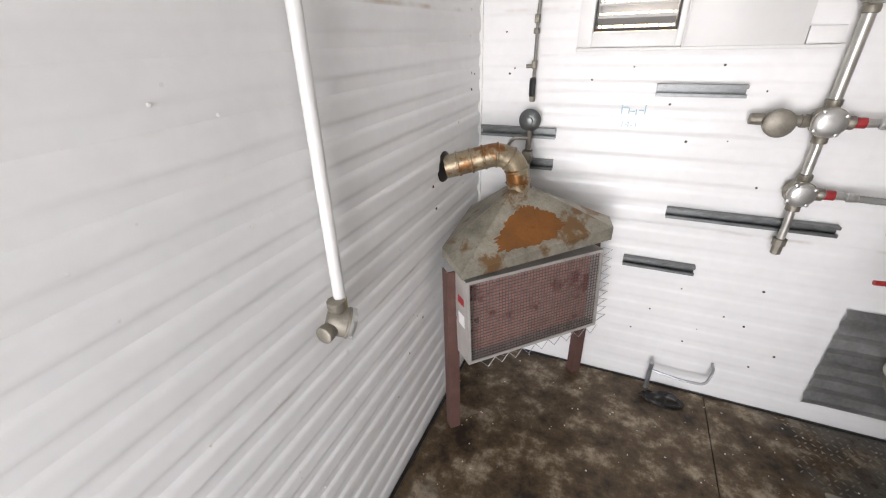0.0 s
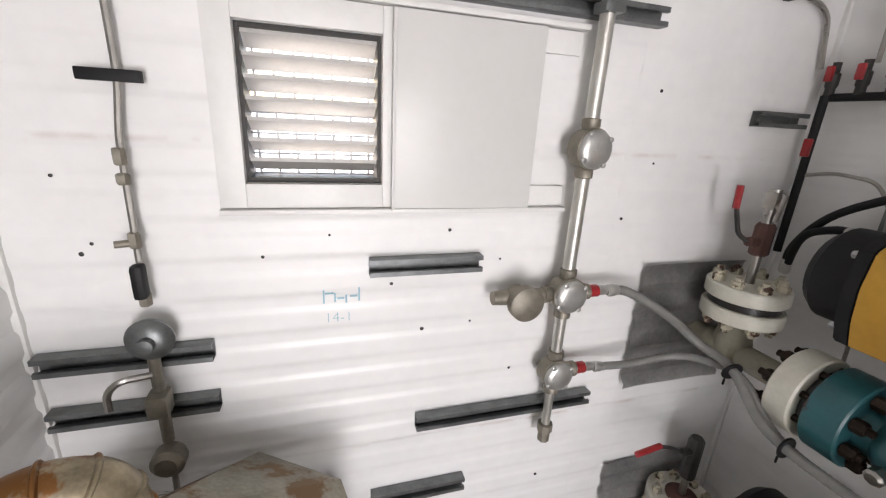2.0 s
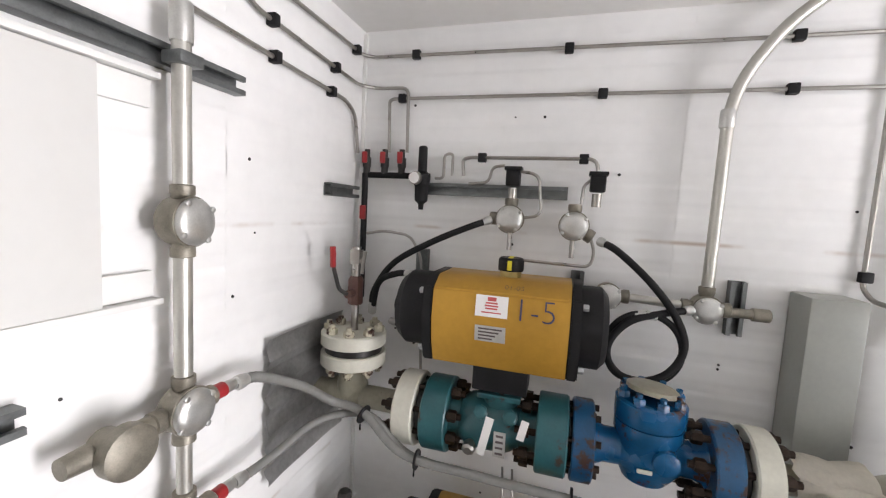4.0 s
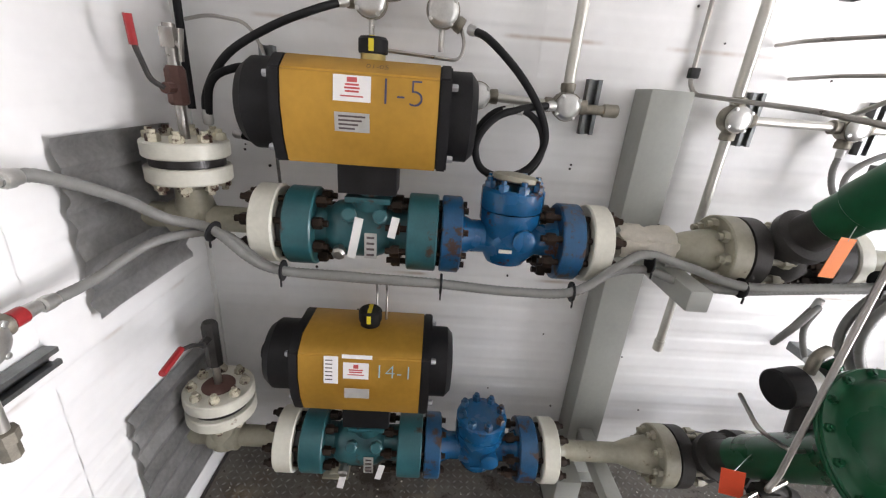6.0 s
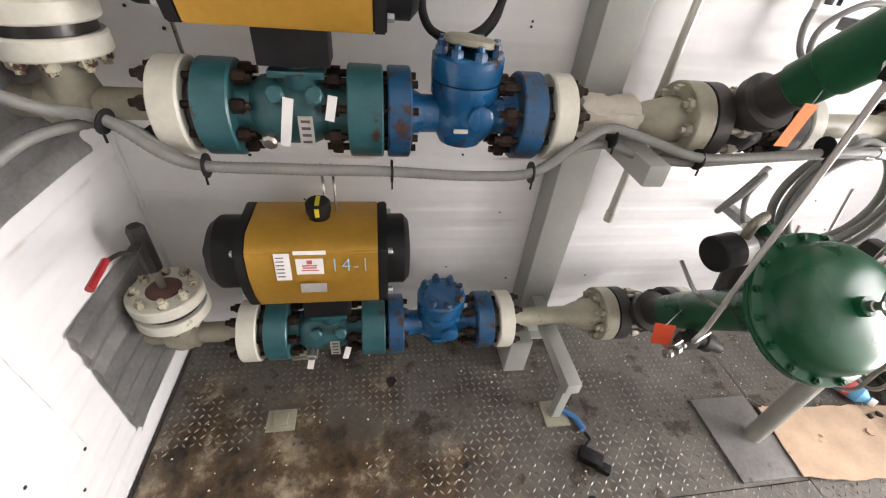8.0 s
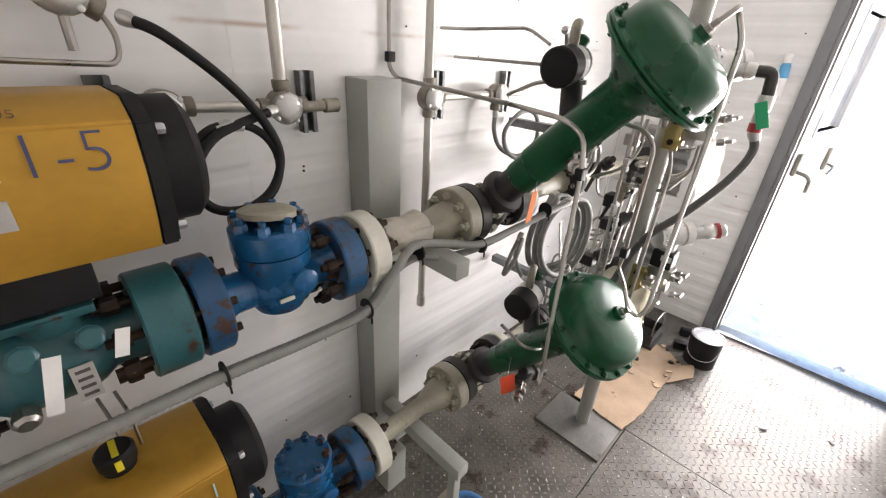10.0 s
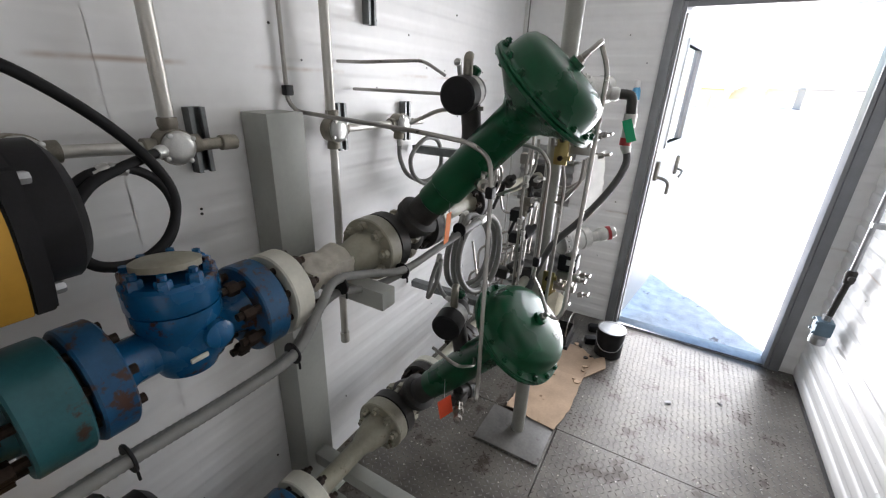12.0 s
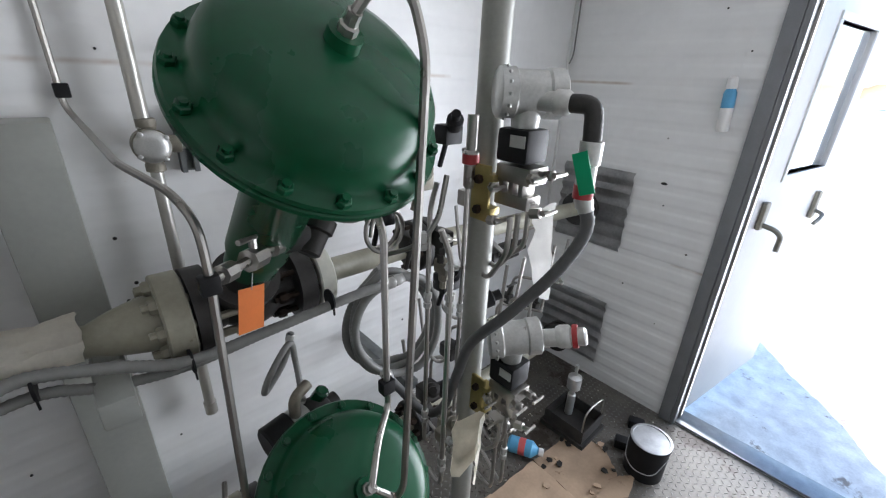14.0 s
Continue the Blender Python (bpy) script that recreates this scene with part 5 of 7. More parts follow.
        for qx, qz in ((-0.10, 0.07), (-0.09, -0.09), (0.10, 0.07), (0.09, -0.09)):
            bm = B()
            hexnut(bm, (XP + qx, y1, az + qz), (0, s, 0), 0.009, 0.014)
            part("bolt", bm, M_GALV, cap)
    bm = B()
    lathe(bm, (XP, 1.455, az + 0.114), (0, 0, 1), [(0.03, -0.005), (0.03, 0.016 + 0.115 * (kk - 1))], 20)
    part("indicator_base", bm, M_BRASS if upper else M_BLACK, act)
    bm = B()
    lathe(bm, (XP, 1.455, az + 0.016 + 0.115 * kk), (0, 0, 1), [(0.034, 0), (0.035, 0.004), (0.035, 0.03), (0.03, 0.036)], 24)
    ind = part("position_indicator", bm, M_BLACK, act, "black indicator puck with yellow mark")
    bm = B()
    box(bm, (XP - 0.034, 1.455, az + 0.033 + 0.115 * kk), (0.006, 0.012, 0.026), 0.001)
    box(bm, (XP, 1.455, az + 0.0525 + 0.115 * kk), (0.05, 0.012, 0.002), 0)
    part("yellow_mark", bm, M_YELLOW, ind)
    bm = B()
    box(bm, (XP, 1.46, (az - 0.115 + z + 0.11) / 2), (0.10, 0.15, az - 0.115 - z - 0.105), 0.004)
    part("mounting_block", bm, M_BLACK, act, "black mounting bracket")
    if not upper:
        for dx in (0.0, 0.03):
            bm = B()
            tube(bm, rounded([(XP + 0.03, 1.44 - dx, az + 0.12), (XP + 0.04, 1.44 - dx, az + 0.20), (XP + 0.09, 1.45 - dx, az + 0.24)], 0.02), 0.004, 6)
            part("air_tube", bm, M_STAINLESS, act)
    # labels on the upper front face
    a0, a1 = Vector((XP - 0.118 * kk, 0, az + 0.085 * kk)), Vector((XP - 0.128 * kk, 0, az + 0.012 * kk))
    up = (a0 - a1).normalized()
    nr = Vector((0, -1, 0)).cross(up).normalized()
    if nr.x > 0:
        nr = -nr

    def sticker(name, y, t, w, h, material, label, off=0.0015):
        c = a1.lerp(a0, t) + nr * off
        c.y = y
        M = Matrix((Vector((0, -1, 0)), up, nr)).transposed().to_4x4()
        M.translation = c
        bm = B()
        box(bm, (0, 0, 0), (w, h, 0.001), 0, M)
        return part(name, bm, material, act, label), M

    def bars(M, rows, material):
        for x, yy, w, h in rows:
            bm = B()
            box(bm, (x, yy, 0.0009), (w, h, 0.0006), 0, M)
            part("print_bar", bm, material, act)

    if upper:
        _, M = sticker("label", 1.482, 0.55, 0.082, 0.054, M_PAPER, "white warning label")
        bars(M, [(0, 0.018, 0.022, 0.01), (0, 0.008, 0.03, 0.004), (0, 0.001, 0.034, 0.004), (0, -0.006, 0.03, 0.004), (0, -0.016, 0.05, 0.003)], M_INKRED)
        b0, b1 = Vector((XP - 0.128, 1.482, az + 0.012)), Vector((XP - 0.118, 1.482, az - 0.06))
        u2 = (b0 - b1).normalized()
        n2 = Vector((0, -1, 0)).cross(u2)
        n2 = -n2 if n2.x > 0 else n2
        M3 = Matrix((Vector((0, -1, 0)), u2, n2)).transposed().to_4x4()
        M3.translation = b0.lerp(b1, 0.42) + n2 * 0.0015
        bm = B()
        box(bm, (0, 0, 0), (0.078, 0.042, 0.001), 0, M3)
        part("label", bm, M_SILVERLBL, act, "silver data label")
        for k in range(4):
            bm = B()
            box(bm, (-0.004 * k, 0.013 - k * 0.009, 0.0009), (0.06 - 0.008 * k, 0.004, 0.0006), 0, M3)
            part("print_bar", bm, M_INKBLK, act)
        c = a1.lerp(a0, 0.5) + nr * 0.0018
        writing("marker_writing", "1-5", (c.x, 1.375, c.z), (0, -1, 0), up, 0.082, M_INK, act, "blue marker writing")
        c2 = Vector((XP - 0.10, 1.43, az + 0.0985)) + Vector((-0.55, 0, 0.84)) * 0.0018
        writing("stamped_number", "01-05", c2, (0, -1, 0), (0.84, 0, 0.55), 0.022, M_INKBLK, act)
    else:
        _, M = sticker("label", 1.475, 0.45, 0.072, 0.05, M_PAPER, "white warning label")
        bars(M, [(0, 0.014, 0.014, 0.012), (0, 0.003, 0.04, 0.004), (0, -0.004, 0.036, 0.004), (0, -0.012, 0.046, 0.003)], M_INKRED)
        _, M = sticker("label", 1.545, 0.45, 0.04, 0.085, M_PAPER, "white calibration sticker", 0.0022)
        bars(M, [(-0.006, 0.03 - 0.012 * k, 0.02, 0.003) for k in range(6)], M_INKBLK)
        _, M = sticker("label", 1.472, 1.02, 0.085, 0.012, M_PAPER, "narrow pale sticker", 0.003)
        _, M = sticker("label", 1.47, -0.42, 0.07, 0.03, M_SILVERLBL, "silver data label", 0.0065)
        c = a1.lerp(a0, 0.45) + nr * 0.0018
        writing("marker_writing", "14-1", (c.x, 1.368, c.z), (0, -1, 0), up, 0.062, M_INKTEAL, act, "faded teal marker writing")

    # check valve
    ck = thing("check_valve", (XP, 1.07, z - 0.09), "blue enamelled check valve with chipped rusty flanges" + (" and pale cap" if upper else ""), "check valve", "check valves")
    mt = M_BLUE
    flange(ck, "flange", 1.262, 1.208, z, 0.107, M_BLUEDK)
    flange(ck, "flange", 0.945, 0.885, z, 0.107, M_BLUEDK)
    bm = B()
    lathe(bm, (XP, 1.21, z), (0, -1, 0), [(0.06, 0), (0.046, 0.03), (0.045, 0.07), (0.07, 0.10), (0.078, 0.14), (0.07, 0.18), (0.046, 0.21), (0.045, 0.24), (0.062, 0.268)], 28)
    lathe(bm, (XP, 1.075, z - 0.075), (0, 0, 1), [(0.02, 0), (0.055, 0.01), (0.07, 0.04), (0.076, 0.075), (0.074, 0.115), (0.083, 0.13), (0.083, 0.16)], 28)
    lathe(bm, (XP - 0.05, 1.045, z + 0.02), (-1, 0, 0), [(0.03, 0), (0.03, 0.038), (0.022, 0.044)], 18)
    part("body", bm, mt, ck)
    bm = B()
    lathe(bm, (XP, 1.075, z + 0.088), (0, 0, 1), [(0.083, 0), (0.085, 0.004), (0.085, 0.052), (0.078, 0.058)], 28)
    part("bonnet", bm, mt, ck)
    bolt_ring(ck, "bonnet_bolt", (XP, 1.075, z + 0.125), (0, 0, 1), 0.068, 8, 0.015, 0.075, mt if upper else M_BLUEDK, 0.2, head=0.02)
    if upper:
        bm = B()
        lathe(bm, (XP, 1.075, z + 0.158), (0.12, -0.1, 1), [(0.045, 0), (0.062, 0.004), (0.062, 0.016), (0.05, 0.022), (0.02, 0.026)], 24)
        part("cap", bm, M_PIPEGREY, ck, "pale round cap")
    bm = B()
    box(bm, (XP - 0.079, 1.09, z - 0.012), (0.006, 0.035, 0.01), 0.002)
    part("cast_bar", bm, M_CREAM if upper else mt, ck)
    return ln


pipeline(1.085, True)
pipeline(0.30, False)


# ---- diaphragm control valves, leaning out of the line ----
def control_valve(z, upper):
    dy = 0.0 if upper else -0.035
    c = Vector((XP, 0.32 + dy, z))
    d = Vector((-0.471, -0.028, 0.498)).normalized() if upper else Vector((-0.554, 0.006, 0.626)).normalized()
    e = 0.025 if upper else 0.055   # longer yoke below
    cv = thing("control_valve", (XP, 0.30, z - 0.09), "dark green diaphragm control valve leaning out of the pipe", "control valve", "control valves")
    bm = B()
    lathe(bm, (XP, 0.43 + dy, z), (0, -1, 0), [(0.104, 0), (0.104, 0.045), (0.062, 0.05), (0.058, 0.07), (0.075, 0.10), (0.085, 0.13), (0.075, 0.17), (0.058, 0.20), (0.058, 0.235), (0.095, 0.24), (0.095, 0.285)], 32)
    lathe(bm, c, d, [(0.06, 0.03), (0.06, 0.10), (0.075, 0.105), (0.075, 0.13), (0.052, 0.135), (0.05, 0.19 + e / 2)], 24)
    part("body", bm, M_DKGREY, cv, "dark grey cast valve body")
    bolt_ring(cv, "stud", (XP, 0.17 + dy, z), (0, 1, 0), 0.074, 8, 0.014, 0.15, M_BOLT)
    bm = B()
    lathe(bm, c, d, [(0.05, 0.185 + e / 2), (0.056, 0.19 + e / 2), (0.056, 0.27), (0.062, 0.275), (0.062, 0.56 + e), (0.075, 0.58 + e), (0.10, 0.60 + e), (0.145, 0.635 + e), (0.160, 0.648 + e)], 32)
    part("yoke", bm, M_GREEN, cv)
    bm = B()
    lathe(bm, c, d, [(0.175, 0.646 + e), (0.179, 0.649 + e), (0.179, 0.656 + e), (0.175, 0.659 + e)], 48)
    fl = part("casing_flange", bm, M_GREEN, cv)
    bm = B()
    lathe(bm, c, d, [(q, h + e) for q, h in ((0.176, 0.660), (0.178, 0.663), (0.176, 0.668), (0.158, 0.671), (0.153, 0.676), (0.150, 0.700), (0.143, 0.722), (0.130, 0.737), (0.106, 0.746), (0.05, 0.751), (0.022, 0.753), (0.021, 0.768), (0.001, 0.768))], 48)
    part("casing_dome", bm, M_GREEN, cv, "green domed diaphragm casing")
    bolt_ring(cv, "casing_bolt", c + d * (0.661 + e), d, 0.166, 16, 0.0095, 0.034, M_GREEN, 0.1, head=0.009)
    bm = B()
    lathe(bm, c + d * (0.765 + e), d, [(0.012, 0), (0.012, 0.012), (0.009, 0.014), (0.009, 0.03)], 8)
    part("port_fitting", bm, M_STAINLESS, cv)
    # positioner: dark box and round cover beside the yoke
    ctr = Vector((1.265, 0.325, z + 0.483)) if upper else Vector((1.27, 0.325, z + 0.505))
    ps = thing("valve_positioner", c + d * 0.4, "black round valve positioner with silver band beside the yoke", "positioner", "valve positioners")
    bm = B()
    ax = Vector((0.15, -1, 0.1)).normalized()
    lathe(bm, ctr, ax, [(0.046, -0.045), (0.052, -0.04), (0.052, 0.02)], 28)
    part("cover", bm, M_BLACK, ps, "black screwed cover")
    bm = B()
    lathe(bm, ctr, ax, [(0.046, 0.0205), (0.05, 0.022), (0.05, 0.06), (0.045, 0.065)], 28)
    part("band", bm, M_WHITEALU, ps, "bright aluminium band")
    bm = B()
    lathe(bm, ctr, ax, [(0.044, 0.065), (0.046, 0.09), (0.03, 0.12), (0.022, 0.125), (0.022, 0.15)], 20)
    mid = ctr + ax * 0.07
    tgt = c + d * (0.40 if upper else 0.42)
    cyl(bm, mid, mid.lerp(tgt, 0.85), 0.03, n=12)
    part("housing", bm, M_DKGREY, ps)
    bm = B()
    tube(bm, rounded([ctr + Vector((0.0, -0.03, 0.045)), ctr + Vector((0.0, -0.03, 0.10)), ctr + Vector((0.02, -0.075, 0.105))], 0.03), 0.014, 10)
    part("elbow", bm, M_CAST, ps)
    bm = B()
    lathe(bm, ctr + Vector((0.03, -0.09, 0.03)), (-0.4, -0.3, 0.8), [(0.018, 0), (0.018, 0.05), (0.012, 0.055)], 12)
    part("plug", bm, M_GREEN, ps)
    # air relay below the yoke
    rl = thing("air_relay", c + d * 0.36, "small black air regulator and fittings under the yoke", "regulator", "air relays")
    p0 = c + d * 0.38 + Vector((0.0, -0.09, -0.045)) if upper else c + d * 0.40 + Vector((-0.02, -0.02, -0.12))
    bm = B()
    lathe(bm, p0, (0.2, -0.5, 0.6) if upper else (-0.2, -0.8, -0.3), [(0.02, -0.05), (0.026, -0.045), (0.026, 0.0), (0.032, 0.004), (0.032, 0.03), (0.022, 0.036), (0.02, 0.075), (0.014, 0.08)], 14)
    box(bm, p0 + Vector((0, 0.05, 0.0)), (0.045, 0.06, 0.045), 0.006)
    part("body", bm, M_DKGREY, rl)
    bm = B()
    q1 = Vector((1.10, 0.445, 1.335)) if upper else p0 + Vector((-0.05, 0.16, 0.0))
    q0 = p0 + Vector((0, 0.05, 0))
    dv = (q1 - q0).normalized()
    LL = (q1 - q0).length
    lathe(bm, q0, dv, [(0.008, 0), (0.008, LL * 0.2), (0.016, LL * 0.21), (0.016, LL * 0.32), (0.008, LL * 0.33), (0.008, LL * 0.45), (0.02, LL * 0.46), (0.02, LL * 0.62), (0.009, LL * 0.63), (0.009, LL * 0.78), (0.016, LL * 0.79), (0.016, LL * 0.9), (0.008, LL * 0.91), (0.008, LL)], 8)
    mv = q0.lerp(q1, 0.54)
    cyl(bm, mv, mv + Vector((0, 0, 0.035)), 0.007, n=8)
    tube(bm, [mv + Vector((0, 0, 0.035)) - dv * 0.01, mv + Vector((0, 0, 0.037)) + dv * 0.035], 0.005, 6)
    cyl(bm, p0 + Vector((0.03, 0.07, -0.02)), p0 + Vector((0.03, 0.08, -0.07)), 0.007, n=8)
    part("fitting", bm, M_STAINLESS, rl)
    # hanging tag
    bm = B()
    tm = Matrix.Translation((1.28, 0.35, 1.166)) @ Matrix.Rotation(radians(8), 4, 'X') @ Matrix.Rotation(radians(14), 4, 'Z') if upper else Matrix.Translation((1.225, 0.41, 0.505)) @ Matrix.Rotation(radians(-14), 4, 'X') @ Matrix.Rotation(radians(-28), 4, 'Z')
    box(bm, (0, 0, 0), (0.0012, 0.056, 0.100), 0, tm)
    tg = thing("hanging_tag", tm.translation, ("orange" if upper else "red-orange") + " card tag wired to the valve", "tag", "hanging tags")
    part("card", bm, M_ORANGE if upper else M_REDTAG, tg)
    bm = B()
    cyl(bm, tm @ Vector((-0.0002, 0, 0.044)), tm.translation.lerp(c + d * 0.3, 0.75) + Vector((0, 0, 0.06)), 0.0012, n=6)
    part("wire", bm, M_GALV, tg)
    return c + d * (0.79 + e)


bu = control_valve(1.085, True)
bl = control_valve(0.30, False)
tubing([bu, bu + Vector((-0.03, -0.01, 0.03)), (0.925, 0.22, 1.71), (0.895, 0.22, 1.64), (0.90, 0.25, 0.94), (0.915, 0.255, 0.90), bl], "stainless air tube joining both actuator tops", 0.0065, ())
tubing([(1.20, 0.22, 1.45), (1.05, 0.20, 1.42), (1.02, 0.20, 1.38), (1.02, 0.20, 1.05), (1.03, 0.19, 1.00), (0.985, 0.245, 0.985), bl], "stainless tube bent down to the lower actuator", 0.0065, [(1.02, 0.20, 1.06)])
tubing([(1.25, 0.47, 0.79), (1.14, 0.50, 0.78), (1.12, 0.42, 0.74), (1.16, 0.33, 0.70)], "bent stainless tube at the lower positioner", 0.0055)
hose("flexible_conduit", [(1.36, 0.25, 1.02), (1.38, 0.27, 0.93), (1.36, 0.33, 0.88), (1.33, 0.32, 0.95), (1.35, 0.26, 1.00), (1.38, 0.24, 0.92), (1.34, 0.25, 0.86), (1.29, 0.27, 0.86)], 0.008, M_GREYHOSE, "small looped grey conduit at the lower positioner", group="flexible conduits")

# ---- column and brackets ----
col = thing("support_column", (1.70, 0.63, 0), "grey painted square steel column against the wall", "column")
bm = B()
span(bm, (1.655, 0.563, 0.012), (WE, 0.69, 1.505), 0.006)
part("tube", bm, M_COLUMN, col)
bm = B()
span(bm, (1.62, 0.53, 0.001), (WE, 0.73, 0.011), 0.002)
part("base_plate", bm, M_COLUMN, col)
br = thing("pipe_bracket", (1.50, 0.59, 1.0), "grey box-section bracket under the upper pipe", "bracket")
bm = B()
span(bm, (1.33, 0.565, 0.975), (1.654, 0.625, 1.035), 0.006)
part("arm", bm, M_COLUMN, br)
bm = B()
lathe(bm, (XP, 0.595, 1.035), (0, 0, 1), [(0.03, 0), (0.03, 0.02)], 4, 0.78)
part("saddle", bm, M_COLUMN, br)
br = thing("pipe_stand", (1.26, 0.64, 0), "grey angled pipe stand with post and foot plate", "pipe stand")
bm = B()
span(bm, (1.22, 0.60, 0.20), (1.654, 0.655, 0.255), 0.006)
part("arm", bm, M_COLUMN, br)
bm = B()
span(bm, (1.24, 0.61, 0.008), (1.275, 0.645, 0.199), 0.003)
part("post", bm, M_COLUMN, br)
bm = B()
span(bm, (1.205, 0.58, 0.001), (1.31, 0.675, 0.009), 0.002)
part("foot_plate", bm, M_PIPEGREY, br)
bm = B()
span(bm, (1.46, 0.69, 0.001), (1.60, 0.78, 0.19), 0.006)
solid("pipe_block", bm, M_COLUMN, "pale grey block under the lower pipe", "block")
for x, y in ((1.32, 1.65), (1.62, 1.6)):
    bm = B()
    box(bm, (x, y, 0.006), (0.08, 0.10, 0.010), 0.003)
    box(bm, (x, y, 0.015), (0.05, 0.05, 0.010), 0.004)
    solid("floor_anchor", bm, M_PIPEGREY, "small rusty lifting plate on the floor", "floor plate", "floor anchors")

# paper wrapped on the upper spool
bm = B()
n1, n2 = 14, 10
g = []
for i in range(n1 + 1):
    row = []
    for j in range(n2 + 1):
        a = radians(-15 + 130 * j / n2)
        p = Vector((XP - 0.06 * math.cos(a), 0.775 - 0.155 * i / n1, 1.085 + 0.062 * math.sin(a)))
        if j < 4:
            p += Vector((-0.006, 0, 0.01))
        row.append(bm.verts.new(p + noise.noise_vector(p * 40) * 0.009))
    g.append(row)
for i in range(n1):
    for j in range(n2):
        bm.faces.new((g[i][j], g[i + 1][j], g[i + 1][j + 1], g[i][j + 1]))
bmesh.ops.solidify(bm, geom=bm.faces[:], thickness=0.001)
solid("paper_wrap", bm, M_PAPEROLD, "crumpled stained paper lying over the pipe", "paper", smooth=50)

# ---- instrument post ----
PX, PY = 1.095, -0.125
post = thing("instrument_post", (PX, PY, 0), "grey steel pipe post on a floor plate", "post")
bm = B()
cyl(bm, (PX, PY, 0.012), (PX, PY, ZC), 0.031, n=24)
part("pole", bm, M_POST, post)
bm = B()
box(bm, (1.10, -0.09, 0.0065), (0.32, 0.25, 0.012), 0.002)
part("base_plate", bm, M_PLATE, post, "dirty dark floor plate")


def transmitter(z, upper):
    tx = thing("pressure_transmitter", (PX - 0.06, PY, z - 0.2), "silver pressure transmitter with brass manifold clamped to the post", "transmitter", "pressure transmitters")
    ax = Vector((-0.55, -0.75, 0.0)).normalized() if upper else Vector((-0.60, -0.70, 0.12)).normalized()
    c = Vector((PX - 0.10, PY + 0.01, z)) if upper else Vector((PX - 0.11, PY - 0.025, z))
    bm = B()
    lathe(bm, c, ax, [(0.04, -0.062), (0.046, -0.058), (0.046, -0.03), (0.042, -0.026), (0.042, 0.03), (0.046, 0.034), (0.046, 0.062), (0.04, 0.066)], 32)
    lathe(bm, c - Vector((0, 0, 0.03)), (0, 0, -1), [(0.03, 0), (0.026, 0.035)], 20)
    hd = part("housing", bm, M_WHITEALU, tx, "silver painted round housing")
    a, u, w = basis(ax)
    for k in range(14):
        bm = B()
        q = c - ax * 0.045 + (u * math.cos(k * 0.449) + w * math.sin(k * 0.449)) * 0.0465
        box(bm, q, (0.006, 0.006, 0.006), 0.001)
        part("lug", bm, M_WHITEALU, hd)
    bm = B()
    box(bm, c + Vector((0.0, 0.0, -0.095)), (0.075, 0.07, 0.065), 0.008)
    part("electronics_block", bm, M_BLACK, tx, "black block with pale label")
    bm = B()
    box(bm, c + Vector((-0.015, 0.0365, -0.085)), (0.035, 0.002, 0.022), 0)
    part("label", bm, M_SILVERLBL, tx)
    bm = B()
    box(bm, c + Vector((-0.005, 0, -0.15)), (0.085, 0.06, 0.035), 0.004)
    box(bm, c + Vector((0.0, 0, -0.205)), (0.085, 0.045, 0.028), 0.003)
    for q in (-0.025, 0.0, 0.025):
        box(bm, c + Vector((q, 0.005, -0.178)), (0.012, 0.04, 0.03), 0.002)
    part("manifold", bm, M_STAINLESS, tx, "steel valve manifold")
    bm = B()
    box(bm, c + Vector((0.065, 0.04, -0.20)), (0.05, 0.008, 0.12), 0.003)
    box(bm, c + Vector((0.045, 0.03, -0.165)), (0.03, 0.03, 0.016), 0.003)
    box(bm, c + Vector((0.045, 0.03, -0.235)), (0.03, 0.03, 0.016), 0.003)
    part("clamp_plate", bm, M_BRASS, tx, "yellow-plated bent clamp bracket")
    for q in (-0.235, -0.17):
        bm = B()
        hexnut(bm, c + Vector((0.065, 0.044, q)), (0, 1, 0), 0.010, 0.012)
        part("nut", bm, M_BOLT, tx)
    for k, (dx, dy, dz) in enumerate(((-0.05, 0.03, -0.15), (-0.05, -0.02, -0.15), (-0.06, 0.03, -0.215), (0.03, 0.045, -0.18), (0.03, 0.045, -0.25))):
        bm = B()
        p = c + Vector((dx, dy, dz))
        v = Vector((-0.8, 0.5 - 0.3 * (k % 3), 0.2)).normalized()
        lathe(bm, p, v, [(0.011, 0), (0.011, 0.02), (0.006, 0.022), (0.006, 0.04)], 6)
        cyl(bm, p + v * 0.04 - Vector((0, 0.02, 0.0)), p + v * 0.04 + Vector((0, 0.02, 0.0)), 0.004, n=8)
        part("needle_valve", bm, M_STAINLESS, tx)
    # conduit outlet: union and elbow
    bm = B()
    if upper:
        tube(bm, rounded([c + Vector((-0.085, -0.01, -0.012)), c + Vector((-0.128, -0.02, -0.012)), c + Vector((-0.134, -0.02, -0.075))], 0.03), 0.0165, 14)
        nb = B()
        lathe(nb, c + Vector((-0.03, 0.0, -0.012)), (-1, -0.15, 0), [(0.019, 0), (0.019, 0.03), (0.023, 0.032), (0.023, 0.052), (0.017, 0.06)], 14)
        part("union", nb, M_WHITEALU, tx, "silver conduit union")
        nb = B()
        lathe(nb, c + Vector((-0.134, -0.02, -0.072)), (0, 0, -1), [(0.021, 0), (0.021, 0.04), (0.0175, 0.044), (0.0175, 0.085)], 14)
        part("coupling", nb, M_WHITEALU, tx, "silver conduit coupling")
    else:
        cyl(bm, c + Vector((-0.03, -0.03, 0.0)), c + Vector((-0.14, -0.09, 0.04)), 0.022, ch=0.004)
        lathe(bm, c + Vector((-0.08, -0.06, 0.02)), (-0.8, -0.45, 0.25), [(0.024, 0), (0.028, 0.01), (0.028, 0.03), (0.024, 0.035)], 12)
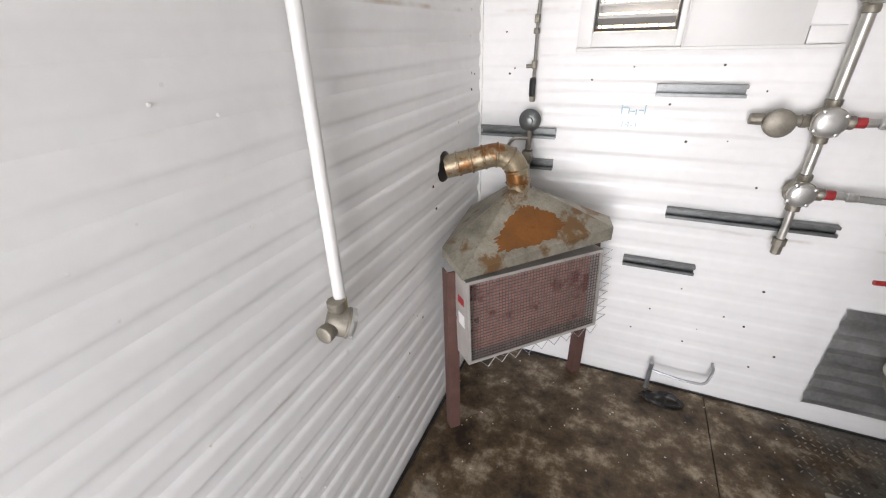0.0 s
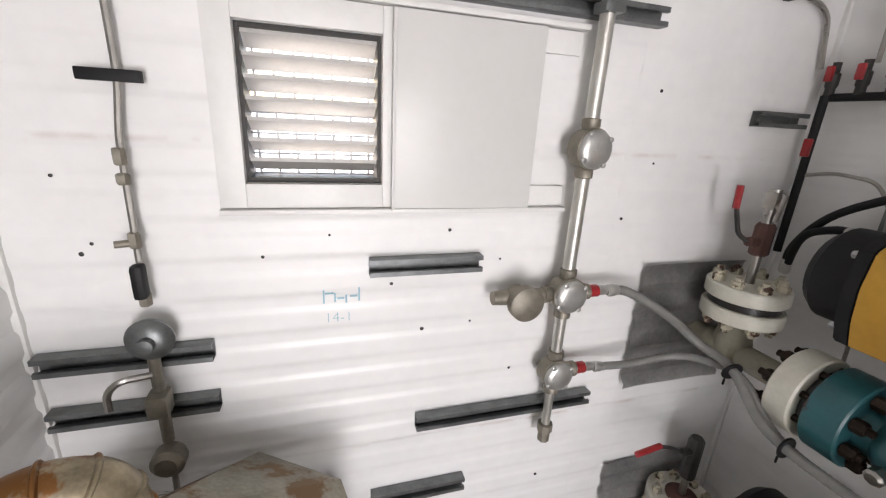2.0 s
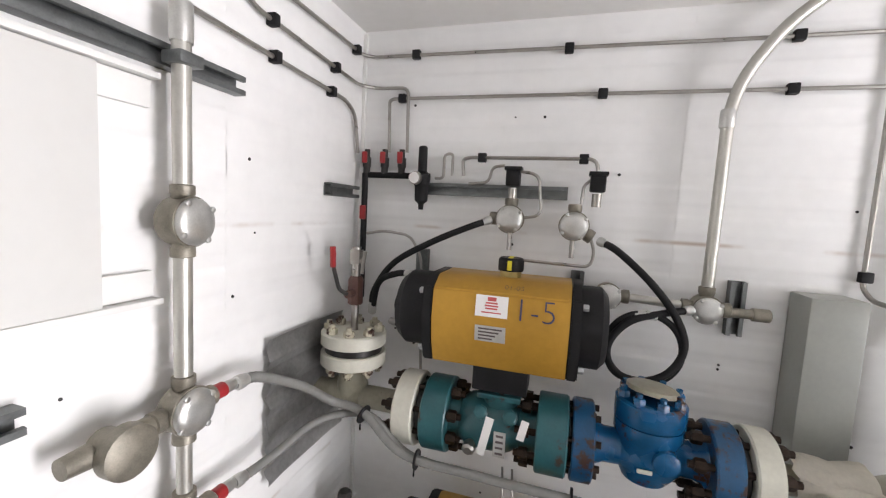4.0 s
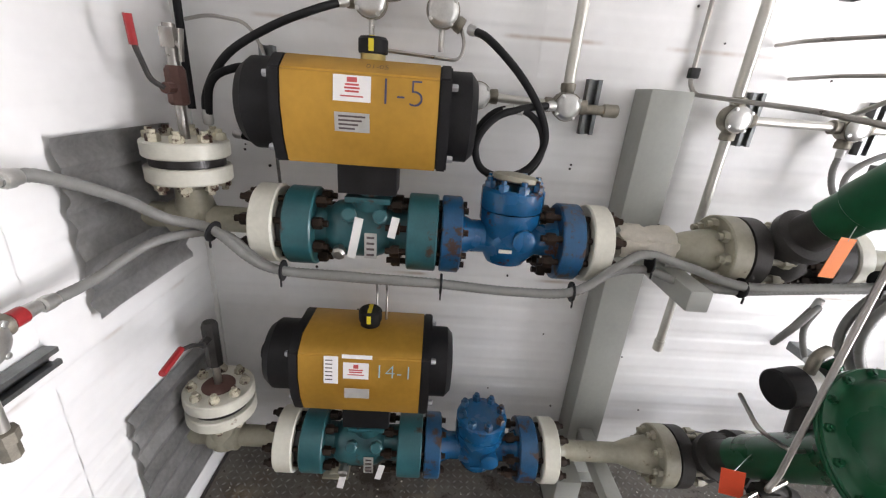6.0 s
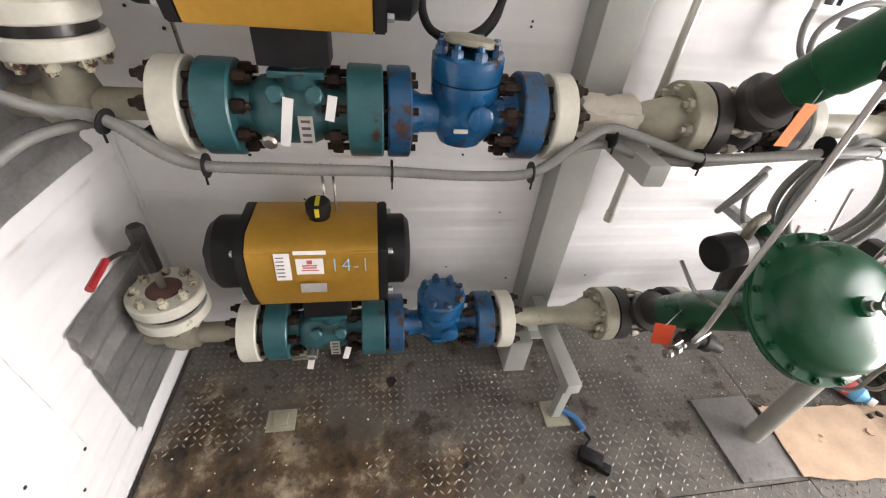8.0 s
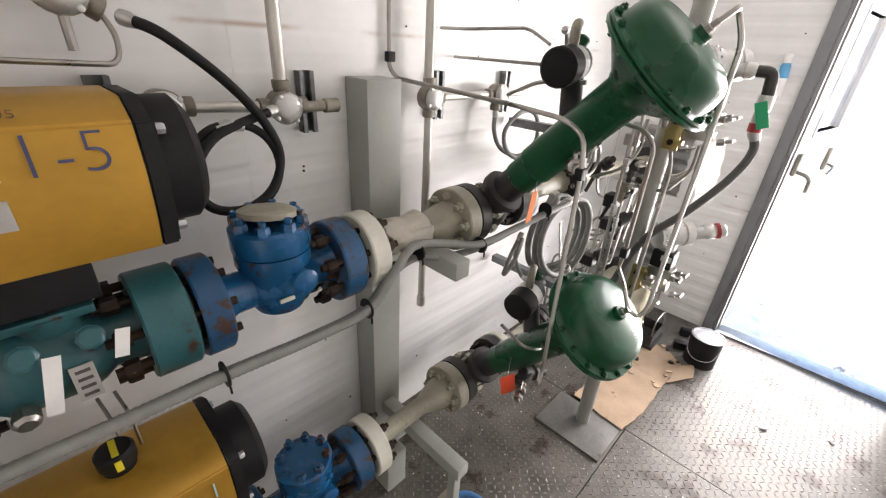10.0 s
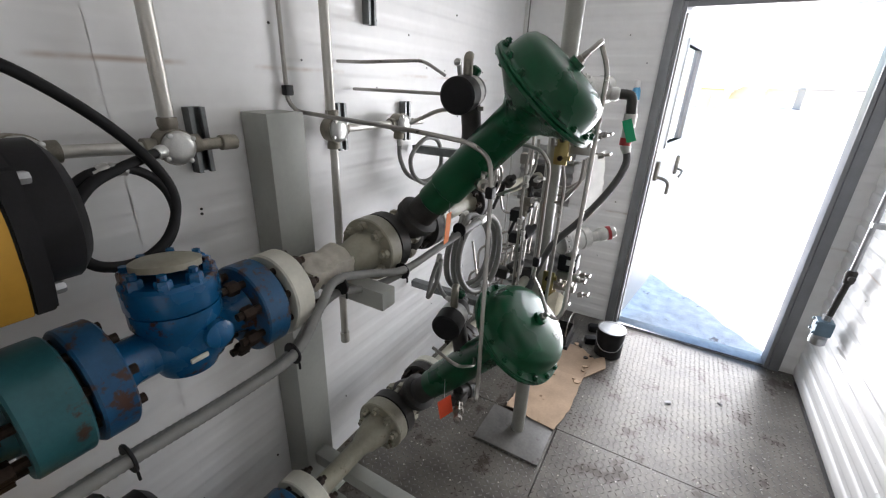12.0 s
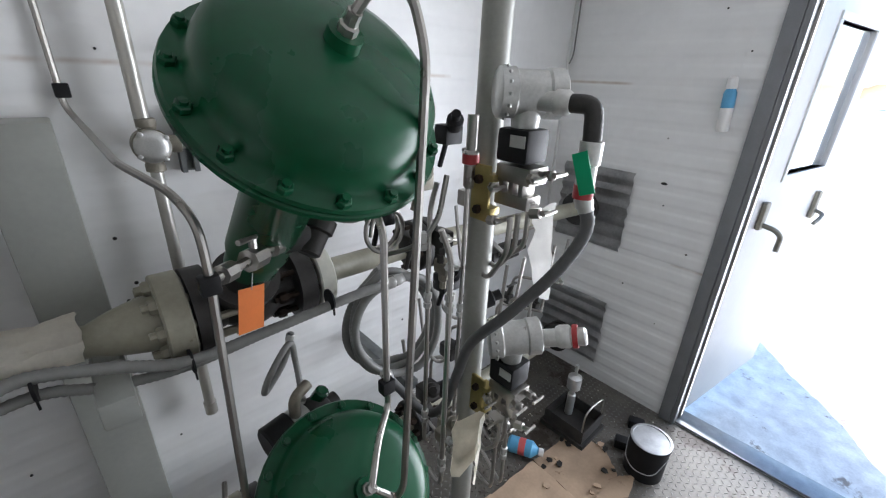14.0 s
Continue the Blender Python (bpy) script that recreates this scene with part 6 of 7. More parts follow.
    part("conduit_elbow", bm, M_DKGREY if upper else M_WHITEALU, tx)
    bm = B()
    if upper:
        cyl(bm, c + Vector((-0.134, -0.02, -0.150)), c + Vector((-0.134, -0.02, -0.175)), 0.019)
        part("red_band", bm, M_RED, tx)
        bm = B()
        box(bm, (0, 0, 0), (0.03, 0.002, 0.075), 0, Matrix.Translation(c + Vector((-0.142, 0.006, -0.125))) @ Matrix.Rotation(radians(22), 4, 'Y'))
        part("green_tape", bm, M_TAPE, tx, "strip of green tape")
    else:
        lathe(bm, c + Vector((-0.112, -0.078, 0.03)), (-0.8, -0.45, 0.25), [(0.0285, 0), (0.0285, 0.012)], 12)
        part("red_band", bm, M_RED, tx)
    # impulse tubes down
    for k, dy in enumerate((-0.02, 0.015, 0.04)):
        bm = B()
        b0 = c + Vector((-0.02, dy, -0.23))
        tube(bm, rounded([b0, b0 + Vector((0, 0, -0.08)), b0 + Vector((0.06, -0.02, -0.13 - 0.02 * k)), b0 + Vector((0.16, -0.08, -0.14 - 0.03 * k))], 0.03), 0.006, 8)
        part("impulse_tube", bm, M_STAINLESS, tx)
    return c


cu = transmitter(1.595, True)
cl = transmitter(1.035, False)
hose("flexible_conduit", [cu + Vector((-0.134, -0.02, -0.172)), (0.845, -0.14, 1.36), (0.875, -0.11, 1.27), (0.95, -0.07, 1.15), (1.04, -0.06, 1.03), (1.09, -0.07, 0.90), (1.13, -0.06, 0.76), (1.20, -0.05, 0.70), (1.26, 0.0, 0.78), (1.27, 0.04, 0.85)], 0.013, M_DKHOSE, "dark flexible conduit from transmitter down past the post", ribs=0.03, group="flexible conduits")
# secondary cable gland piece on the post
bm = B()
lathe(bm, (PX - 0.005, PY + 0.055, 1.40), (0, 0, 1), [(0.011, 0), (0.014, 0.005), (0.014, 0.05), (0.018, 0.052), (0.018, 0.075), (0.012, 0.08), (0.012, 0.15)], 10)
gl = solid("cable_gland", bm, M_STAINLESS, "bright cable gland with red ring on the post", "cable gland")
bm = B()
lathe(bm, (PX - 0.005, PY + 0.055, 1.452), (0, 0, 1), [(0.0185, 0), (0.0185, 0.02)], 10)
part("red_ring", bm, M_RED, gl)
for z0, nm in ((1.20, "white paper sheet tucked behind the tubes"), (0.70, "crumpled paper bag tied to the tubes")):
    bm = B()
    g = []
    for i in range(7):
        row = []
        for j in range(10):
            p = Vector((0.98 - 0.06 * i / 6 - 0.02 * j / 9, -0.16 + 0.02 * i / 6, z0 + 0.16 - 0.2 * j / 9 + 0.03 * i / 6)) if z0 > 1 else Vector((1.06 - 0.10 * i / 6, -0.05 + 0.03 * math.sin(i * 1.3), z0 + 0.10 - (0.14 + 0.08 * abs(math.sin(i * 0.9))) * j / 9 + 0.05 * i / 6))
            row.append(bm.verts.new(p + noise.noise_vector(p * 25) * 0.012))
        g.append(row)
    for i in range(6):
        for j in range(9):
            bm.faces.new((g[i][j], g[i + 1][j], g[i + 1][j + 1], g[i][j + 1]))
    bmesh.ops.solidify(bm, geom=bm.faces[:], thickness=0.0012)
    solid("paper_sheet" if z0 > 1 else "paper_bag", bm, M_PAPER if z0 > 1 else M_PAPEROLD, nm, "paper", smooth=60)

# tubing rack and small valves behind the post
rack = thing("valve_rack", (1.45, -0.75, 0), "cluster of small valves and steel tubes behind the post", "valve rack")
random.seed(4)
for k in range(6):
    y = -0.45 - 0.11 * k
    bm = B()
    tube(bm, rounded([(1.62, y, 0.0), (1.62, y, 0.45 + 0.12 * (k % 3)), (1.50 - 0.03 * k, y - 0.03, 0.50 + 0.12 * (k % 3)), (1.40, y - 0.06, 0.50 + 0.12 * (k % 3)), (1.38, y - 0.06, 0.95)], 0.05), 0.0075, 8)
    part("tube", bm, M_STAINLESS, rack)
    bm = B()
    q = Vector((1.44, y - 0.05, 0.50 + 0.12 * (k % 3)))
    box(bm, q, (0.05, 0.035, 0.04), 0.005)
    cyl(bm, q, q + Vector((-0.02, 0.0, 0.07)), 0.01, n=8)
    tube(bm, [q + Vector((-0.02, -0.03, 0.072)), q + Vector((-0.02, 0.03, 0.072))], 0.005, 6)
    part("valve", bm, M_CAST if k % 2 else M_DKGREY, rack)
for z in (0.62, 1.30):
    bm = B()
    span(bm, (1.36, -0.16, z), (1.74, -0.12, z + 0.035), 0.003)
    part("rail", bm, M_STRUT, rack)
for k in range(4):
    bm = B()
    q = Vector((1.30 - 0.03 * k, -0.20 - 0.05 * k, 0.62 + 0.17 * k))
    lathe(bm, q, (-0.4, -0.7, 0.3), [(0.02, 0), (0.028, 0.006), (0.028, 0.05), (0.016, 0.056), (0.016, 0.08)], 14)
    box(bm, q + Vector((0.03, 0, -0.02)), (0.06, 0.05, 0.05), 0.006)
    part("regulator", bm, M_DKGREY if k % 2 else M_BLACK, rack)
    bm = B()
    tube(bm, rounded([q, q + Vector((0.05, 0.03, -0.08)), q + Vector((0.16, 0.0, -0.1)), q + Vector((0.2, 0.0, 0.1))], 0.04), 0.006, 8)
    part("tube", bm, M_STAINLESS, rack)

for k, (x, y, z) in enumerate(((1.30, 0.02, 1.30), (1.27, -0.06, 1.22), (1.33, -0.13, 1.36), (1.22, -0.14, 1.10), (1.24, -0.10, 0.72), (1.20, -0.16, 0.58), (1.30, -0.20, 1.48))):
    bm = B()
    q = Vector((x, y, z))
    box(bm, q, (0.05, 0.06, 0.05), 0.006)
    lathe(bm, q + Vector((-0.02, 0, 0.02)), (-0.5, 0.4, 0.5), [(0.018, 0), (0.022, 0.005), (0.022, 0.035), (0.012, 0.04), (0.012, 0.06)], 12)
    cyl(bm, q, q + Vector((0.03, 0.0, -0.09)), 0.007, n=8)
    part("small_valve", bm, (M_BLACK, M_DKGREY, M_CAST)[k % 3], rack)
bm = B()
tube(bm, even(spline([(1.25 + 0.01 * k * 0.2, 0.03 + 0.05 * math.cos(k * 0.6), 1.27 + 0.055 * math.sin(k * 0.6)) for k in range(20)], 4), 0.008), 0.0055, 8)
part("pigtail", bm, M_STAINLESS, rack, "small coiled pigtail tube")

# impulse tubes, unions and gauge valves crowding round the post
def tube_union(parent, p, axis, r=0.011):
    bm = B()
    lathe(bm, p, axis, [(r * 0.7, -0.022), (r, -0.02), (r, -0.006), (r * 0.75, -0.005), (r * 0.75, 0.005), (r, 0.006), (r, 0.02), (r * 0.7, 0.022)], 6)
    part("union", bm, M_COVER, parent)


for pts, us in (
        ([(1.16, -0.04, 1.40), (1.17, -0.03, 1.34), (1.17, -0.03, 0.62), (1.22, -0.10, 0.56)], ((1.17, -0.03, 1.10), (1.17, -0.03, 0.72))),
        ([(1.01, 0.08, 1.36), (1.00, 0.06, 1.30), (1.01, 0.05, 0.66), (1.09, 0.02, 0.62)], ((1.005, 0.055, 1.2), (1.01, 0.05, 0.74))),
        ([(1.20, -0.16, 1.46), (1.20, -0.18, 1.40), (1.20, -0.18, 0.42), (1.30, -0.24, 0.36), (1.44, -0.26, 0.36)], ((1.20, -0.18, 1.0), (1.20, -0.18, 0.60))),
        ([(1.04, -0.20, 0.80), (1.04, -0.21, 0.40), (1.08, -0.24, 0.34), (1.30, -0.28, 0.34)], ((1.04, -0.207, 0.62),)),
        ([(1.00, -0.19, 0.78), (1.00, -0.20, 0.47), (1.04, -0.24, 0.41), (1.28, -0.34, 0.40)], ((1.00, -0.195, 0.60),)),
        ([(1.24, 0.05, 1.22), (1.16, 0.02, 1.26), (1.13, -0.02, 1.32), (1.14, -0.05, 1.42)], ((1.15, 0.005, 1.275),))):
    run = thing("impulse_line", pts[0], "bent stainless impulse tube with hex unions by the post", "tubing", "impulse lines")
    bm = B()
    tube(bm, rounded(pts, 0.035), 0.0062, 8)
    part("pipe", bm, M_STAINLESS, run)
    for p in us:
        tube_union(run, p, (0, 0, 1))
for k, (x, y, z, sx) in enumerate(((1.15, -0.05, 1.27, 0.05), (1.17, -0.08, 1.18, 0.045), (1.02, -0.17, 0.72, 0.05), (1.07, -0.20, 0.66, 0.045), (1.16, -0.10, 0.60, 0.05), (1.23, -0.22, 1.32, 0.055))):
    gv = thing("gauge_valve", (x, y, z), "small dark gauge valve with steel T-bar on the impulse tubes", "valve", "gauge valves")
    bm = B()
    box(bm, (x, y, z), (sx, sx * 0.7, sx * 0.8), 0.006)
    lathe(bm, (x, y, z - sx * 0.38), (0, 0, -1), [(0.013, 0), (0.013, 0.02), (0.009, 0.024), (0.009, 0.045)], 6)
    part("body", bm, (M_DKGREY, M_CAST, M_STAINLESS)[k % 3], gv)
    v = Vector((-0.75, 0.35 - 0.2 * (k % 3), 0.25)).normalized()
    bm = B()
    lathe(bm, Vector((x, y, z)) + v * sx * 0.4, v, [(0.012, 0), (0.012, 0.018), (0.007, 0.02), (0.007, 0.045)], 8)
    part("bonnet", bm, M_COVER, gv)
    bm = B()
    q = Vector((x, y, z)) + v * (sx * 0.4 + 0.042)
    cyl(bm, q - Vector((0, 0.02, 0.006)), q + Vector((0, 0.02, 0.006)), 0.004, n=8)
    part("handle", bm, M_STAINLESS, gv)

# ---- things on the floor ----
bk = thing("paint_pail", (0.825, -1.05, 0), "black paint pail with pale metal lid on the floor", "pail")
bm = B()
lathe(bm, (0.825, -1.05, 0.001), (0, 0, 1), [(0.078, 0), (0.082, 0.004), (0.083, 0.175), (0.087, 0.178), (0.087, 0.186)], 32)
part("body", bm, M_BLACK, bk)
bm = B()
lathe(bm, (0.825, -1.05, 0.1865), (0, 0, 1), [(0.085, 0), (0.086, 0.004), (0.076, 0.006), (0.074, 0.002), (0.001, 0.0025)], 32)
part("lid", bm, M_GALV, bk, "dusty pale metal lid")
bm = B()
tube(bm, rounded([(0.74, -1.05, 0.14), (0.76, -0.96, 0.08), (0.84, -0.958, 0.06), (0.89, -0.975, 0.09), (0.912, -1.05, 0.14)], 0.05), 0.002, 6)
part("bail", bm, M_GALV, bk)
for x, y in ((0.955, -1.27), (0.945, -1.10)):
    bm = B()
    box(bm, (x, y, 0.026), (0.075, 0.05, 0.05), 0.01, Matrix.Translation((x, y, 0)) @ Matrix.Rotation(0.4, 4, 'Z') @ Matrix.Translation((-x, -y, 0)))
    solid("black_block", bm, M_BLACK, "black rubber wheel chock on the floor", "block", "black blocks")
bt = thing("drip_tray", (1.18, -1.01, 0), "black oily metal drip tray with a small pump fitting", "tray")
bm = B()
for a, b in (((1.07, -1.12, 0.03), (1.28, -0.93, 0.036)), ((1.07, -1.12, 0.036), (1.075, -0.93, 0.10)), ((1.275, -1.12, 0.036), (1.28, -0.93, 0.10)), ((1.0755, -1.12, 0.036), (1.2745, -1.115, 0.10)), ((1.0755, -0.935, 0.036), (1.2745, -0.93, 0.10))):
    span(bm, a, b)
span(bm, (1.055, -1.13, 0.001), (1.295, -0.92, 0.0295), 0.004)
part("tray", bm, M_DKGREY, bt)
bm = B()
tube(bm, rounded([(1.08, -1.117, 0.10), (1.08, -1.117, 0.20), (1.08, -1.0, 0.22), (1.08, -0.933, 0.20), (1.08, -0.933, 0.10)], 0.05), 0.004, 8)
part("handle", bm, M_STAINLESS, bt)
bm = B()
lathe(bm, (1.22, -1.06, 0.036), (0, 0, 1), [(0.02, 0), (0.02, 0.12), (0.014, 0.125), (0.014, 0.16), (0.034, 0.165), (0.034, 0.23), (0.02, 0.24), (0.008, 0.242), (0.008, 0.30)], 18)
part("pump", bm, M_WHITEALU, bt, "small silver pump fitting")
bm = B()
lathe(bm, (1.235, -0.70, 0.042), (-0.85, -0.4, 0.05), [(0.03, -0.07), (0.038, -0.06), (0.038, 0.04), (0.016, 0.065), (0.016, 0.08)], 20)
b1 = solid("plastic_bottle", bm, M_CANBLUE, "pale blue plastic bottle lying on the floor", "bottle")
bm = B()
lathe(bm, (1.235, -0.70, 0.042), (-0.85, -0.4, 0.05), [(0.0385, -0.02), (0.0385, 0.01)], 20)
part("label", bm, M_INKRED, b1)
bm = B()
lathe(bm, (1.235, -0.70, 0.042), (-0.85, -0.4, 0.05), [(0.018, 0.072), (0.018, 0.092)], 14)
part("cap", bm, M_PAPER, b1)
# flattened cardboard
cb = thing("cardboard_sheet", (1.03, -0.6, 0.005), "flattened brown cardboard box with creases and torn edges", "cardboard")
for k, pts in enumerate((((0.935, -0.20), (1.20, -0.235), (1.19, -0.42), (0.90, -0.40)), ((0.905, -0.405), (1.19, -0.425), (1.175, -0.70), (0.90, -0.68)), ((0.90, -0.685), (1.175, -0.705), (1.15, -1.0), (0.99, -1.02), (0.88, -0.93)), ((0.80, -0.86), (0.895, -0.70), (0.89, -0.90), (0.83, -0.99)))):
    bm = B()
    outline = []
    for (xa, ya), (xb, yb) in zip(pts, pts[1:] + pts[:1]):
        for i in range(7):
            t = i / 7
            outline.append((xa + (xb - xa) * t + random.uniform(-0.003, 0.003), ya + (yb - ya) * t + random.uniform(-0.003, 0.003)))
    zb = (0.0155, 0.0075, 0.003, 0.0085)[k]
    lo_, hi_ = [bm.verts.new((x, y, zb)) for x, y in outline], [bm.verts.new((x, y, zb + 0.0045)) for x, y in outline]
    bm.faces.new(lo_)
    bm.faces.new(hi_)
    for i in range(len(outline)):
        j = (i + 1) % len(outline)
        bm.faces.new((lo_[i], lo_[j], hi_[j], hi_[i]))
    part("panel", bm, M_CARD, cb)
# torn scraps on and beside the cardboard
for k in range(16):
    x, y, w = random.uniform(0.86, 1.16), random.uniform(-1.02, -0.62), random.uniform(0.008, 0.022)
    bm = B()
    ring = [(x + w * random.uniform(0.5, 1.1) * math.cos(a * 1.047), y + w * random.uniform(0.5, 1.1) * math.sin(a * 1.047)) for a in range(6)]
    lo_, hi_ = [bm.verts.new((p, q, 0.0135)) for p, q in ring], [bm.verts.new((p, q, 0.0165 + random.uniform(0, 0.003))) for p, q in ring]
    bm.faces.new(lo_)
    bm.faces.new(hi_)
    for i in range(6):
        bm.faces.new((lo_[i], lo_[(i + 1) % 6], hi_[(i + 1) % 6], hi_[i]))
    solid("dirt_scrap", bm, M_OILGAP if k % 2 else M_CARD, "small torn scrap lying on the cardboard", "scrap", "cardboard scraps")
# plug-in cord with blue cable by the stand
cd = thing("power_cord", (1.12, 0.53, 0), "blue cable with black connector lying on the floor", "cable")
bm = B()
tube(bm, even(spline([(1.265, 0.60, 0.014), (1.235, 0.56, 0.014), (1.20, 0.545, 0.014), (1.17, 0.54, 0.014)]), 0.01), 0.012, 10)
part("sleeve", bm, M_CABLEBLUE, cd)
bm = B()
tube(bm, even(spline([(1.17, 0.54, 0.012), (1.14, 0.53, 0.012), (1.12, 0.555, 0.012), (1.10, 0.57, 0.014)]), 0.01), 0.007, 8)
part("cord", bm, M_RUBBER, cd)
bm = B()
box(bm, (0, 0, 0), (0.05, 0.085, 0.035), 0.008, Matrix.Translation((1.075, 0.56, 0.022)) @ Matrix.Rotation(radians(-35), 4, 'Z'))
box(bm, (0, 0, 0), (0.035, 0.05, 0.03), 0.008, Matrix.Translation((1.035, 0.53, 0.022)) @ Matrix.Rotation(radians(-35), 4, 'Z'))
part("connector", bm, M_BLACK, cd)
# litter
random.seed(21)
vs, fs = [], []
for i in range(900):
    x, y = random.uniform(XW + 0.03, XE - 0.05), random.uniform(YS + 0.03, YN - 0.03)
    if y > 0.4 and random.random() < 0.3:
        continue
    s, a = random.uniform(0.0015, 0.005), random.uniform(0, 6.28)
    k = len(vs)
    for q in range(4):
        vs.append((x + s * math.cos(a + q * 1.57) * random.uniform(0.5, 1.3), y + s * math.sin(a + q * 1.57) * random.uniform(0.5, 1.3), 0.0021))
    vs.append((x, y, 0.0021 + s * random.uniform(0.3, 0.9)))
    fs += [(k, k + 1, k + 4), (k + 1, k + 2, k + 4), (k + 2, k + 3, k + 4), (k + 3, k, k + 4)]
me = bpy.data.meshes.new("litter")
me.from_pydata(vs, [], fs)
me.materials.append(M_PAPEROLD)
tagged(new("floor_litter", me), "scattered pale grit and snow crumbs on the floor", "litter", kind="stuff")
for x, y, s in ((0.45, -0.75, 0.03), (1.32, 0.55, 0.035), (0.95, 0.60, 0.02), (1.1, 1.0, 0.025), (0.2, -0.9, 0.02), (1.45, 1.25, 0.03)):
    s *= 0.6
    bm = B()
    bmesh.ops.create_icosphere(bm, subdivisions=2, radius=s)
    for v in bm.verts:
        v.co += noise.noise_vector(v.co * 60 + Vector((x, y, 0)) * 9) * s * 0.7
        v.co = Vector((v.co.x + x, v.co.y + y, max(0.0021, v.co.z * 0.35 + 0.004)))
    solid("dirt_clod", bm, M_OILGAP, "small dark clod of dirt on the plate", "dirt", "dirt clods")
# aerosol can on the south wall
ac = thing("aerosol_can", (1.0, YS + 0.03, 1.46), "white and cyan spray can hung on the wall", "spray can")
bm = B()
lathe(bm, (0.995, YS + 0.035, 1.455), (0.06, 0, 1), [(0.02, 0), (0.023, 0.004), (0.023, 0.09)], 20)
part("can", bm, M_PAPER, ac)
bm = B()
lathe(bm, (1.0004, YS + 0.035, 1.545), (0.06, 0, 1), [(0.0232, 0), (0.0232, 0.055), (0.017, 0.07)], 20)
part("can_band", bm, M_CANBLUE, ac)
bm = B()
lathe(bm, (1.0046, YS + 0.035, 1.615), (0.06, 0, 1), [(0.018, 0), (0.02, 0.003), (0.018, 0.04), (0.012, 0.045)], 16)
part("cap", bm, M_PAPER, ac, "white cap")
bm = B()
tube(bm, rounded([(1.735, YS + 0.014, 2.3), (1.735, YS + 0.014, 1.74), (1.742, YS + 0.03, 1.70)], 0.03), 0.004, 6)
solid("wall_wire", bm, M_GREYHOSE, "thin grey wire down the wall", "wire")

# ---- catalytic heater in the corner ----
fl, fr = Vector((-0.075, 1.385, 0)), Vector((0.395, 1.865, 0))
ex = (fr - fl).normalized()
ey = Vector((-ex.y, ex.x, 0))
HW = (fr - fl).length
HT = Matrix((ex, ey, Vector((0, 0, 1)))).transposed().to_4x4()
HT.translation = fl
ht = thing("gas_heater", fl.lerp(fr, 0.5), "rusty catalytic gas heater with wire guard and sheet-metal hood", "heater")
# legs of brown angle steel
for x, y, h in ((-0.11, 1.445, 0.80), (0.335, 1.985, 0.78)):
    LM = Matrix.Translation((x, y, 0)) @ Matrix.Rotation(radians(45), 4, 'Z')
    bm = B()
    box(bm, (0.022, 0, h / 2), (0.046, 0.004, h), 0, LM)
    box(bm, (0.001, 0.0225, h / 2), (0.004, 0.041, h), 0, LM)
    part("leg", bm, M_BROWNLEG, ht, "brown angle-steel leg")
for a, b in (((-0.09, 1.47), (0.0, 1.48)), ((0.335, 1.99), (0.345, 1.87))):
    bm = B()
    cyl(bm, (*a, 0.60), (*b, 0.60), 0.012, n=8)
    part("brace", bm, M_BROWNLEG, ht)
TB_ = HT @ Matrix.Translation((0, 0, 0.455)) @ Matrix.Rotation(radians(-4), 4, 'X')
bm = B()
for a, b in (((0.05, -0.05, 0), (HW - 0.04, 0.05, 0.012)), ((0.05, -0.05, 0.333), (HW - 0.04, 0.05, 0.345)), ((0.05, -0.05, 0.012), (0.062, 0.05, 0.333)), ((HW - 0.052, -0.05, 0.012), (HW - 0.04, 0.05, 0.333)), ((0.062, 0.04, 0.012), (HW - 0.052, 0.05, 0.333))):
    box(bm, [(p + q) / 2 for p, q in zip(a, b)], [q - p for p, q in zip(a, b)], 0, TB_)
part("case", bm, M_HEATER, ht, "grey steel heater case")
bm = B()
box(bm, (HW / 2 + 0.005, 0.02, 0.172), (HW - 0.114, 0.03, 0.32), 0, TB_)
part("element", bm, M_ELEMENT, ht, "pinkish ceramic heating face")
bm = B()
nx, nz = 44, 26
for i in range(nx):
    x = 0.065 + (HW - 0.12) * i / (nx - 1)
    box(bm, (x, -0.043, 0.172), (0.0018, 0.0018, 0.32), 0, TB_)
for j in range(nz):
    zz = 0.014 + 0.316 * j / (nz - 1)
    box(bm, (HW / 2 + 0.005, -0.0455, zz), (HW - 0.115, 0.002, 0.002), 0, TB_)
tagged(part("wire_guard", bm, M_STRUT, ht, "fine wire grille"), kind="stuff")
bm = B()
for k in range(9):
    z = 0.02 + k * 0.037
    tube(bm, [TB_ @ Vector(v) for v in ((HW - 0.045, -0.05, z), (HW + 0.005, -0.05, z + 0.018), (HW - 0.045, -0.05, z + 0.037))], 0.0016, 6)
for k in range(9):
    x = 0.10 + k * 0.06
    tube(bm, [TB_ @ Vector(v) for v in ((x, -0.05, 0.0), (x + 0.03, -0.05, -0.035), (x + 0.06, -0.05, 0.0))], 0.0016, 6)
part("guard_loops", bm, M_GALV, ht, "bent wire guard ends")
for z, h in ((0.25, 0.03), (0.17, 0.05)):
    bm = B()
    box(bm, (0.0492, 0.0, z), (0.001, 0.05, h), 0, TB_)
    part("sticker", bm, M_RED if h < 0.04 else M_PAPER, ht)
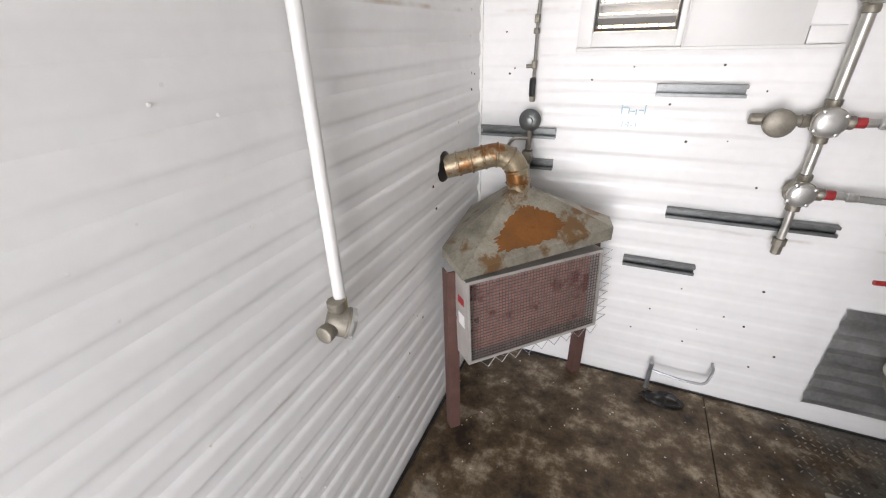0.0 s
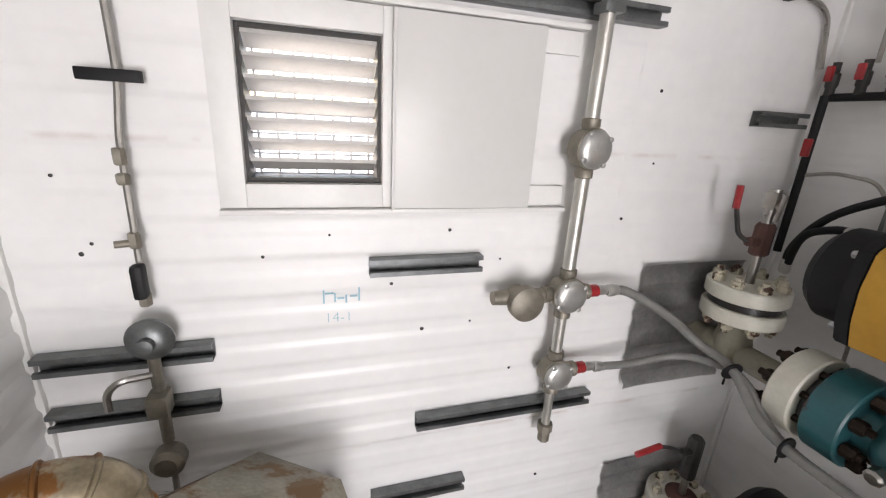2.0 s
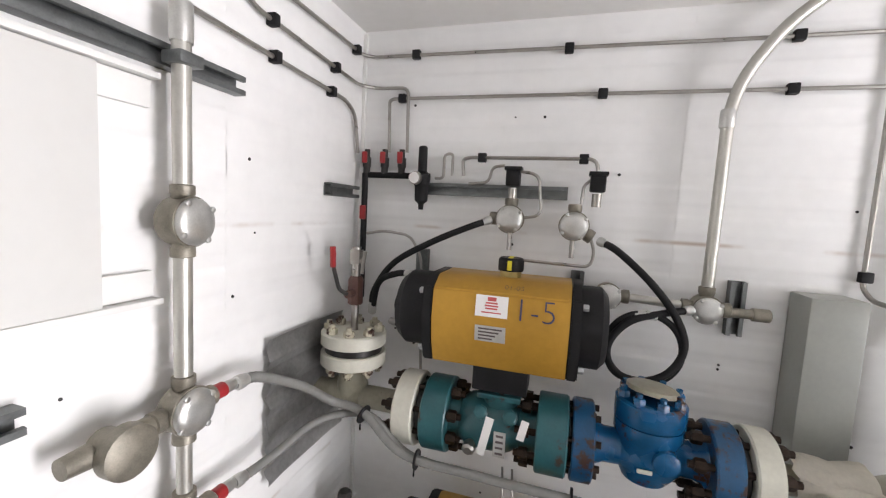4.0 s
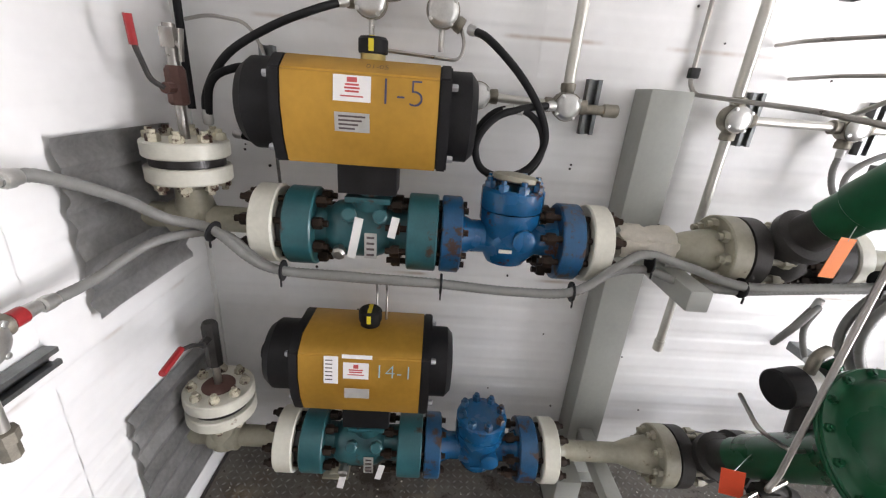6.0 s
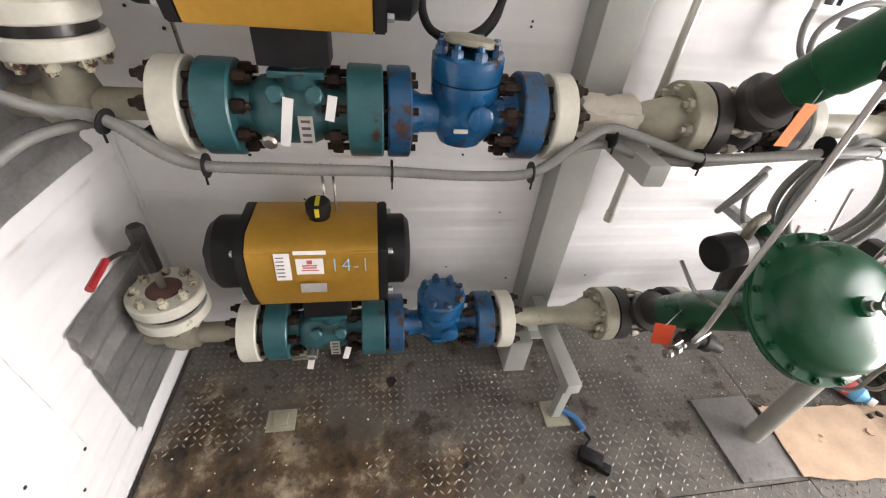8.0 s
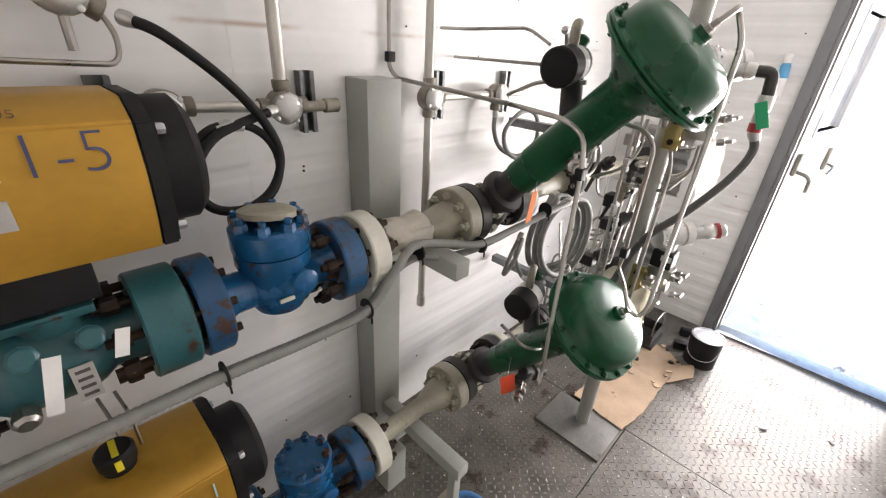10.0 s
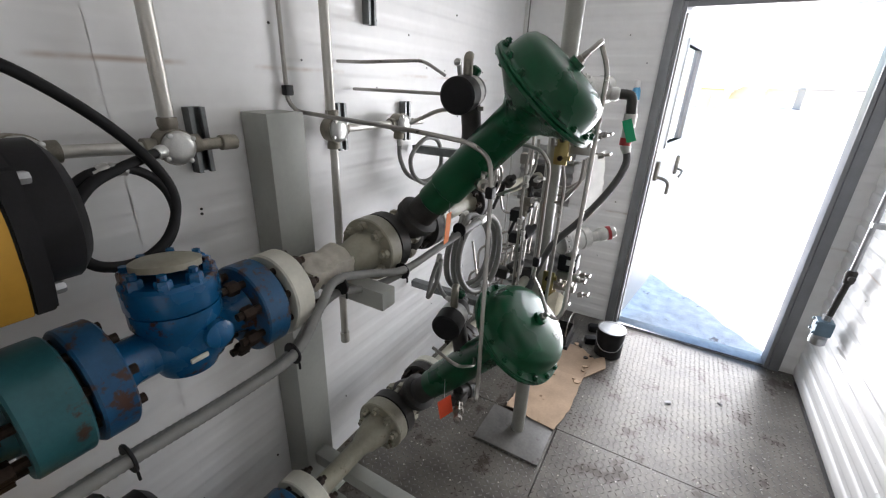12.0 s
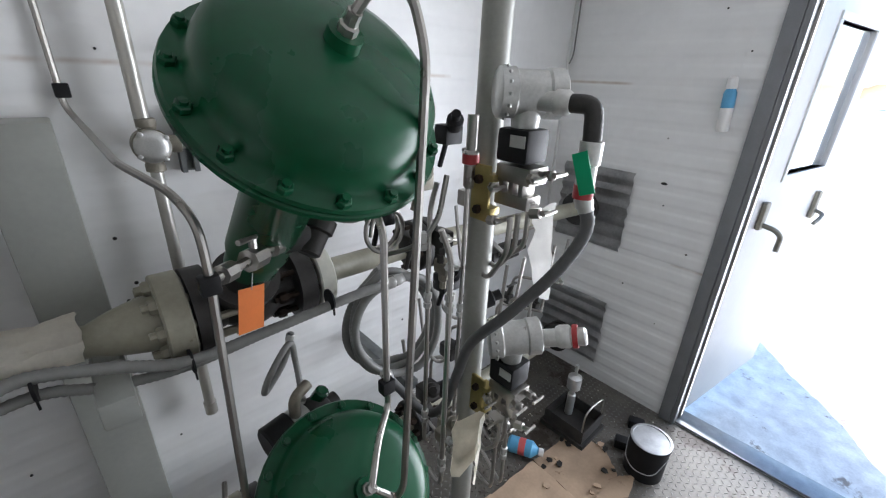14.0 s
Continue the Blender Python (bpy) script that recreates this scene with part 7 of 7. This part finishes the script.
# hood
hood = thing("hood", (0.05, 1.8, 0.79), "galvanised heater hood with a large orange rust stain", "hood")
base = [Vector((-0.03, 1.385, 0)), Vector((0.405, 1.815, 0)), Vector((0.385, 1.90, 0)), Vector((0.20, 2.03, 0)), Vector((-0.18, 1.88, 0)), Vector((-0.15, 1.50, 0))]
pk = Vector((0.055, 1.765, 1.03))
tops = [pk + Vector((q.x - 0.055, q.y - 1.765, 0)).normalized() * 0.05 for q in base]
bm = B()
LOZ, UPZ = (0.822, 0.848, 0.852, 0.85, 0.84, 0.83), (0.848, 0.898, 0.905, 0.90, 0.88, 0.868)
upc = [p + Vector((0, 0, q)) for p, q in zip(base, UPZ)]
lo = [bm.verts.new(p + Vector((0, 0, q))) for p, q in zip(base, LOZ)]
up_ = [bm.verts.new(p) for p in upc]
tp = [bm.verts.new(p) for p in tops]
for i in range(6):
    j = (i + 1) % 6
    bm.faces.new((lo[i], lo[j], up_[j], up_[i]))
    if i:
        bm.faces.new((up_[i], up_[j], tp[j], tp[i]))
gr = [[bm.verts.new(upc[0].lerp(upc[1], a / 8).lerp(tops[0].lerp(tops[1], a / 8), b / 8)) for b in range(9)] for a in range(9)]
for a in range(8):
    for b in range(8):
        bm.faces.new((gr[a][b], gr[a + 1][b], gr[a + 1][b + 1], gr[a][b + 1]))
bmesh.ops.remove_doubles(bm, verts=bm.verts, dist=0.0004)
bmesh.ops.recalc_face_normals(bm, faces=bm.faces)
bmesh.ops.triangulate(bm, faces=bm.faces[:])
bmesh.ops.solidify(bm, geom=bm.faces[:], thickness=0.0025)
part("shell", bm, M_RUSTSHEET, hood, smooth=20)


# rust crust: a thin ragged skin following the front slope
def slope(u, v):
    return upc[0].lerp(upc[1], u).lerp(tops[0].lerp(tops[1], u), v)


bm = B()
up_n = (upc[1] - upc[0]).cross(tops[0] - upc[0]).normalized()
up_n = up_n if up_n.z > 0 else -up_n
ctr_v = bm.verts.new(slope(0.44, 0.36) + up_n * 0.007)
prev = None
for k in range(1, 7):
    ring = []
    for i in range(120):
        a = 2 * math.pi * i / 120
        w = 1 + 0.15 * noise.noise(Vector((math.cos(a) * 2, math.sin(a) * 2, 3))) + 0.16 * noise.noise(Vector((math.cos(a) * 9, math.sin(a) * 9, 1))) + 0.10 * noise.noise(Vector((math.cos(a) * 24, math.sin(a) * 24, 5)))
        w *= k / 6
        ring.append(bm.verts.new(slope(0.44 + 0.30 * w * math.cos(a), 0.36 + (0.36 if math.sin(a) > 0 else 0.27) * w * math.sin(a)) + up_n * (0.007 - 0.003 * k / 6)))
    for i in range(120):
        j = (i + 1) % 120
        bm.faces.new((ctr_v, ring[i], ring[j]) if prev is None else (prev[i], ring[i], ring[j], prev[j]))
    prev = ring
part("rust_patch", bm, M_RUSTSTAIN, hood, "orange rust crust", smooth=60)
# flue
fp = rounded([pk + Vector((0, 0, -0.01)), (0.04, 1.755, 1.13), (-0.02, 1.735, 1.16), (-0.206, 1.665, 1.11)], 0.06, 8)
bm = B()
fpe = even(fp, 0.012)
P = [Vector(p) for p in fpe]
tube(bm, P, 0.042, 20)
flu = thing("flue_pipe", pk, "rusty segmented galvanised flue elbow into the wall", "flue")
part("pipe", bm, M_FLUE, flu)
for i in range(3, len(P) - 2, 4):
    d = (P[i + 1] - P[i - 1]).normalized()
    bm = B()
    lathe(bm, P[i], d, [(0.0422, -0.005), (0.0462, -0.002), (0.0462, 0.002), (0.0422, 0.005)], 20)
    part("crimp", bm, M_FLUE, flu)
bm = B()
lathe(bm, (XW + 0.004, 1.663, 1.113), (1, 0, 0), [(0.058, 0), (0.056, 0.003), (0.044, 0.006)], 24)
part("wall_collar", bm, M_OILGAP, flu)
